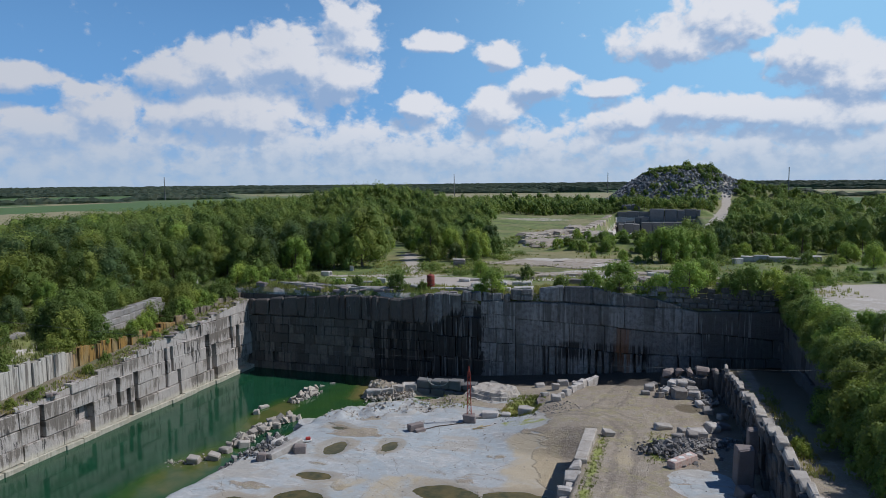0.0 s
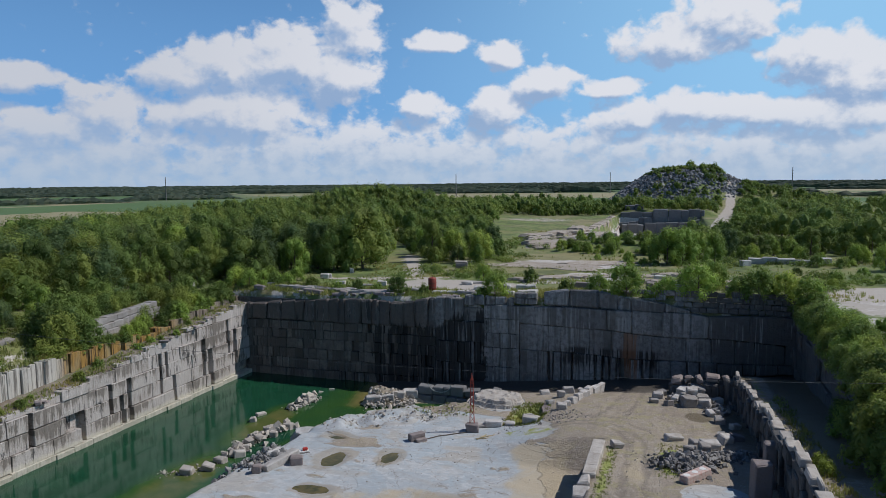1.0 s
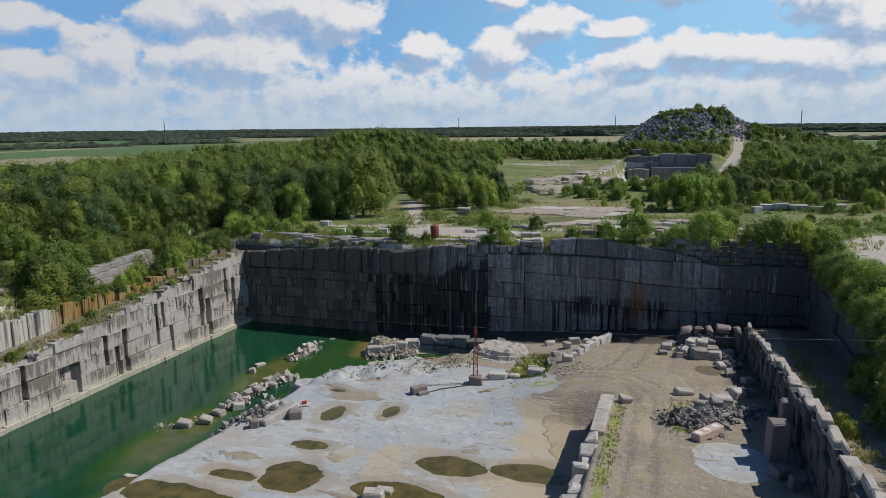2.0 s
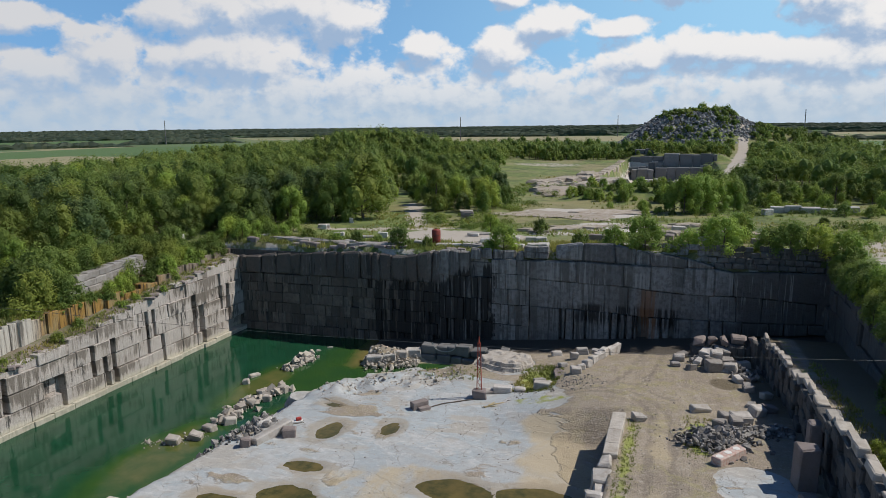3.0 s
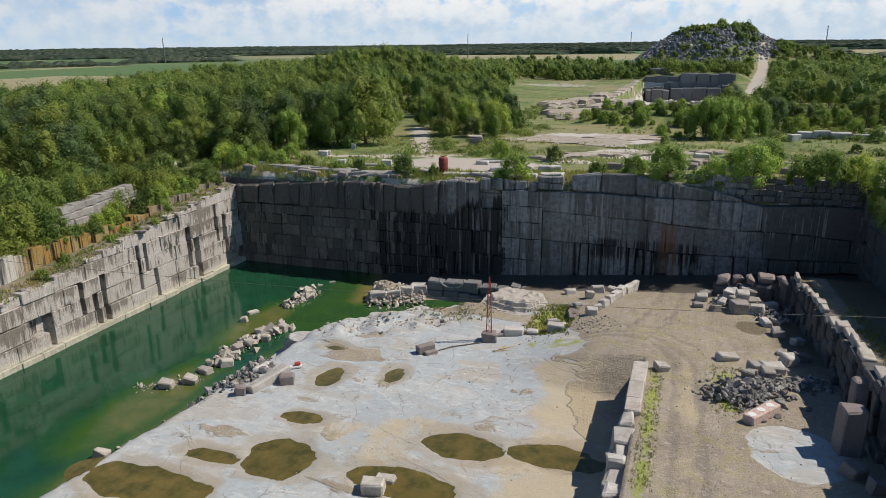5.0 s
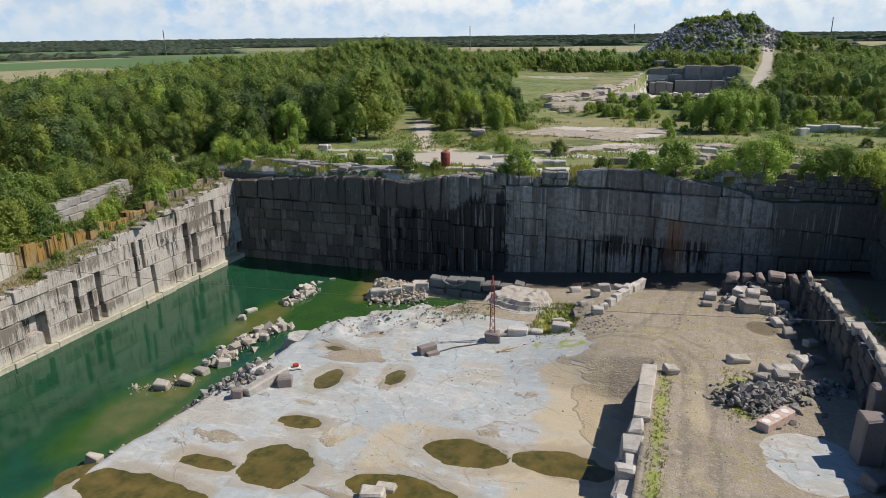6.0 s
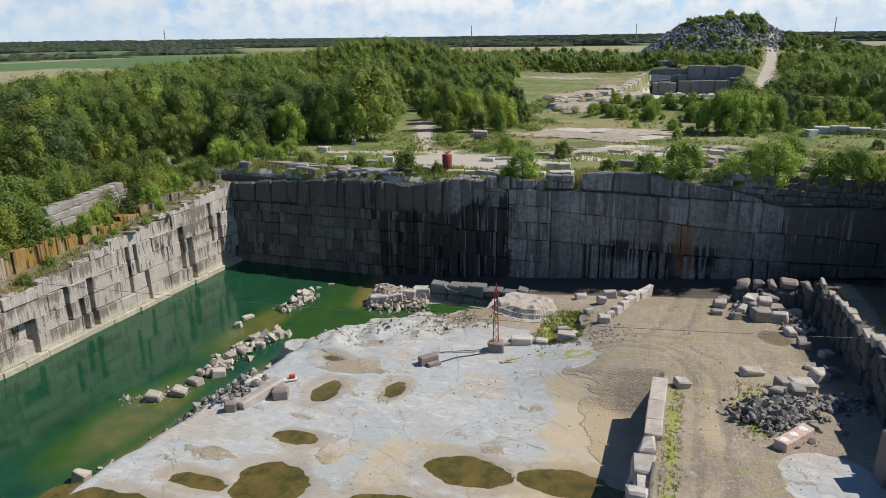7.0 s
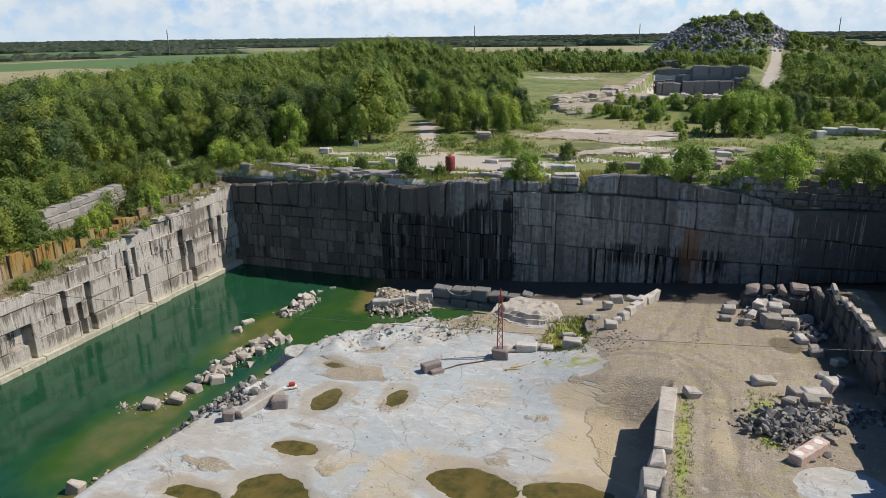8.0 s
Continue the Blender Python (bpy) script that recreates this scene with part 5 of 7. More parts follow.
def tree_meshes(seed, height, width, leaves, size, mat, base=0.12, core=0.66):
    rng = np.random.default_rng(seed)
    verts, faces = [], []
    top = height * 0.8
    lean = rng.uniform(-0.05, 0.05, 2) * height
    mid = (lean[0] * 0.4, lean[1] * 0.4, height * 0.4)
    limb(verts, faces, (0, 0, -0.3), mid, height * 0.022, height * 0.015)
    limb(verts, faces, mid, (lean[0], lean[1], top), height * 0.015, height * 0.005)
    lobes = [(lean[0], lean[1], height * 0.8, width * 0.26, 1.3)]
    for k in range(13):
        t = base + 0.02 + 0.72 * (k + rng.uniform(0, 1)) / 13
        ang = k * 2.4 + rng.uniform(-0.5, 0.5)
        reach = width * 0.5 * (1.1 - t * 0.75) * rng.uniform(0.6, 1.0)
        tip = (lean[0] * t + reach * math.cos(ang), lean[1] * t + reach * math.sin(ang), height * (t + 0.12))
        root = (lean[0] * t, lean[1] * t, height * t * 0.85)
        limb(verts, faces, root, tip, height * 0.008, height * 0.003, 5)
        lobes.append((*tip, width * rng.uniform(0.17, 0.26), rng.uniform(1.0, 1.5)))
    v, f = with_cores(rng, *crown_leaves(rng, lobes, leaves, size), lobes, core)
    v[:, 2] = np.maximum(v[:, 2], 0.05)
    return mesh_of("trunk", verts, faces, M_BARK), mesh_of("crown", v.tolist(), f.tolist(), mat)


def make_tree(name, meshes, label, category, group):
    root = new(name)
    tagged(root, label, category, group)
    piece("trunk", meshes[0], root)
    piece("crown", meshes[1], root)
    return root


def tree_kinds():
    kinds = []
    for k, (h, w, n, s, mat) in enumerate(((11.5, 8.8, 4600, 0.22, M_LEAF), (12.5, 7.6, 4600, 0.22, M_LEAF), (10.0, 9.2, 4600, 0.22, M_LEAF), (11.0, 8.2, 4400, 0.22, M_LEAF_DARK), (9.5, 7.6, 4200, 0.21, M_LEAF_LIGHT))):
        kinds.append(tree_meshes(100 + k, h, w, n, s, mat, 0.02))
    return kinds


TREE_KINDS = tree_kinds()
BUSH_KINDS = [tree_meshes(200 + k, h, w, n, s, mat, 0.0, 0.5) for k, (h, w, n, s, mat) in enumerate(((4.5, 4.6, 2600, 0.15, M_LEAF_LIGHT), (3.2, 3.8, 1800, 0.14, M_LEAF), (2.0, 2.8, 1000, 0.12, M_LEAF_LIGHT), (5.5, 4.8, 3000, 0.16, M_LEAF_LIGHT), (5.3, 4.9, 3000, 0.16, M_LEAF)))]
TREE_LABEL = ("leafy green cottonwood in the wood above the quarry", "tall slim green poplar in the wood above the quarry", "broad green tree in the wood above the quarry", "dark green tree in the wood above the quarry", "light green young tree in the wood above the quarry")
BUSH_LABEL = ("bright green sapling on the quarry rim", "green shrub among the rocks", "low light green bush on bare ground", "bushy light green tree on the quarry rim", "bushy green tree above the quarry face")
MASTERS = {}


def plant(kind, x, y, z, scale, turn, bush=False):
    key = (bush, kind)
    m = Matrix.Translation((x, y, z)) @ Matrix.Rotation(turn, 4, "Z")
    if key not in MASTERS:
        MASTERS[key] = make_tree("shrub" if bush else "tree", (BUSH_KINDS if bush else TREE_KINDS)[kind], (BUSH_LABEL if bush else TREE_LABEL)[kind], "shrub" if bush else "tree", "shrubs of the quarry" if bush else "trees of the wood")
        ob = MASTERS[key]
        ob.matrix_world = m
    else:
        ob = copy_thing(MASTERS[key], m)
    ob.scale = (scale, scale, scale * (0.9 + 0.25 * ((x * 7.3 + y * 3.1) % 1)))
    return ob


WOOD = [(-95.5, 70), (-95, 84), (-97, 100), (-99, 112), (-99, 120), (-92, 133), (-80, 148), (-70, 165), (-80, 188), (-87, 205), (-78, 205), (-69, 178), (-56, 171), (-47, 172), (-48, 205), (-60, 225), (-70, 260), (-85, 330), (-105, 420), (-150, 560), (-335, 540), (-300, 370), (-245, 245), (-195, 155), (-165, 95), (-120, 60)]
WOOD_EAST = [(22, 210), (6, 205), (-8, 215), (-12, 240), (-8, 280), (4, 295), (16, 300), (20, 440), (-40, 436), (-80, 420), (-105, 480), (-60, 560), (60, 640), (220, 640), (150, 420), (110, 330), (95, 250), (60, 215)]
RIM_EAST = [(21, 50), (21, 100), (26, 94), (38, 84), (38, 50)]


WOOD_FAR = [(-135, 430), (-62, 440), (-66, 520), (-75, 640), (-290, 690), (-330, 560)]


def clear_of_tracks(x, y):
    """True where no track, pit or bare ground lies."""
    if abs(x - 16.7 - 0.093 * (y - 343)) < 6 and y > 290:
        return False
    if abs(x - 95 - 0.16 * (y - 400)) < 9 and y > 320:
        return False
    if PIT[0] - 4 < x < PIT[1] + 2 and PIT[2] - 28 < y < PIT[3] + 4:
        return False
    # the waste rock of the spoil hill, bare but for its crown
    r = math.hypot(x - HILL[0], y - HILL[1])
    if r > 15 and r < 52 and y > HILL[1] - 30 and x < HILL[0] + 19:
        return False
    # open sight over the brushy berm to the second pit
    if x > -40 and x < -8 + 0.047 * (y - 24) and y < 425:
        return False
    return True


def scatter(rng, ring, step):
    xs, ys = [p[0] for p in ring], [p[1] for p in ring]
    out = []
    y = min(ys)
    while y < max(ys):
        x = min(xs)
        while x < max(xs):
            px, py = x + rng.uniform(-0.45, 0.45) * step, y + rng.uniform(-0.45, 0.45) * step
            if in_poly(np.array(px), np.array(py), ring):
                out.append((px, py))
            x += step
        y += step
    return out


def make_woods():
    rng = np.random.default_rng(23)
    spots = [(x, y, 0) for x, y in scatter(rng, WOOD, 6.4)] + [(x, y, 1) for x, y in scatter(rng, WOOD_EAST, 5.8)] + [(x, y, 2) for x, y in scatter(rng, RIM_EAST, 4.0)] + [(x, y, 1) for x, y in scatter(rng, WOOD_FAR, 7.5)]
    spots = [s for s in spots if clear_of_tracks(s[0], s[1]) and (s[2] != 1 or s[1] > 430 or fbm(s[0], s[1], 0.035, 3, 57) > -0.2)]
    spots.sort(key=lambda s: math.hypot(s[0] + 8, s[1] - 20))
    far_v, far_f, tv, tf, count = [], [], [], [], 0
    for k, (x, y, where) in enumerate(spots):
        d = math.hypot(x + 8, y - 20)
        z = float(plateau_height(x, y)) - 0.1
        patch = 1 + 0.3 * float(fbm(x, y, 0.03, 2, 51))
        size = rng.uniform(0.45, 1.15) * patch * (1.08, 0.58, 0.4)[where]
        if where == 1:
            size *= rng.uniform(0.6, 1.5)
        if where == 1 and math.hypot(x - HILL[0], y - HILL[1]) < 75:
            size *= 0.7
        if where == 1 and x > 22 and y < 420:
            size *= 1.4
        if where == 1 and y > 400 and x < -20:
            size *= rng.uniform(0.8, 1.4)
        if where == 0 and y > 195:
            size *= 0.86
        if where == 0 and x > -92 and y > 160:
            size *= 0.74
        if where == 0 and x > -104 and y < 125:
            size *= 0.5
        if k < 300:
            plant(int(rng.integers(0, 5)), x, y, z, size, rng.uniform(0, 6.28))
            continue
        h, w = 11.0 * size, 9.0 * size * (1.2 if where == 1 else 1.0)
        lobes = [(x, y, z + h * 0.68, w * 0.3, 1.35)]
        for q in range(7):
            a, high = q * 2.4 + rng.uniform(-0.5, 0.5), (q + rng.uniform(0, 1)) / 7
            reach = w * (0.36 - 0.16 * high)
            lobes.append((x + reach * math.cos(a), y + reach * math.sin(a), z + h * (0.24 + 0.5 * high), w * rng.uniform(0.17, 0.25), rng.uniform(1.1, 1.5)))
        n = int(np.clip(1000 * (200 / d) ** 1.3, 260, 1000))
        v, f = with_cores(rng, *crown_leaves(rng, lobes, n, 0.27 * (d / 200) ** 0.7 * (0.85 if d > 420 else 1.0)), lobes, 0.66 if d < 260 else 0.52)
        far_v.append(v)
        far_f.append(f + count)
        count += len(v)
        limb(tv, tf, (x, y, z - 0.3), (x, y, z + h * 0.6), 0.16, 0.08, 4)
    # thick brush on the crown and the east shoulder of the spoil hill
    for k in range(150):
        x, y = HILL[0] + (rng.normal() * 9 if k < 70 else rng.uniform(14, 62)), HILL[1] + rng.normal() * 9 - 6
        z, s = float(plateau_height(x, y)), rng.uniform(1.0, 2.0)
        if not clear_of_tracks(x, y) and k >= 70:
            continue
        lobes = [(x + rng.uniform(-1, 1) * s, y + rng.uniform(-1, 1) * s, z + rng.uniform(0.4, 1.4) * s, s * rng.uniform(0.7, 1.1), 1.1) for q in range(5)]
        v, f = with_cores(rng, *crown_leaves(rng, lobes, 150, 0.42), lobes)
        far_v.append(v)
        far_f.append(f + count)
        count += len(v)
    me = mesh_of("far_wood", np.concatenate(far_v).tolist(), np.concatenate(far_f).tolist(), M_LEAF)
    wood = tagged(new("far_wood", me), "dense green wood of small trees beyond the quarry", "wood", kind="stuff")
    piece("trunks", mesh_of("trunks", tv, tf, M_BARK), wood)


make_woods()


def make_far_lines():
    """Hedges and tree lines between the fields, out to the horizon: long bumpy belts of crowns."""
    rng = np.random.default_rng(29)
    verts, faces = [], []
    for k in range(330):
        dist = 850 + 3950 * rng.random() ** 0.6
        az = radians(rng.uniform(-26, 64))
        cx, cy = -dist * math.sin(az), dist * math.cos(az)
        run = rng.uniform(50, 420) * (dist / 1700 + 0.25)
        along = az + rng.uniform(-0.25, 0.25)
        steps = max(6, int(run / (3.5 + dist * 0.0022)))
        tall, wide = rng.uniform(5, 11), rng.uniform(4, 11)
        ux, uy = math.cos(along), math.sin(along)
        for q in range(steps + 1):
            t = q / steps
            ends = min(1.0, 6 * min(t, 1 - t) + 0.1)
            px, py = cx + (t - 0.5) * run * ux, cy + (t - 0.5) * run * uy
            z = float(plateau_height(px, py)) - 0.5
            for side, lift in ((-1.0, 0.0), (-0.95, 0.45), (-0.5, 0.85), (0.1, 1.0), (0.7, 0.8), (1.0, 0.0)):
                h = tall * ends * lift * rng.uniform(0.65, 1.25)
                off = wide * side * rng.uniform(0.8, 1.15)
                verts.append((px - uy * off, py + ux * off, z + h))
            if q:
                b = len(verts) - 12
                faces += [(b + i, b + i + 1, b + i + 7, b + i + 6) for i in range(5)]
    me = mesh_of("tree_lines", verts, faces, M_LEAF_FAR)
    tagged(new("tree_lines", me), "distant dark tree lines and groves between the fields", "tree line", kind="stuff")


make_far_lines()


# ---- the second pit, rock outcrops and far things ----
def make_second_pit():
    rng = np.random.default_rng(31)
    wall = tagged(new("wall_second_pit"), "dark stepped granite faces of a second pit", "quarry wall", kind="structure")

    def row(x0, x1, y0, y1, z0, z1, lo, hi, mat):
        x = x0
        while x < x1:
            w = rng.uniform(lo, hi)
            block("block", (x, y0 + rng.uniform(-0.4, 0.4), z0), (min(x + w, x1) - 0.1, y1, z1 + rng.uniform(-0.4, 0.4)), rng, mat, wall, 0.3, 0.2)
            x += w

    row(-14.2, 14.2, 432, 437, 13, 20.8, 4, 9, M_PIT)
    row(-33, -14.2, 433, 437, 15.5, 19.2, 4, 8, M_PIT)
    row(-33, -22.6, 429, 434, 10, 13.8, 3, 6, M_PIT)
    row(-22.6, -14, 431, 434, 10, 16.2, 3, 6, M_PIT)
    row(-18.7, 6.9, 425, 433, 4, 13.5, 4, 8, M_PIT)
    row(-31.5, -19.4, 423, 431, 4, 12.2, 3, 6, M_PIT)
    row(6.9, 14.2, 427, 433, 4, 15.4, 2, 4, M_PIT)
    row(-31, -20.2, 441, 447, 18.5, 23.4, 4, 6, M_PIT)
    row(-24, -14, 404, 409, 5, 8.2, 2, 4, M_BLOCK)
    row(-8, 6, 410, 416, 5, 7.6, 2, 5, M_BLOCK)
    y = 285.0
    while y < 432:
        w = rng.uniform(4, 9)
        for z0, z1 in ((5, 11.3), (11.3, 17.3)):
            block("block", (-39.0, y, z0), (-35.0 + rng.uniform(-0.6, 0.6) + (1.5 if z0 < 8 else 0), y + w, z1 + rng.uniform(-0.5, 0.3)), rng, M_OUTCROP, wall, 0.4, 0.25)
        y += w


def slab_mesh(rng, rx, ry, h, mat):
    """A flat outcrop with an uneven rim and a stepped back."""
    n, verts, faces = 22, [], []
    ang = np.linspace(0, math.tau, n, endpoint=False)
    rad = 1 + 0.22 * rng.normal(size=n)
    for lift, shrink in ((-0.4, 1.05), (h * 0.55, 1.0), (h, 0.9), (h * 1.08, 0.45)):
        for a, r in zip(ang, rad):
            j = 1 + 0.05 * rng.normal()
            verts.append((rx * r * shrink * j * math.cos(a), ry * r * shrink * j * math.sin(a), lift + 0.08 * h * rng.normal()))
    for k in range(3):
        for i in range(n):
            faces.append((k * n + i, k * n + (i + 1) % n, (k + 1) * n + (i + 1) % n, (k + 1) * n + i))
    faces.append(tuple(3 * n + i for i in range(n)))
    return mesh_of("rock_outcrop", verts, faces, mat)


def make_outcrops():
    rng = np.random.default_rng(37)
    spots = [(-43, 237, 6, 10, 1.1), (-48, 252, 5, 7, 1.2), (-38, 226, 7, 5, 0.8), (-52, 266, 6, 8, 1.4), (-36, 262, 7, 6, 1.0), (-30, 276, 7, 8, 1.4), (-44, 282, 6, 9, 1.5), (-40, 300, 4, 12, 1.6), (-30, 178, 12, 6, 0.25), (-20, 186, 9, 5, 0.3), (-40, 176, 7, 4, 0.25), (-24, 158, 6, 2.4, 0.5), (-12, 163, 7, 2.6, 0.4), (-3, 166, 3, 1.6, 0.6), (-6, 150, 3.5, 1.4, 0.9), (-31, 150, 4, 2, 0.6), (6, 160, 5, 2.5, 0.3), (-66, 128, 5, 1.2, 0.5), (-74, 127.5, 5, 1.3, 0.6), (-56, 127, 5, 1.0, 0.6), (-35, 128.5, 5, 1.2, 0.5)]
    for x, y, rx, ry, h in spots:
        ob = new("rock_outcrop", slab_mesh(rng, rx, ry, h, M_OUTCROP if y > 140 else M_BLOCK_MID))
        ob.matrix_world = pose(x, y, float(plateau_height(x, y)), 0, 0, rng.uniform(-25, 25))
        tagged(ob, "bare pale granite outcrop rising from dry grass", "rock outcrop", "outcrops on the plateau")


def make_poles():
    metal = make_plain("weathered_pole", (0.16, 0.15, 0.14), 0.7)
    first = None
    for az, dist, h in ((52.4, 1000, 32), (40.6, 1000, 32), (17.4, 1000, 33), (4.8, 1150, 34), (-8.6, 1000, 36)):
        a = radians(az)
        x, y = -8.8 - dist * math.sin(a), 24.4 + dist * math.cos(a)
        at = pose(x, y, float(plateau_height(x, y)) - 0.5, 0, 0, az)
        if first is None:
            root = first = tagged(new("transmission_pole"), "tall dark power pole standing between the fields", "power pole", "row of power poles")
            v, f = [], []
            limb(v, f, (0, 0, 0), (0, 0, 33), 0.75, 0.4, 8)
            piece("pole", mesh_of("pole", v, f, metal), root)
            for z, half in ((31.5, 0.9), (28.5, 1.1), (25.5, 0.9)):
                v, f = [], []
                limb(v, f, (-half, 0, z), (half, 0, z + 0.3), 0.18, 0.18, 6)
                piece("crossarm", mesh_of("crossarm", v, f, metal), root)
            root.matrix_world = at
        else:
            root = copy_thing(first, at)
        root.scale = (1, 1, h / 33)


def make_farms():
    white, grey = make_plain("white_siding", (0.75, 0.75, 0.73), 0.6, 1.0, 0.1), make_plain("grey_roof", (0.25, 0.25, 0.27), 0.6)
    for az, dist, w, h in ((46.0, 1900, 22, 7), (43.8, 2300, 30, 8), (48.5, 2100, 16, 7), (8.0, 2600, 20, 7)):
        a = radians(az)
        x, y = -8.8 - dist * math.sin(a), 24.4 + dist * math.cos(a)
        root = thing("barn", (x, y, float(plateau_height(x, y)) - 0.3), "distant white farm building among the fields", "barn", "farm buildings", "", az + 10)
        rng = np.random.default_rng(3)
        piece("wall", mesh_of("wall", *chamfered((-w / 2, -6, 0), (w / 2, 6, h * 0.6), rng, 0.05, 0), white), root)
        v = [(-w / 2, -6.4, h * 0.6), (w / 2, -6.4, h * 0.6), (w / 2, 6.4, h * 0.6), (-w / 2, 6.4, h * 0.6), (-w / 2, 0, h), (w / 2, 0, h)]
        piece("roof", mesh_of("roof", v, [(0, 1, 5, 4), (2, 3, 4, 5), (1, 2, 5), (3, 0, 4), (3, 2, 1, 0)], grey), root)


make_second_pit()
make_outcrops()
make_poles()
make_farms()


# ---- loose blocks and rubble ----
BLOCK_RNG = np.random.default_rng(43)


def ground_at(x, y):
    """The level of the floor or of the plateau."""
    if WEST < x < EAST + 0.5 and y < NORTH + 0.5:
        return float(floor_height(np.array([x]), np.array([y]))[0])
    return float(plateau_height(x, y))


def field_level(x, y):
    inside = (x > WEST) & (x < EAST + 0.5) & (y < NORTH + 0.5)
    return np.where(inside, floor_height(x, y), plateau_height(x, y))


def loose(x, y, size, mat, label, group, turn=0.0, z=None, tilt=(0, 0), edge=0.12, jitter=0.11, sink=0.1):
    """One squared stone block lying on the ground or on another."""
    w, d, h = size
    me = mesh_of("granite_block", *chamfered((-w / 2, -d / 2, 0), (w / 2, d / 2, h), BLOCK_RNG, edge, jitter), mat)
    ob = new("granite_block", me)
    base = ground_at(x, y) - sink if z is None else z
    ob.matrix_world = pose(x, y, base, tilt[0], tilt[1], turn)
    return tagged(ob, label, "granite block", group)


def stone_forms(count):
    """Broken stones: hulls of a few scattered corners, with flat faces and sharp edges."""
    rng, forms = np.random.default_rng(97), []
    for k in range(count):
        bm = bmesh.new()
        corners = rng.uniform(-1, 1, (11, 3))
        corners /= np.maximum(np.abs(corners).max(axis=1), 0.6)[:, None]
        for c in corners * rng.uniform(0.5, 1.0, 3):
            bm.verts.new(c)
        made = bmesh.ops.convex_hull(bm, input=bm.verts)
        loose_ends = [g for g in made["geom_interior"] + made["geom_unused"] if isinstance(g, bmesh.types.BMVert)]
        bmesh.ops.delete(bm, geom=list(set(loose_ends)), context="VERTS")
        bm.verts.index_update()
        forms.append((np.array([v.co[:] for v in bm.verts]), [tuple(v.index for v in q.verts) for q in bm.faces]))
        bm.free()
    return forms


STONES = stone_forms(24)


def stone(rng, s):
    """Vertices and faces of one broken stone."""
    v, f = STONES[int(rng.integers(0, len(STONES)))]
    a, b, c = rng.uniform(0, 6.28, 3)
    return (v * s) @ np.array(Euler((a, b, c)).to_matrix()).T, f


def rubble(name, label, spine, width, count, small, large, mat, pile, seed):
    """A heap of broken stone along the line spine."""
    rng = np.random.default_rng(seed)
    verts, faces = [], []
    places = []
    for k in range(count):
        t = rng.uniform(0, len(spine) - 1)
        i = min(int(t), len(spine) - 2)
        a, b = np.array(spine[i]), np.array(spine[i + 1])
        across = rng.normal() * 0.45
        p = a + (b - a) * (t - i) + np.array((-(b - a)[1], (b - a)[0])) / np.linalg.norm(b - a) * across * width
        places.append((p, across))
    levels = field_level(np.array([q[0][0] for q in places]), np.array([q[0][1] for q in places]))
    for (p, across), level in zip(places, levels):
        s = small + (large - small) * rng.random() ** 3
        z = max(float(level), 0.0) + max(0.0, 1 - abs(across)) * pile * rng.uniform(0.1, 1.0) + s * 0.15
        v, fs = stone(rng, s)
        faces += [tuple(len(verts) + q for q in f) for f in fs]
        verts += (v + np.array((p[0], p[1], z))).tolist()
    tagged(new(name, mesh_of(name, verts, faces, mat)), label, "rubble", kind="stuff")


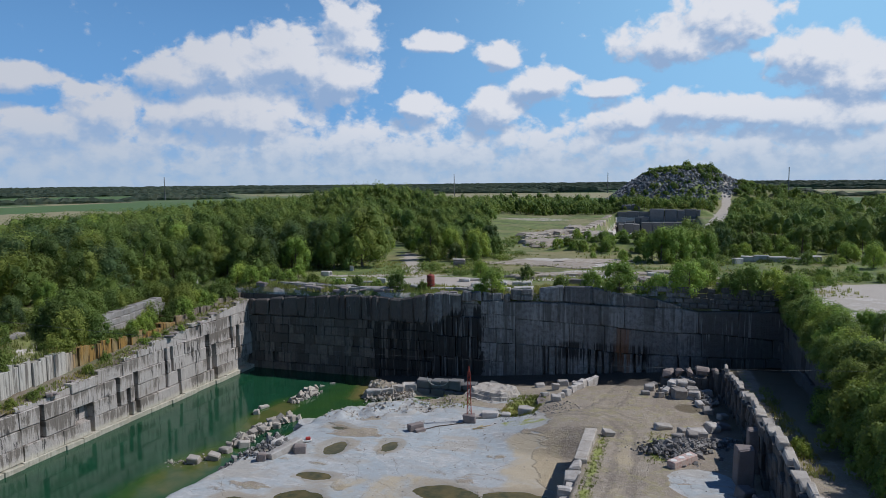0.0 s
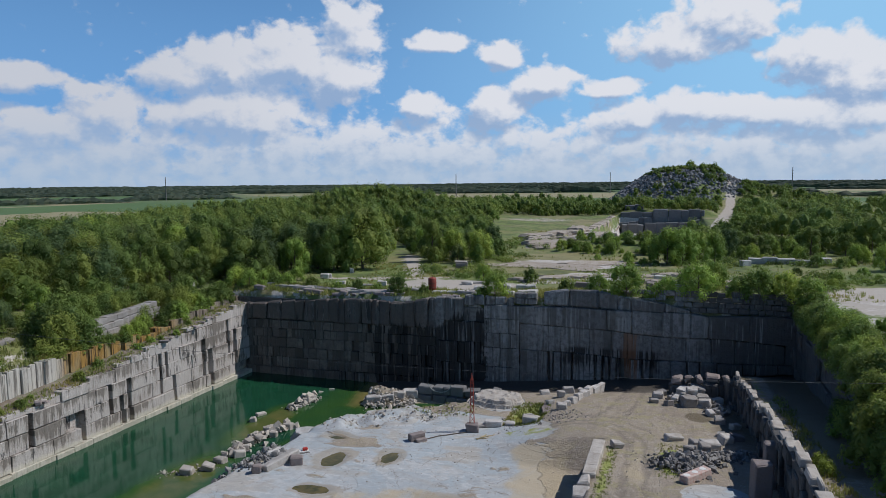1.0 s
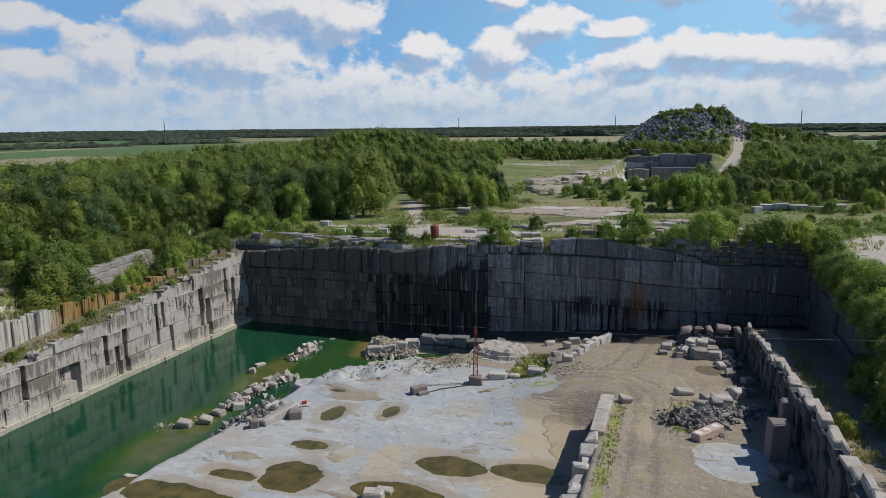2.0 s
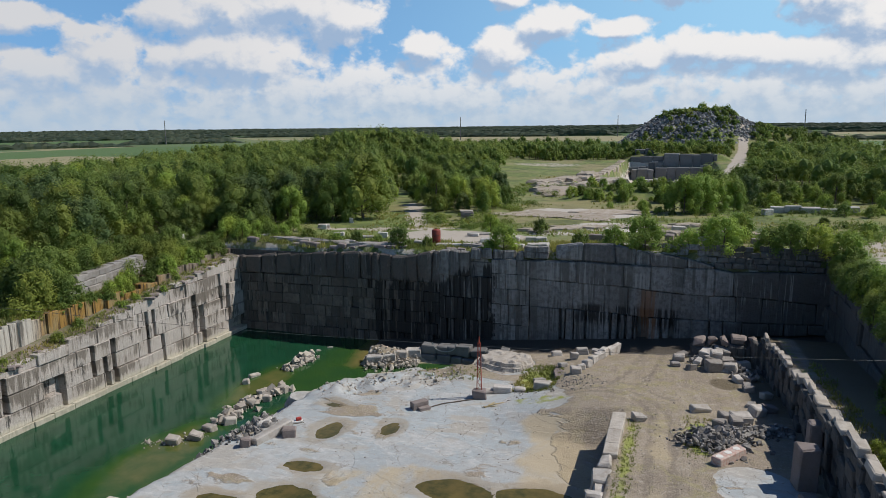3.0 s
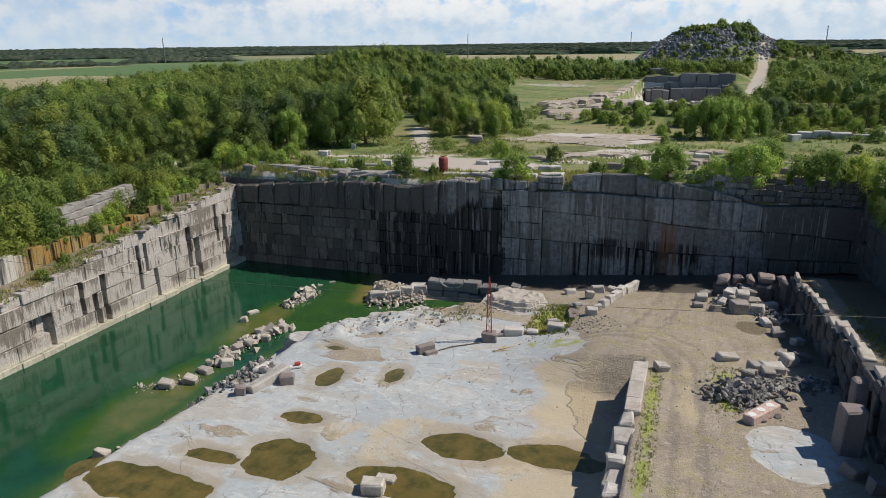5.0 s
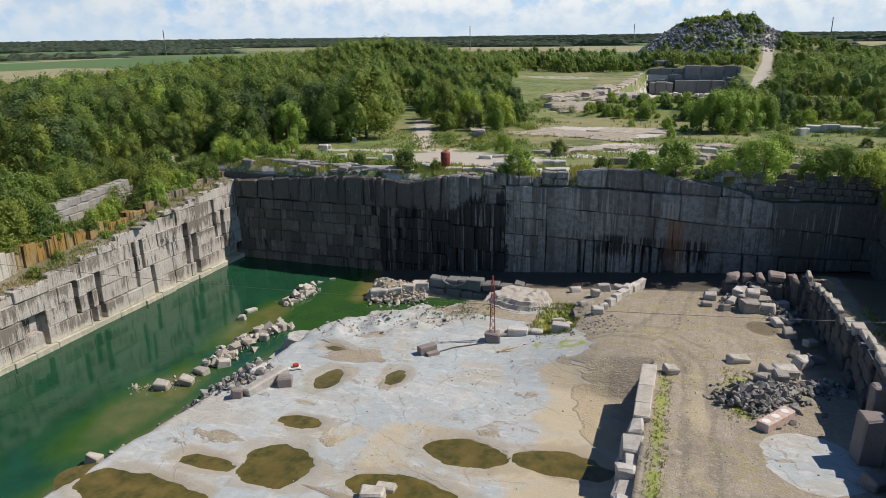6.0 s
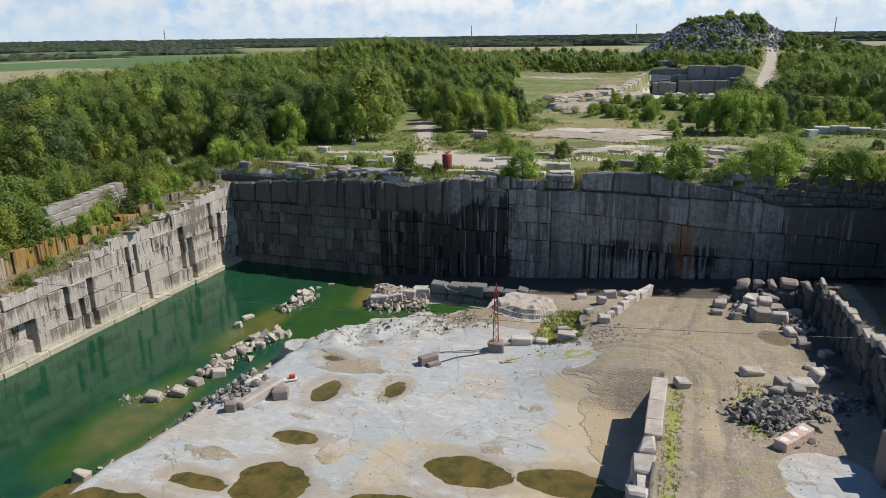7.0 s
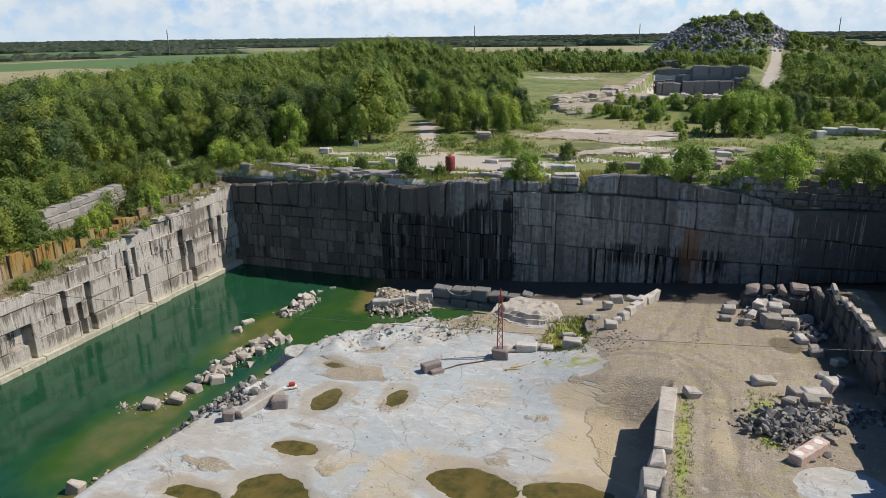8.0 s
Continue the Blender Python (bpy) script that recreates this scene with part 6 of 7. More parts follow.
def make_pond_stones():
    g = "blocks in the pond"
    pale = "pale squared granite block standing in shallow water"
    for x, y, s, t in ((-62.4, 77.6, (2.3, 1.7, 1.6), 12), (-60.7, 79.4, (2.3, 1.8, 1.5), 5), (-60.4, 82.1, (2.6, 1.5, 1.2), -15), (-59.2, 84.2, (2.2, 1.6, 1.3), 40), (-59.6, 86.6, (1.7, 1.3, 1.2), 30), (-58.4, 62.9, (2.0, 1.6, 1.7), 15), (-66.4, 100.6, (2.6, 1.1, 0.9), 65), (-65.4, 97.6, (1.5, 1.3, 1.1), 20), (-60.8, 94.8, (2.2, 1.4, 1.3), 35), (-58.2, 96.2, (2.0, 1.6, 1.5), -20), (-61.2, 90.9, (2.0, 1.5, 1.2), 50), (-58.8, 92.6, (1.6, 1.2, 1.4), 10), (-62.6, 108.6, (2.0, 1.2, 1.0), 30), (-61.6, 110.0, (1.7, 1.1, 0.9), -10), (-62.4, 105.6, (2.1, 1.2, 0.8), 40), (-63.2, 112.0, (1.5, 1.3, 0.9), 15), (-61.6, 117.0, (1.5, 0.9, 0.4), 25), (-62.8, 114.6, (1.4, 0.7, 0.35), 40)):
        loose(x, y, (s[0] * 0.74, s[1] * 0.64, s[2] * 0.62 + 1.0), M_BLOCK_PALE, pale, g, t, -1.0, (BLOCK_RNG.uniform(-14, 14), BLOCK_RNG.uniform(-14, 14)), 0.12, 0.12)
    rubble("pale_rubble", "heap of pale broken stone rising from the pond", [(-60.6, 83.5), (-60.6, 89), (-59.6, 94), (-58.8, 97.5)], 1.9, 300, 0.1, 0.9, M_RUBBLE_PALE, 0.7, 1)
    rubble("pale_rubble", "low islet of pale broken stone in the pond", [(-63, 104), (-62, 108), (-63.4, 112.6)], 1.8, 90, 0.15, 0.95, M_RUBBLE_PALE, 0.5, 2)
    rubble("pale_rubble", "line of small stones just above the water", [(-66, 76), (-62, 77.6), (-60.4, 81)], 1.2, 120, 0.08, 0.3, M_RUBBLE_PALE, 0.15, 3)
    rubble("pale_rubble", "pale rubble bank on the spit", [(-51.5, 110), (-47, 111.5), (-43.5, 113.6)], 2.6, 380, 0.12, 0.5, M_RUBBLE_PALE, 0.9, 4)
    rubble("pale_rubble", "scree of small stones along the shore", [(-57.2, 62), (-55.6, 70), (-54.0, 81)], 1.8, 260, 0.06, 0.3, M_RUBBLE_PALE, 0.12, 5)
    g = "blocks on the spit"
    for x, y, s, t in ((-50.2, 111.2, (2.6, 1.3, 0.9), 15), (-48.4, 112.4, (2.5, 1.4, 1.0), 20), (-46.6, 113.8, (2.2, 1.3, 1.2), 10), (-45.0, 115.2, (2.6, 1.5, 1.3), 15)):
        loose(x, y, s, M_BLOCK, "flat grey granite block on the rubble spit", g, t, 0.7, (3, -3))


def make_channel_wall():
    rng = BLOCK_RNG
    wall = tagged(new("channel_block_wall"), "low wall of dark granite blocks along the water channel", "block wall", kind="structure")
    for k, (z0, z1) in enumerate(((-0.6, 1.25), (1.27, 2.7))):
        x = -46.0 + 2.2 * k
        while x < -27.5:
            w = rng.uniform(1.4, 2.8)
            y = 115.0 + 0.03 * (x + 40) ** 1.0 + 0.4 * k
            block("block", (x, y, z0), (x + w - 0.08, y + 2.0, z1 + rng.uniform(-0.25, 0.25)), rng, M_BLOCK_DARK, wall, 0.15, 0.12)
            x += w


def make_slab_things():
    g = "blocks on the slab"
    # stepped block like a bench
    root = thing("stepped_block", (-33.3, 87.6, ground_at(-33.3, 87.6) - 0.05), "brown granite block with a cut step on the slab", "granite block", g, "", 48)
    root.scale = (0.7, 0.75, 0.75)
    piece("body", mesh_of("body", *chamfered((-1.5, -0.2, 0), (1.5, 1.1, 1.35), BLOCK_RNG, 0.07, 0.05), M_BLOCK_BROWN), root)
    piece("step", mesh_of("step", *chamfered((-0.7, -1.1, 0), (1.5, -0.22, 0.6), BLOCK_RNG, 0.07, 0.05), M_BLOCK_BROWN), root)
    loose(-46.8, 75.4, (5.4, 1.2, 1.0), M_BLOCK, "long pale sawn granite slab beside dark rubble", g, 73, None, (0, -6))
    loose(-48.2, 72.3, (1.1, 1.0, 1.1), M_BLOCK_BROWN, "dark broken block at the end of a slab", g, 35)
    loose(-44.8, 76.0, (1.5, 1.2, 1.1), M_BLOCK_BROWN, "brown granite block on the pale slab", g, 25)
    loose(-49.4, 77.6, (1.9, 1.1, 0.8), M_BLOCK, "grey block lying in the rubble", g, 40, None, (8, 6))
    loose(-28.2, 61.9, (1.9, 1.5, 1.2), M_BLOCK_PALE, "white granite block in a puddle", g, 15)
    loose(-27.9, 63.6, (1.7, 1.0, 0.7), M_BLOCK_PALE, "white granite block in a puddle", g, 8)
    for x, y, s, t in ((-24.9, 95.9, (2.5, 1.3, 1.0), 12), (-22.7, 96.4, (1.4, 1.1, 0.7), 5), (-20.1, 97.6, (2.0, 1.3, 1.2), 10), (-26.6, 95.4, (1.5, 1.2, 0.6), 20), (-32.4, 108.6, (1.6, 0.9, 0.5), 15), (-21.2, 101.4, (1.6, 0.9, 0.7), 30), (-19.4, 99.6, (1.0, 0.8, 0.6), 50)):
        loose(x, y, s, M_BLOCK, "grey granite block at the edge of the dirt lane", "blocks by the lane", t)
    rubble("dark_rubble", "heap of dark broken rock on the slab edge", [(-54.5, 69), (-51.8, 73.5), (-50, 77.5), (-49.6, 79.5)], 2.4, 480, 0.12, 0.55, M_RUBBLE_DARK, 0.75, 6)
    rubble("pale_rubble", "loose broken stone at the slab's north edge", [(-49, 90), (-43, 95), (-37, 99), (-32, 102)], 4.0, 420, 0.05, 0.3, M_RUBBLE_PALE, 0.1, 7)
    rubble("gravel", "gravel and small stones strewn over the lane", [(-5, 66), (-4, 80), (-4, 95), (-6, 110)], 9.0, 900, 0.03, 0.11, M_RUBBLE_PALE, 0.0, 12)
    rubble("gravel", "gravel and small stones strewn over the slab", [(-20, 64), (-30, 72), (-36, 84), (-30, 96)], 16.0, 500, 0.03, 0.12, M_RUBBLE_PALE, 0.0, 13)
    rubble("gravel", "gravel and stones along the foot of the ridge", [(-24, 96), (-18, 97), (-14, 101)], 4.0, 500, 0.03, 0.2, M_RUBBLE_DARK, 0.0, 14)
    # small red and white pump sledge
    red, white = make_plain("red_paint", (0.5, 0.045, 0.03), 0.5, 6.0, 0.35), make_plain("white_paint", (0.7, 0.68, 0.64), 0.5, 6.0, 0.2)
    root = thing("pump_sledge", (-45.9, 79.4, ground_at(-45.9, 79.4)), "small red and white pump sledge on the slab", "pump", "", "", 35)
    root.scale = (0.75, 0.75, 0.75)
    piece("hull", mesh_of("hull", *chamfered((-1.0, -0.42, 0.05), (1.0, 0.42, 0.4), BLOCK_RNG, 0.14, 0.02), white), root)
    piece("motor", mesh_of("motor", *chamfered((-0.1, -0.3, 0.4), (0.75, 0.3, 0.85), BLOCK_RNG, 0.1, 0.02), red), root, "red motor cover")
    for s in (-1, 1):
        piece("runner", mesh_of("runner", *chamfered((-1.1, s * 0.38 - 0.05, 0), (1.1, s * 0.38 + 0.05, 0.08), BLOCK_RNG, 0.02, 0), M_BARK), root)


def make_mast():
    red = make_plain("mast_red", (0.42, 0.07, 0.04), 0.6, 5.0, 0.4)
    base = ground_at(-27.4, 93.4)
    loose(-27.4, 93.4, (1.7, 1.5, 1.25), M_BLOCK_BROWN, "brown granite block carrying the red mast", "blocks by the lane", 15)
    root = thing("lattice_mast", (-27.4, 93.4, base + 1.15), "slender red steel lattice mast on a granite block", "mast", "", "", 15)
    corners = [(-0.3, -0.3), (0.3, -0.3), (0.3, 0.3), (-0.3, 0.3)]
    for x, y in corners:
        v, f = [], []
        limb(v, f, (x, y, 0), (x * 0.5, y * 0.5, 6.2), 0.06, 0.045, 5)
        piece("leg", mesh_of("leg", v, f, red), root)
    for k in range(7):
        v, f = [], []
        for i in range(4):
            a, b = corners[i], corners[(i + 1) % 4]
            s0, s1 = 1 - 0.5 * k / 7, 1 - 0.5 * (k + 1) / 7
            limb(v, f, (a[0] * s0, a[1] * s0, 6.2 * k / 7), (b[0] * s1, b[1] * s1, 6.2 * (k + 1) / 7), 0.03, 0.03, 4)
        piece("brace", mesh_of("brace", v, f, red), root)
    v, f = [], []
    limb(v, f, (0, 0, 6.1), (0, 0, 7.0), 0.12, 0.05, 6)
    piece("tip", mesh_of("tip", v, f, red), root)


def make_lane_things():
    g = "blocks along the ridge"
    for x, y, s, t in ((-16.3, 102.3, (1.9, 1.3, 1.2), 15), (-15.9, 104.0, (1.7, 1.1, 1.1), 40), (-15.2, 105.6, (1.8, 1.3, 1.3), 60), (-14.6, 107.4, (2.0, 1.2, 1.3), 65), (-14.1, 109.2, (2.2, 1.2, 1.4), 62), (-13.5, 111.2, (2.0, 1.3, 1.5), 70), (-12.8, 113.2, (2.3, 1.2, 1.7), 66), (-12.2, 115.4, (2.2, 0.8, 2.0), 66), (-17.6, 109.5, (1.4, 1.1, 1.4), 20), (-16.8, 112.6, (2.2, 1.4, 1.5), 10), (-20.6, 111.8, (1.9, 1.3, 1.0), 25), (-14.9, 115.0, (2.4, 0.9, 0.9), -30), (-18.6, 105.8, (1.5, 1.1, 0.9), 35)):
        loose(x, y, tuple(0.8 * q for q in s), M_BLOCK, "grey granite block in a row along the lane's ridge", g, t, None, (BLOCK_RNG.uniform(-7, 7), BLOCK_RNG.uniform(-7, 7)))
    g = "blocks of the heap"
    for x, y, s, t, z in ((-3.6, 108.1, (1.6, 1.2, 0.9), 10, 0), (-1.6, 107.3, (1.5, 1.3, 1.0), 35, 0), (-3.2, 111.4, (1.9, 1.5, 1.3), 5, 0), (-2.8, 113.6, (1.8, 1.4, 1.2), 30, 0), (1.2, 107.6, (2.6, 2.0, 1.9), 20, 0), (3.4, 108.0, (2.2, 1.6, 1.6), -5, 0), (0.9, 110.4, (2.4, 1.8, 1.7), 45, 0), (3.0, 111.2, (2.2, 1.7, 1.5), 15, 0), (0.4, 112.8, (2.2, 1.8, 2.2), 70, 0), (2.2, 113.4, (2.6, 1.6, 2.4), 0, 0), (5.2, 110.6, (1.9, 1.5, 1.2), 25, 0), (1.5, 109.2, (2.0, 1.4, 1.0), 10, 1.8), (-0.6, 109.8, (1.5, 1.1, 1.0), 60, 0.2), (4.0, 103.6, (1.3, 2.0, 1.0), 15, 0), (4.9, 100.0, (1.4, 2.2, 1.1), 12, 0), (5.6, 104.6, (1.6, 1.3, 0.9), 50, 0), (6.6, 97.6, (1.5, 1.2, 1.0), 30, 0)):
        loose(x, y, tuple(0.8 * q for q in s), M_BLOCK if BLOCK_RNG.random() < 0.4 else M_BLOCK_MID, "grey granite block in a tumbled heap", g, t, ground_at(x, y) - 0.1 + z, (BLOCK_RNG.uniform(-12, 12), BLOCK_RNG.uniform(-12, 12)))
    rubble("grey_rubble", "broken stone between the heaped blocks", [(-1.5, 112), (1, 111), (4, 110), (6, 104)], 3.0, 260, 0.15, 0.6, M_RUBBLE_DARK, 0.7, 8)
    # dark waste heap and its larger stones
    rubble("dark_rubble", "heap of dark angular waste rock beside the lane", [(-1.8, 78.5), (0.4, 81.5), (2.6, 84.0)], 3.4, 620, 0.12, 0.52, M_RUBBLE_DARK, 0.9, 9)
    rubble("dark_rubble", "dark waste rock along the foot of the wall", [(2.6, 84.5), (5.0, 85.5), (7.6, 86.5)], 1.8, 340, 0.12, 0.5, M_RUBBLE_DARK, 0.5, 10)
    g = "blocks by the waste heap"
    for x, y, s, t, tl in ((-1.0, 90.2, (2.6, 1.5, 0.9), 25, (10, 12)), (1.6, 87.6, (1.9, 1.5, 1.3), 30, (0, 5)), (3.2, 88.0, (2.4, 1.8, 1.2), 20, (4, 0)), (1.0, 85.8, (1.5, 1.2, 1.1), 60, (0, 0)), (2.4, 85.6, (1.6, 1.3, 1.6), 15, (5, 8)), (5.0, 91.0, (1.9, 1.4, 1.3), 40, (8, 12)), (6.4, 92.6, (2.0, 1.4, 1.0), 20, (0, 10)), (4.6, 93.6, (1.3, 1.0, 0.7), 70, (0, 0)), (7.1, 73.0, (1.7, 1.7, 4.0), 5, (0, 0)), (6.8, 69.4, (1.8, 1.5, 1.3), 35, (12, 0)), (7.9, 67.4, (1.4, 1.2, 1.2), 15, (0, 10)), (8.3, 77.0, (1.2, 1.3, 4.8), 4, (0, 0)), (-7.3, 84.9, (1.5, 1.5, 1.0), 30, (8, 8))):
        loose(x, y, tuple(0.85 * q for q in s) if s[2] < 3 else s, (M_BLOCK if BLOCK_RNG.random() < 0.35 else M_BLOCK_MID) if x < 6 else M_BLOCK_BROWN, "squared granite block beside the dark waste rock", g, t, None, tl)
    # painted barrier block
    m, n, pos = material("faded_red_paint_on_stone")
    dirt = n.noise(pos, 3.0, 5.0, 0.7)
    finish(n, n.mix(n.ramp(dirt, 0.35, 0.65), (0.45, 0.27, 0.23), (0.52, 0.45, 0.4)), 0.8, dirt, 0.4, 0.05)
    white = make_plain("white_patch_paint", (0.72, 0.7, 0.66), 0.7, 4.0, 0.15)
    root = thing("painted_barrier_block", (1.35, 77.0, ground_at(1.35, 77.0) - 0.05), "long granite barrier block painted red with white patches", "barrier block", "", "", 54)
    root.scale = (0.86, 0.86, 0.86)
    piece("body", mesh_of("body", *chamfered((-2.4, -0.6, 0), (2.4, 0.6, 1.0), BLOCK_RNG, 0.08, 0.03), m), root)
    for k in range(3):
        cx = -1.75 + 1.55 * k
        ring = [(cx + 0.42 * math.cos(a), 0.38 * math.sin(a), 1.035) for a in np.linspace(0, math.tau, 14, endpoint=False)]
        low = [(x, y, 0.98) for x, y, _ in ring]
        f = [tuple(range(14))] + [(14 + i, 14 + (i + 1) % 14, (i + 1) % 14, i) for i in range(14)]
        piece("white_patch", mesh_of("white_patch", ring + low, f, white), root, "round white painted patch")


def make_planks_and_hose():
    wood = make_plain("weathered_plank", (0.45, 0.36, 0.2), 0.8, 6.0, 0.4)
    for x, y, t in ((-25.4, 91.2, 70), (-24.6, 91.6, 40), (-25.0, 90.7, 20)):
        me = mesh_of("plank", *chamfered((-1.1, -0.1, 0), (1.1, 0.1, 0.07), BLOCK_RNG, 0.015, 0.01), wood)
        ob = new("plank", me)
        ob.matrix_world = pose(x, y, ground_at(x, y) + 0.02, 0, 0, t)
        tagged(ob, "short yellowish timber plank lying on the dirt", "plank", "planks near the mast")
    rubber = make_plain("pale_hose", (0.42, 0.42, 0.4), 0.6, 3.0, 0.2)
    v, f, pts = [], [], []
    for k in range(25):
        a = math.pi * (0.95 + 1.1 * k / 24)
        pts.append((-39.6 + 2.0 * math.cos(a), 115.2, 3.0 + 1.3 * math.sin(a) + 0.25))
    for a, b in zip(pts, pts[1:]):
        limb(v, f, a, b, 0.07, 0.07, 6)
    tagged(new("hose", mesh_of("hose", v, f, rubber)), "pale hose hanging in a loop over dark blocks", "hose")
    # drag line of dark cable from the stepped block to the mast
    v, f = [], []
    last = None
    for k in range(19):
        t = k / 18
        x, y = -32.2 + 4.4 * t, 88.4 + 4.4 * t + 0.3 * math.sin(t * 5)
        p = (x, y, ground_at(x, y) + 0.08)
        if last:
            limb(v, f, last, p, 0.07, 0.07, 5)
        last = p
    tagged(new("ground_cable", mesh_of("ground_cable", v, f, M_BARK)), "dark cable lying across the slab", "cable")


make_planks_and_hose()
make_pond_stones()
make_channel_wall()
make_slab_things()
make_mast()
make_lane_things()


# ---- things on the rim ----
def lathe(profile, sides=24):
    verts, faces = [], []
    for r, z in profile:
        for k in range(sides):
            a = k * math.tau / sides
            verts.append((r * math.cos(a), r * math.sin(a), z))
    for i in range(len(profile) - 1):
        for k in range(sides):
            faces.append((i * sides + k, i * sides + (k + 1) % sides, (i + 1) * sides + (k + 1) % sides, (i + 1) * sides + k))
    faces.append(tuple(range((len(profile) - 1) * sides, len(profile) * sides)))
    return verts, faces


def make_rim_things():
    rust = make_plain("rusty_red_paint", (0.3, 0.05, 0.03), 0.6, 2.5, 0.5)
    dark = make_plain("dark_rust", (0.13, 0.04, 0.03), 0.7, 3.0, 0.4)
    at = (-46.4, 131.2, ground_at(-46.4, 131.2) - 0.05)
    root = thing("steel_tank", at, "upright rusty red steel tank on the quarry rim", "tank")
    piece("body", mesh_of("body", *lathe([(0.78, 0), (0.8, 0.06), (0.8, 2.5), (0.76, 2.6), (0.4, 2.72), (0.12, 2.75)]), rust, True), root)
    for z in (0.75, 1.6):
        piece("hoop", mesh_of("hoop", *lathe([(0.8, z), (0.84, z + 0.02), (0.84, z + 0.08), (0.8, z + 0.1)]), dark), root)
    piece("cap", mesh_of("cap", *lathe([(0.14, 2.72), (0.14, 2.9), (0.1, 2.94)], 12), dark), root)
    g = "blocks stacked on the plateau"
    z = ground_at(-50, 162.8)
    for dx, dz, s in ((-0.8, 0, (1.5, 1.6, 1.0)), (0.8, 0, (1.5, 1.6, 1.0)), (0, 1.02, (2.8, 1.7, 0.9)), (-0.2, 1.94, (2.9, 1.3, 0.4))):
        loose(-50 + dx, 162.8, s, M_BLOCK_BROWN if dz < 1.5 else M_BLOCK_PALE, "dark granite block in a small stack on the grass", g, 15, z - 0.05 + dz)
    z = ground_at(-97.5, 121.8)
    for dx, dz, s in ((-1.2, 0, (1.7, 1.4, 1.7)), (1.0, 0, (2.2, 1.5, 1.2)), (1.0, 1.22, (2.0, 1.4, 0.9))):
        loose(-97.5 + dx, 121.8, s, M_BLOCK, "pale granite block stacked at the wood's edge", g, 15, z - 0.05 + dz)
    g = "blocks on the rim"
    flat = "squared granite block on the quarry rim"
    rng = np.random.default_rng(61)
    for x, y, s, t in ((-59.3, 136, (1.9, 1.5, 1.1), 20), (-62.2, 135.4, (2.4, 1.0, 0.5), 10), (-68.9, 136.2, (1.9, 1.2, 0.8), 15), (-76.4, 143.6, (2.6, 1.2, 0.9), 20), (-75.6, 142.2, (1.2, 1.2, 1.1), 20), (-42.1, 140.8, (2.2, 1.2, 0.8), 10), (-40.4, 143.0, (2.6, 1.0, 0.5), 15), (-74.2, 152.4, (0.9, 0.5, 1.3), 20), (15.3, 188.9, (2.4, 1.6, 1.5), 30), (-4.1, 157, (2.6, 1.6, 1.4), 10), (-1.6, 149.5, (2.6, 1.4, 1.1), 15)):
        loose(x, y, s, M_BLOCK, flat, g, t)
    x = -38.0
    while x < 17:
        w = rng.uniform(1.8, 3.4)
        for y, h in ((127.6 + rng.uniform(-0.4, 0.4), 0.9), (134.5 + 0.12 * (x + 38) + rng.uniform(-0.5, 0.5), 1.0)):
            if rng.random() < 0.62:
                loose(x + rng.uniform(-0.3, 0.3), y, (w * rng.uniform(0.75, 1.0), rng.uniform(1.1, 1.6), h * rng.uniform(0.8, 1.2)), M_BLOCK_BROWN if rng.random() < 0.45 else M_BLOCK, "granite block in a long row on the rim", "rows of blocks on the rim", rng.uniform(-10, 14))
        x += w
    x = -82.0
    while x < -38:
        w = rng.uniform(1.2, 3.0)
        for y in (125.4 + rng.uniform(-0.2, 0.4), 129.5 + rng.uniform(-1, 1)):
            if rng.random() < 0.6:
                loose(x, y, (w, rng.uniform(0.8, 1.4), rng.uniform(0.4, 0.9)), M_BLOCK_BROWN if y < 128 else M_BLOCK, "rough brown granite block along the rim", "rough blocks along the rim", rng.uniform(-20, 20), None, (rng.uniform(-6, 6), rng.uniform(-6, 6)))
        x += w
    x = 18.0
    while x < 34:
        w = rng.uniform(2.2, 4.2)
        loose(x, 194 - 0.25 * (x - 18), (w, 1.8, rng.uniform(1.2, 1.9)), M_BLOCK, "long pale block in a row among shrubs", "far row of blocks", rng.uniform(-10, 5))
        x += w + 0.1
    # slabs and loose stones along the west edge
    for k in range(16):
        yy = rng.uniform(66, 122)
        loose(WEST - rng.uniform(0.4, 1.8), yy, (rng.uniform(0.8, 2.2), rng.uniform(0.7, 1.4), rng.uniform(0.2, 0.55)), M_BLOCK_BROWN, "loose granite block on the west ledge", "blocks on the west ledge", rng.uniform(0, 90), float(west_top(yy)) - 0.15)


make_rim_things()


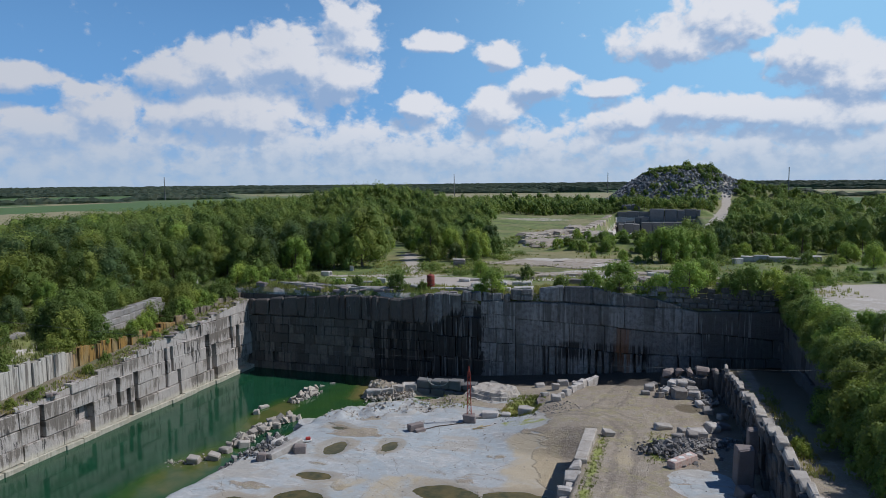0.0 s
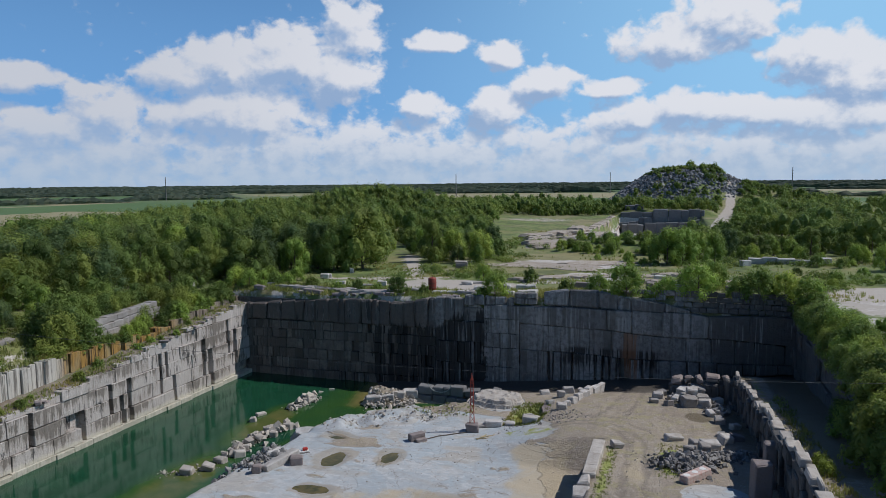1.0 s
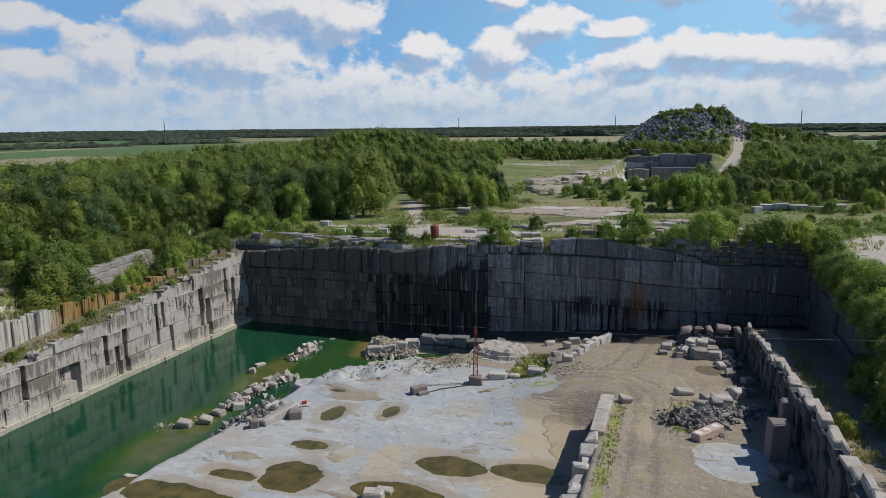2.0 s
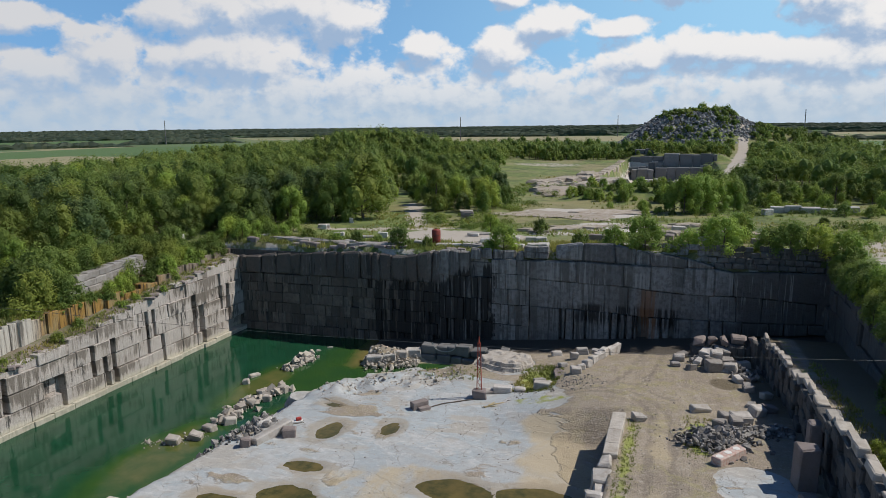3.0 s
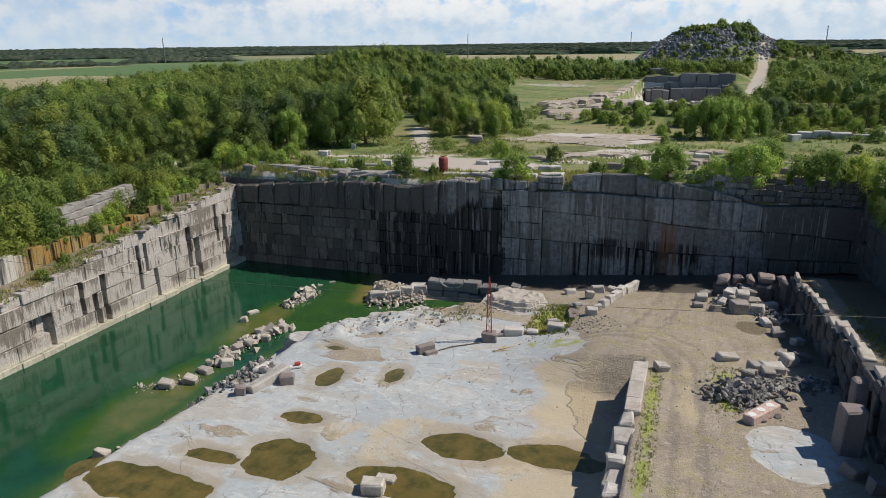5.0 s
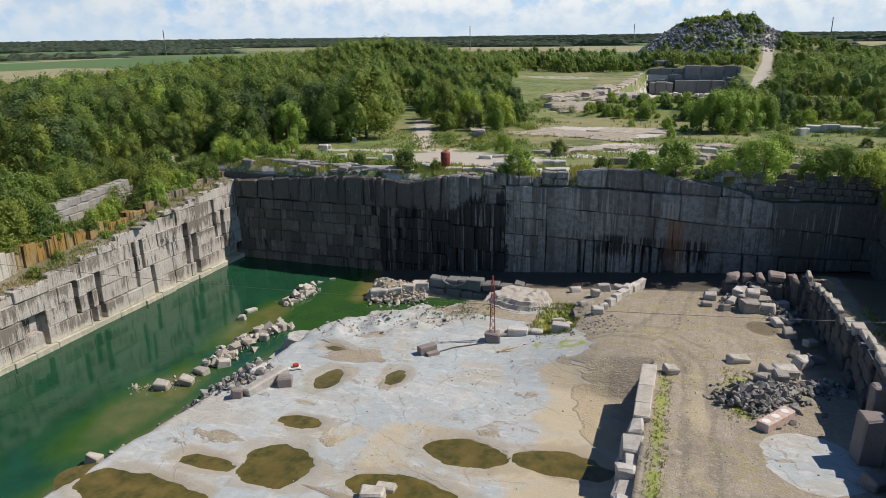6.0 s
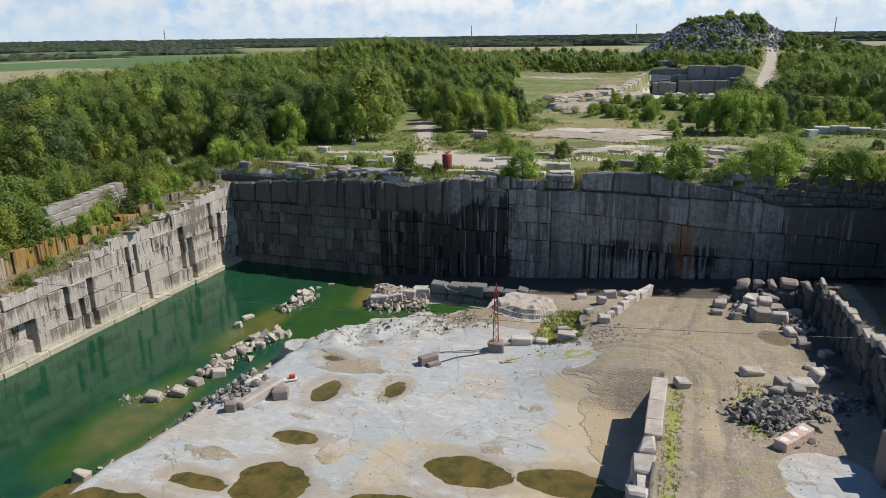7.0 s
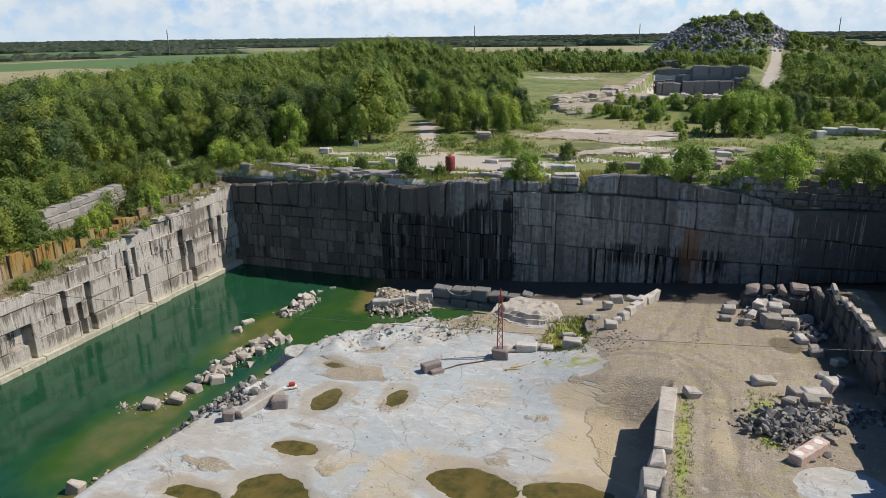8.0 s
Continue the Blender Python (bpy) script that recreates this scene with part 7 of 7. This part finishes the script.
def make_shrubs():
    rng = np.random.default_rng(67)
    # saplings on the north rim: kind, x, y, size
    for kind, x, y, s in ((1, -51.9, 127, 1.0), (0, -32.3, 125.6, 1.0), (2, -35, 126, 1.0), (1, -19.5, 127, 0.9), (0, -14, 127.5, 0.9), (3, -9, 125.4, 1.15), (2, -4.5, 125.2, 1.2), (3, 2.6, 124.9, 1.2), (0, -2.5, 126, 0.8), (1, 9.0, 127.5, 1.1), (0, 11.8, 125.0, 1.15), (3, 15.6, 125.4, 0.9), (0, 18.5, 121, 1.1), (1, -62, 130, 0.7), (1, -72, 129, 0.8), (2, -79, 131, 1.2), (2, -57, 128.5, 0.9), (2, -66, 129, 1.0), (1, -47, 128, 0.6), (3, -40, 146, 0.7), (1, -30, 147, 0.9), (3, 6, 140, 0.9), (1, 1, 139, 1.1), (1, 14, 141, 1.2)):
        plant(kind, x, y, ground_at(x, y) - 0.1, s, rng.uniform(0, 6.28), True)
    vs, fs, count = [], [], 0
    for k in range(170):
        x, y = rng.uniform(-104, -89.8), rng.uniform(60, 124)
        if (x > -92.8 and 89 < y < 109) or (x > -94.2 and y < 79 and rng.random() < 0.8):
            continue
        s, z = rng.uniform(0.7, 1.9), float(plateau_height(x, y)) - 0.3
        lobes = [(x + rng.uniform(-0.9, 0.9) * s, y + rng.uniform(-0.9, 0.9) * s, z + rng.uniform(0.3, 1.4) * s, s * rng.uniform(0.45, 0.85), 1.1) for q in range(6)]
        v, f = crown_leaves(rng, lobes, int(620 * s), 0.17)
        v[:, 2] = np.maximum(v[:, 2], z)
        vs.append(v)
        fs.append(f + count)
        count += len(v)
    for k in range(95):
        x, y = rng.uniform(-90.6, -88.6), rng.uniform(70, 121)
        if (y < 79 and rng.random() < 0.7) or (90 < y < 105 and rng.random() < 0.45):
            continue
        s = rng.uniform(0.35, 0.85)
        z = max(12.7, float(west_top(y)) + 1.2)
        x += 1.4 * float(smooth(y, 86, 95))
        lobes = [(x + rng.uniform(-0.9, 0.9) * s, y + rng.uniform(-0.9, 0.9) * s, z + rng.uniform(-0.5, 1.3) * s, s * rng.uniform(0.45, 0.85), 1.1) for q in range(5)]
        v, f = crown_leaves(rng, lobes, int(560 * s), 0.15)
        vs.append(v)
        fs.append(f + count)
        count += len(v)
    me = mesh_of("brush", np.concatenate(vs).tolist(), np.concatenate(fs).tolist(), M_LEAF)
    tagged(new("brush", me), "tangled green brush on the slope above the rust-stained face", "brush", kind="stuff")
    # taller bushes that lean over the upper face
    for x, y, s in ((-90.4, 83.5, 1.15), (-91.2, 86.0, 1.25), (-90.0, 88.6, 0.95), (-92.6, 84.6, 1.4), (-93.5, 88.2, 1.35), (-90.6, 81.0, 0.7), (-88.8, 96.0, 0.55), (-88.6, 98.2, 0.6), (-89.2, 100.2, 0.75), (-90.6, 100.8, 0.7), (-89.4, 108.6, 0.9), (-90.5, 111.0, 1.1), (-92.0, 113.5, 1.15), (-89.6, 114.5, 0.7), (-94.0, 117.0, 1.2), (-88.6, 104.4, 0.45), (-94.5, 92.6, 1.2), (-95.0, 98.0, 1.0), (-88.6, 91.8, 0.5)):
        plant(4 if s > 0.8 else int(rng.integers(0, 2)), x, y, float(plateau_height(x, y)) - 0.5, s, rng.uniform(0, 6.28), True)
    for k in range(16):
        x, y = rng.uniform(-87.2, -84.2), rng.uniform(64, 122)
        plant(int(rng.integers(1, 3)), x, y, float(west_top(y)) - 0.2, rng.uniform(0.25, 0.55), rng.uniform(0, 6.28), True)
    for k in range(18):
        x, y = rng.uniform(-90, -87.4), rng.uniform(103, 123)
        plant(int(rng.integers(0, 3)), x, y, float(west_top(y)) + 0.5, rng.uniform(0.45, 0.85), rng.uniform(0, 6.28), True)
    for k in range(26):
        x = rng.uniform(-95, -80)
        y = rng.uniform(124.8, 140)
        plant(int(rng.integers(0, 3)), x, y, ground_at(x, y) - 0.1, rng.uniform(0.4, 0.9), rng.uniform(0, 6.28), True)
    for k in range(70):
        x, y = rng.uniform(-34, 60), rng.uniform(140, 215)
        if math.hypot((x + 27) / 17, (y - 182) / 12) < 1 or math.hypot((x - 44) / 20, (y - 128) / 24) < 1 or (x < -10 and y < 175 and rng.random() < 0.7) or (y < 180 and rng.random() < 0.45):
            continue
        plant(int(rng.integers(0, 4)), x, y, ground_at(x, y) - 0.1, rng.uniform(0.4, 1.0), rng.uniform(0, 6.28), True)
    for k in range(60):
        x, y = rng.uniform(-35, -3), rng.uniform(208, 232)
        plant(int(rng.integers(0, 3)), x, y, ground_at(x, y) - 0.2, rng.uniform(0.45, 0.85), rng.uniform(0, 6.28), True)
    for x, y, s in ((11.3, 66.5, 0.6), (11.2, 69.0, 0.5)):
        plant(2, x, y, ground_at(x, y) - 0.05, s, rng.uniform(0, 6.28), True)


def make_berm_trees():
    """Light green trees that stand at the east end of the berm."""
    rng = np.random.default_rng(85)
    for x, y, s in ((-3.2, 187.5, 0.9), (0.6, 190.0, 1.0), (4.2, 193.5, 0.85), (-5.4, 192.0, 0.7), (8.5, 197.0, 0.75)):
        plant(4, x, y, ground_at(x, y) - 0.1, s, rng.uniform(0, 6.28))


def make_ramp_trees():
    rng = np.random.default_rng(83)
    for k in range(15):
        y = 48 + 2.6 * k + rng.uniform(-1, 1)
        x = rng.uniform(15.9, 16.8)
        plant(4 if k % 3 else 0, x, y, ground_at(x, y) - 0.1, rng.uniform(0.6, 1.15) * (1.0 if y < 80 else 0.6), rng.uniform(0, 6.28), True)


def make_east_rim_trees():
    """The bushy belt on top of the east wall, leaning out over the ramp."""
    rng = np.random.default_rng(87)
    y = 48.0
    while y < 121:
        for x, drop, lo, hi in ((16.9, 0.9, 0.65, 0.95), (18.9, 0.3, 0.75, 1.15)):
            if x > 20 and y > 112:
                continue
            px, py = x + rng.uniform(-0.6, 0.7), y + rng.uniform(-0.9, 0.9)
            plant(4 if rng.random() < 0.6 else 0, px, py, 17.7 - drop, 0.85 * rng.uniform(lo, hi) * (1.0 if y < 112 else 0.8), rng.uniform(0, 6.28), True)
        y += 2.5


make_shrubs()
make_berm_trees()
make_ramp_trees()
make_east_rim_trees()


def make_scrub():
    """Low scrub scattered over the plateau."""
    rng = np.random.default_rng(91)
    vs, fs, count = [], [], 0
    while len(vs) < 950:
        x, y = rng.uniform(-60, 90), rng.uniform(138, 300)
        bare = math.hypot((x + 27) / 16, (y - 183) / 11) < 1 or math.hypot((x - 43) / 20, (y - 128) / 27) < 1 or math.hypot((x + 45) / 15, (y - 141) / 9) < 1
        if bare or fbm(x, y, 0.06, 3, 93) < -0.05 or not clear_of_tracks(x, y):
            continue
        s, z = rng.uniform(0.4, 1.9), float(plateau_height(x, y))
        lobes = [(x + rng.uniform(-1, 1) * s, y + rng.uniform(-1, 1) * s, z + 0.35 * s, s * rng.uniform(0.5, 0.9), 0.8) for q in range(4)]
        v, f = crown_leaves(rng, lobes, 120, 0.24)
        v[:, 2] = np.maximum(v[:, 2], z)
        vs.append(v)
        fs.append(f + count)
        count += len(v)
    me = mesh_of("scrub", np.concatenate(vs).tolist(), np.concatenate(fs).tolist(), M_LEAF)
    tagged(new("scrub", me), "low green scrub scattered over the plateau", "scrub", kind="stuff")


make_scrub()


def ledge_level(x, y):
    return west_top(y) - 0.1 + 0.12 * (WEST - x)


def make_grass():
    """Tufts of dry and green grass."""
    rng = np.random.default_rng(71)
    m = make_leaf("grass_tufts", (0.19, 0.24, 0.05), (0.36, 0.34, 0.13), (0.24, 0.28, 0.07))
    verts, faces, spots = [], [], []

    def tuft(x, y, z, s, blades):
        for b in range(blades):
            a, lean = rng.uniform(0, 6.28), rng.uniform(0.1, 0.5) * s
            dx, dy = math.cos(a), math.sin(a)
            w = 0.12 * s
            ox, oy = x + rng.normal() * 0.3 * s, y + rng.normal() * 0.3 * s
            i = len(verts)
            verts.extend([(ox - dy * w, oy + dx * w, z - 0.05), (ox + dy * w, oy - dx * w, z - 0.05), (ox + dx * lean, oy + dy * lean, z + s * rng.uniform(0.6, 1.1))])
            faces.append((i, i + 1, i + 2))

    def fill(count, x0, x1, y0, y1, lo, hi, test=None, z_of=field_level):
        for k in range(count):
            x, y = rng.uniform(x0, x1), rng.uniform(y0, y1)
            if test is None or test(x, y):
                spots.append((x, y, lo, hi, z_of))

    fill(5200, -95, 30, 124.6, 175, 0.25, 0.7, lambda x, y: math.hypot((x + 45) / 15, (y - 140) / 8) > 1 and fbm(x, y, 0.12, 2, 9) > -0.25)
    fill(2600, -60, 60, 170, 300, 0.4, 0.9, lambda x, y: fbm(x, y, 0.08, 2, 9) > -0.1 and math.hypot((x + 27) / 17, (y - 183) / 12) > 1)
    fill(3600, -92, 18, 124.6, 133, 0.35, 0.9, lambda x, y: fbm(x, y, 0.2, 2, 19) > -0.3)
    fill(900, -87.0, -83.8, 60, 123, 0.2, 0.55, None, ledge_level)
    fill(1800, -98, -89, 60, 124, 0.4, 1.0)
    fill(900, -24.0, -18.4, 95.8, 107, 0.15, 0.45)
    fill(420, -8.35, -6.9, 62, 84.8, 0.1, 0.26)
    fill(240, -2.6, 0.6, 76, 88, 0.12, 0.3)
    fill(240, 10.7, 12.5, 60, 100, 0.2, 0.6)
    fill(160, -40, -29, 99, 104, 0.15, 0.45)
    for z_of in (field_level, ledge_level):
        here = [s for s in spots if s[4] is z_of]
        zs = z_of(np.array([s[0] for s in here]), np.array([s[1] for s in here]))
        for (x, y, lo, hi, _), z in zip(here, zs):
            tuft(x, y, float(z), rng.uniform(lo, hi), 7)
    tagged(new("grass", mesh_of("grass", verts, faces, m)), "tufts of green and straw-coloured grass", "grass", kind="stuff")


make_grass()


def make_hill_rocks():
    rng = np.random.default_rng(73)
    verts, faces = [], []
    for k in range(5600):
        a, r = rng.uniform(0, math.tau), 52 * math.sqrt(rng.random())
        x, y = HILL[0] + r * math.cos(a), HILL[1] + r * math.sin(a)
        if y > HILL[1] + 12 or rng.random() < 0.25 * (x > HILL[0] + 25):
            continue
        s = rng.uniform(0.6, 1.5)
        v, fs = stone(rng, s)
        faces += [tuple(len(verts) + q for q in f) for f in fs]
        verts += (v + np.array((x, y, float(plateau_height(x, y)) + 0.3 * s))).tolist()
    tagged(new("spoil_rocks", mesh_of("spoil_rocks", verts, faces, M_SPOIL)), "dark waste blocks covering the spoil hill", "rubble", kind="stuff")


make_hill_rocks()


def make_cable():
    """A steel cable that sags across the pit between two posts."""
    steel = make_plain("cable_steel", (0.16, 0.16, 0.155), 0.5, 8.0, 0.3, Metallic=0.7)
    ends = ((-100.0, 38.0, 31.0), (27.0, 75.0, 20.5))
    v, f = [], []
    pts = []
    for k in range(41):
        t = k / 40
        p = [a + (b - a) * t for a, b in zip(*ends)]
        p[2] -= 2.9 * 4.0 * t * (1 - t)
        pts.append(p)
    for a, b in zip(pts, pts[1:]):
        limb(v, f, a, b, 0.013, 0.013, 5)
    root = tagged(new("span_cable", mesh_of("span_cable", v, f, steel)), "thin steel cable sagging across the quarry", "cable")
    for x, y, z in ends:
        base = float(plateau_height(x, y)) - 0.3
        v, f = [], []
        limb(v, f, (x, y, base), (x, y, z + 0.3), 0.2, 0.15, 10)
        tagged(new("cable_post", mesh_of("cable_post", v, f, M_BARK)), "weathered timber post holding the cable", "post", "cable posts")


make_cable()
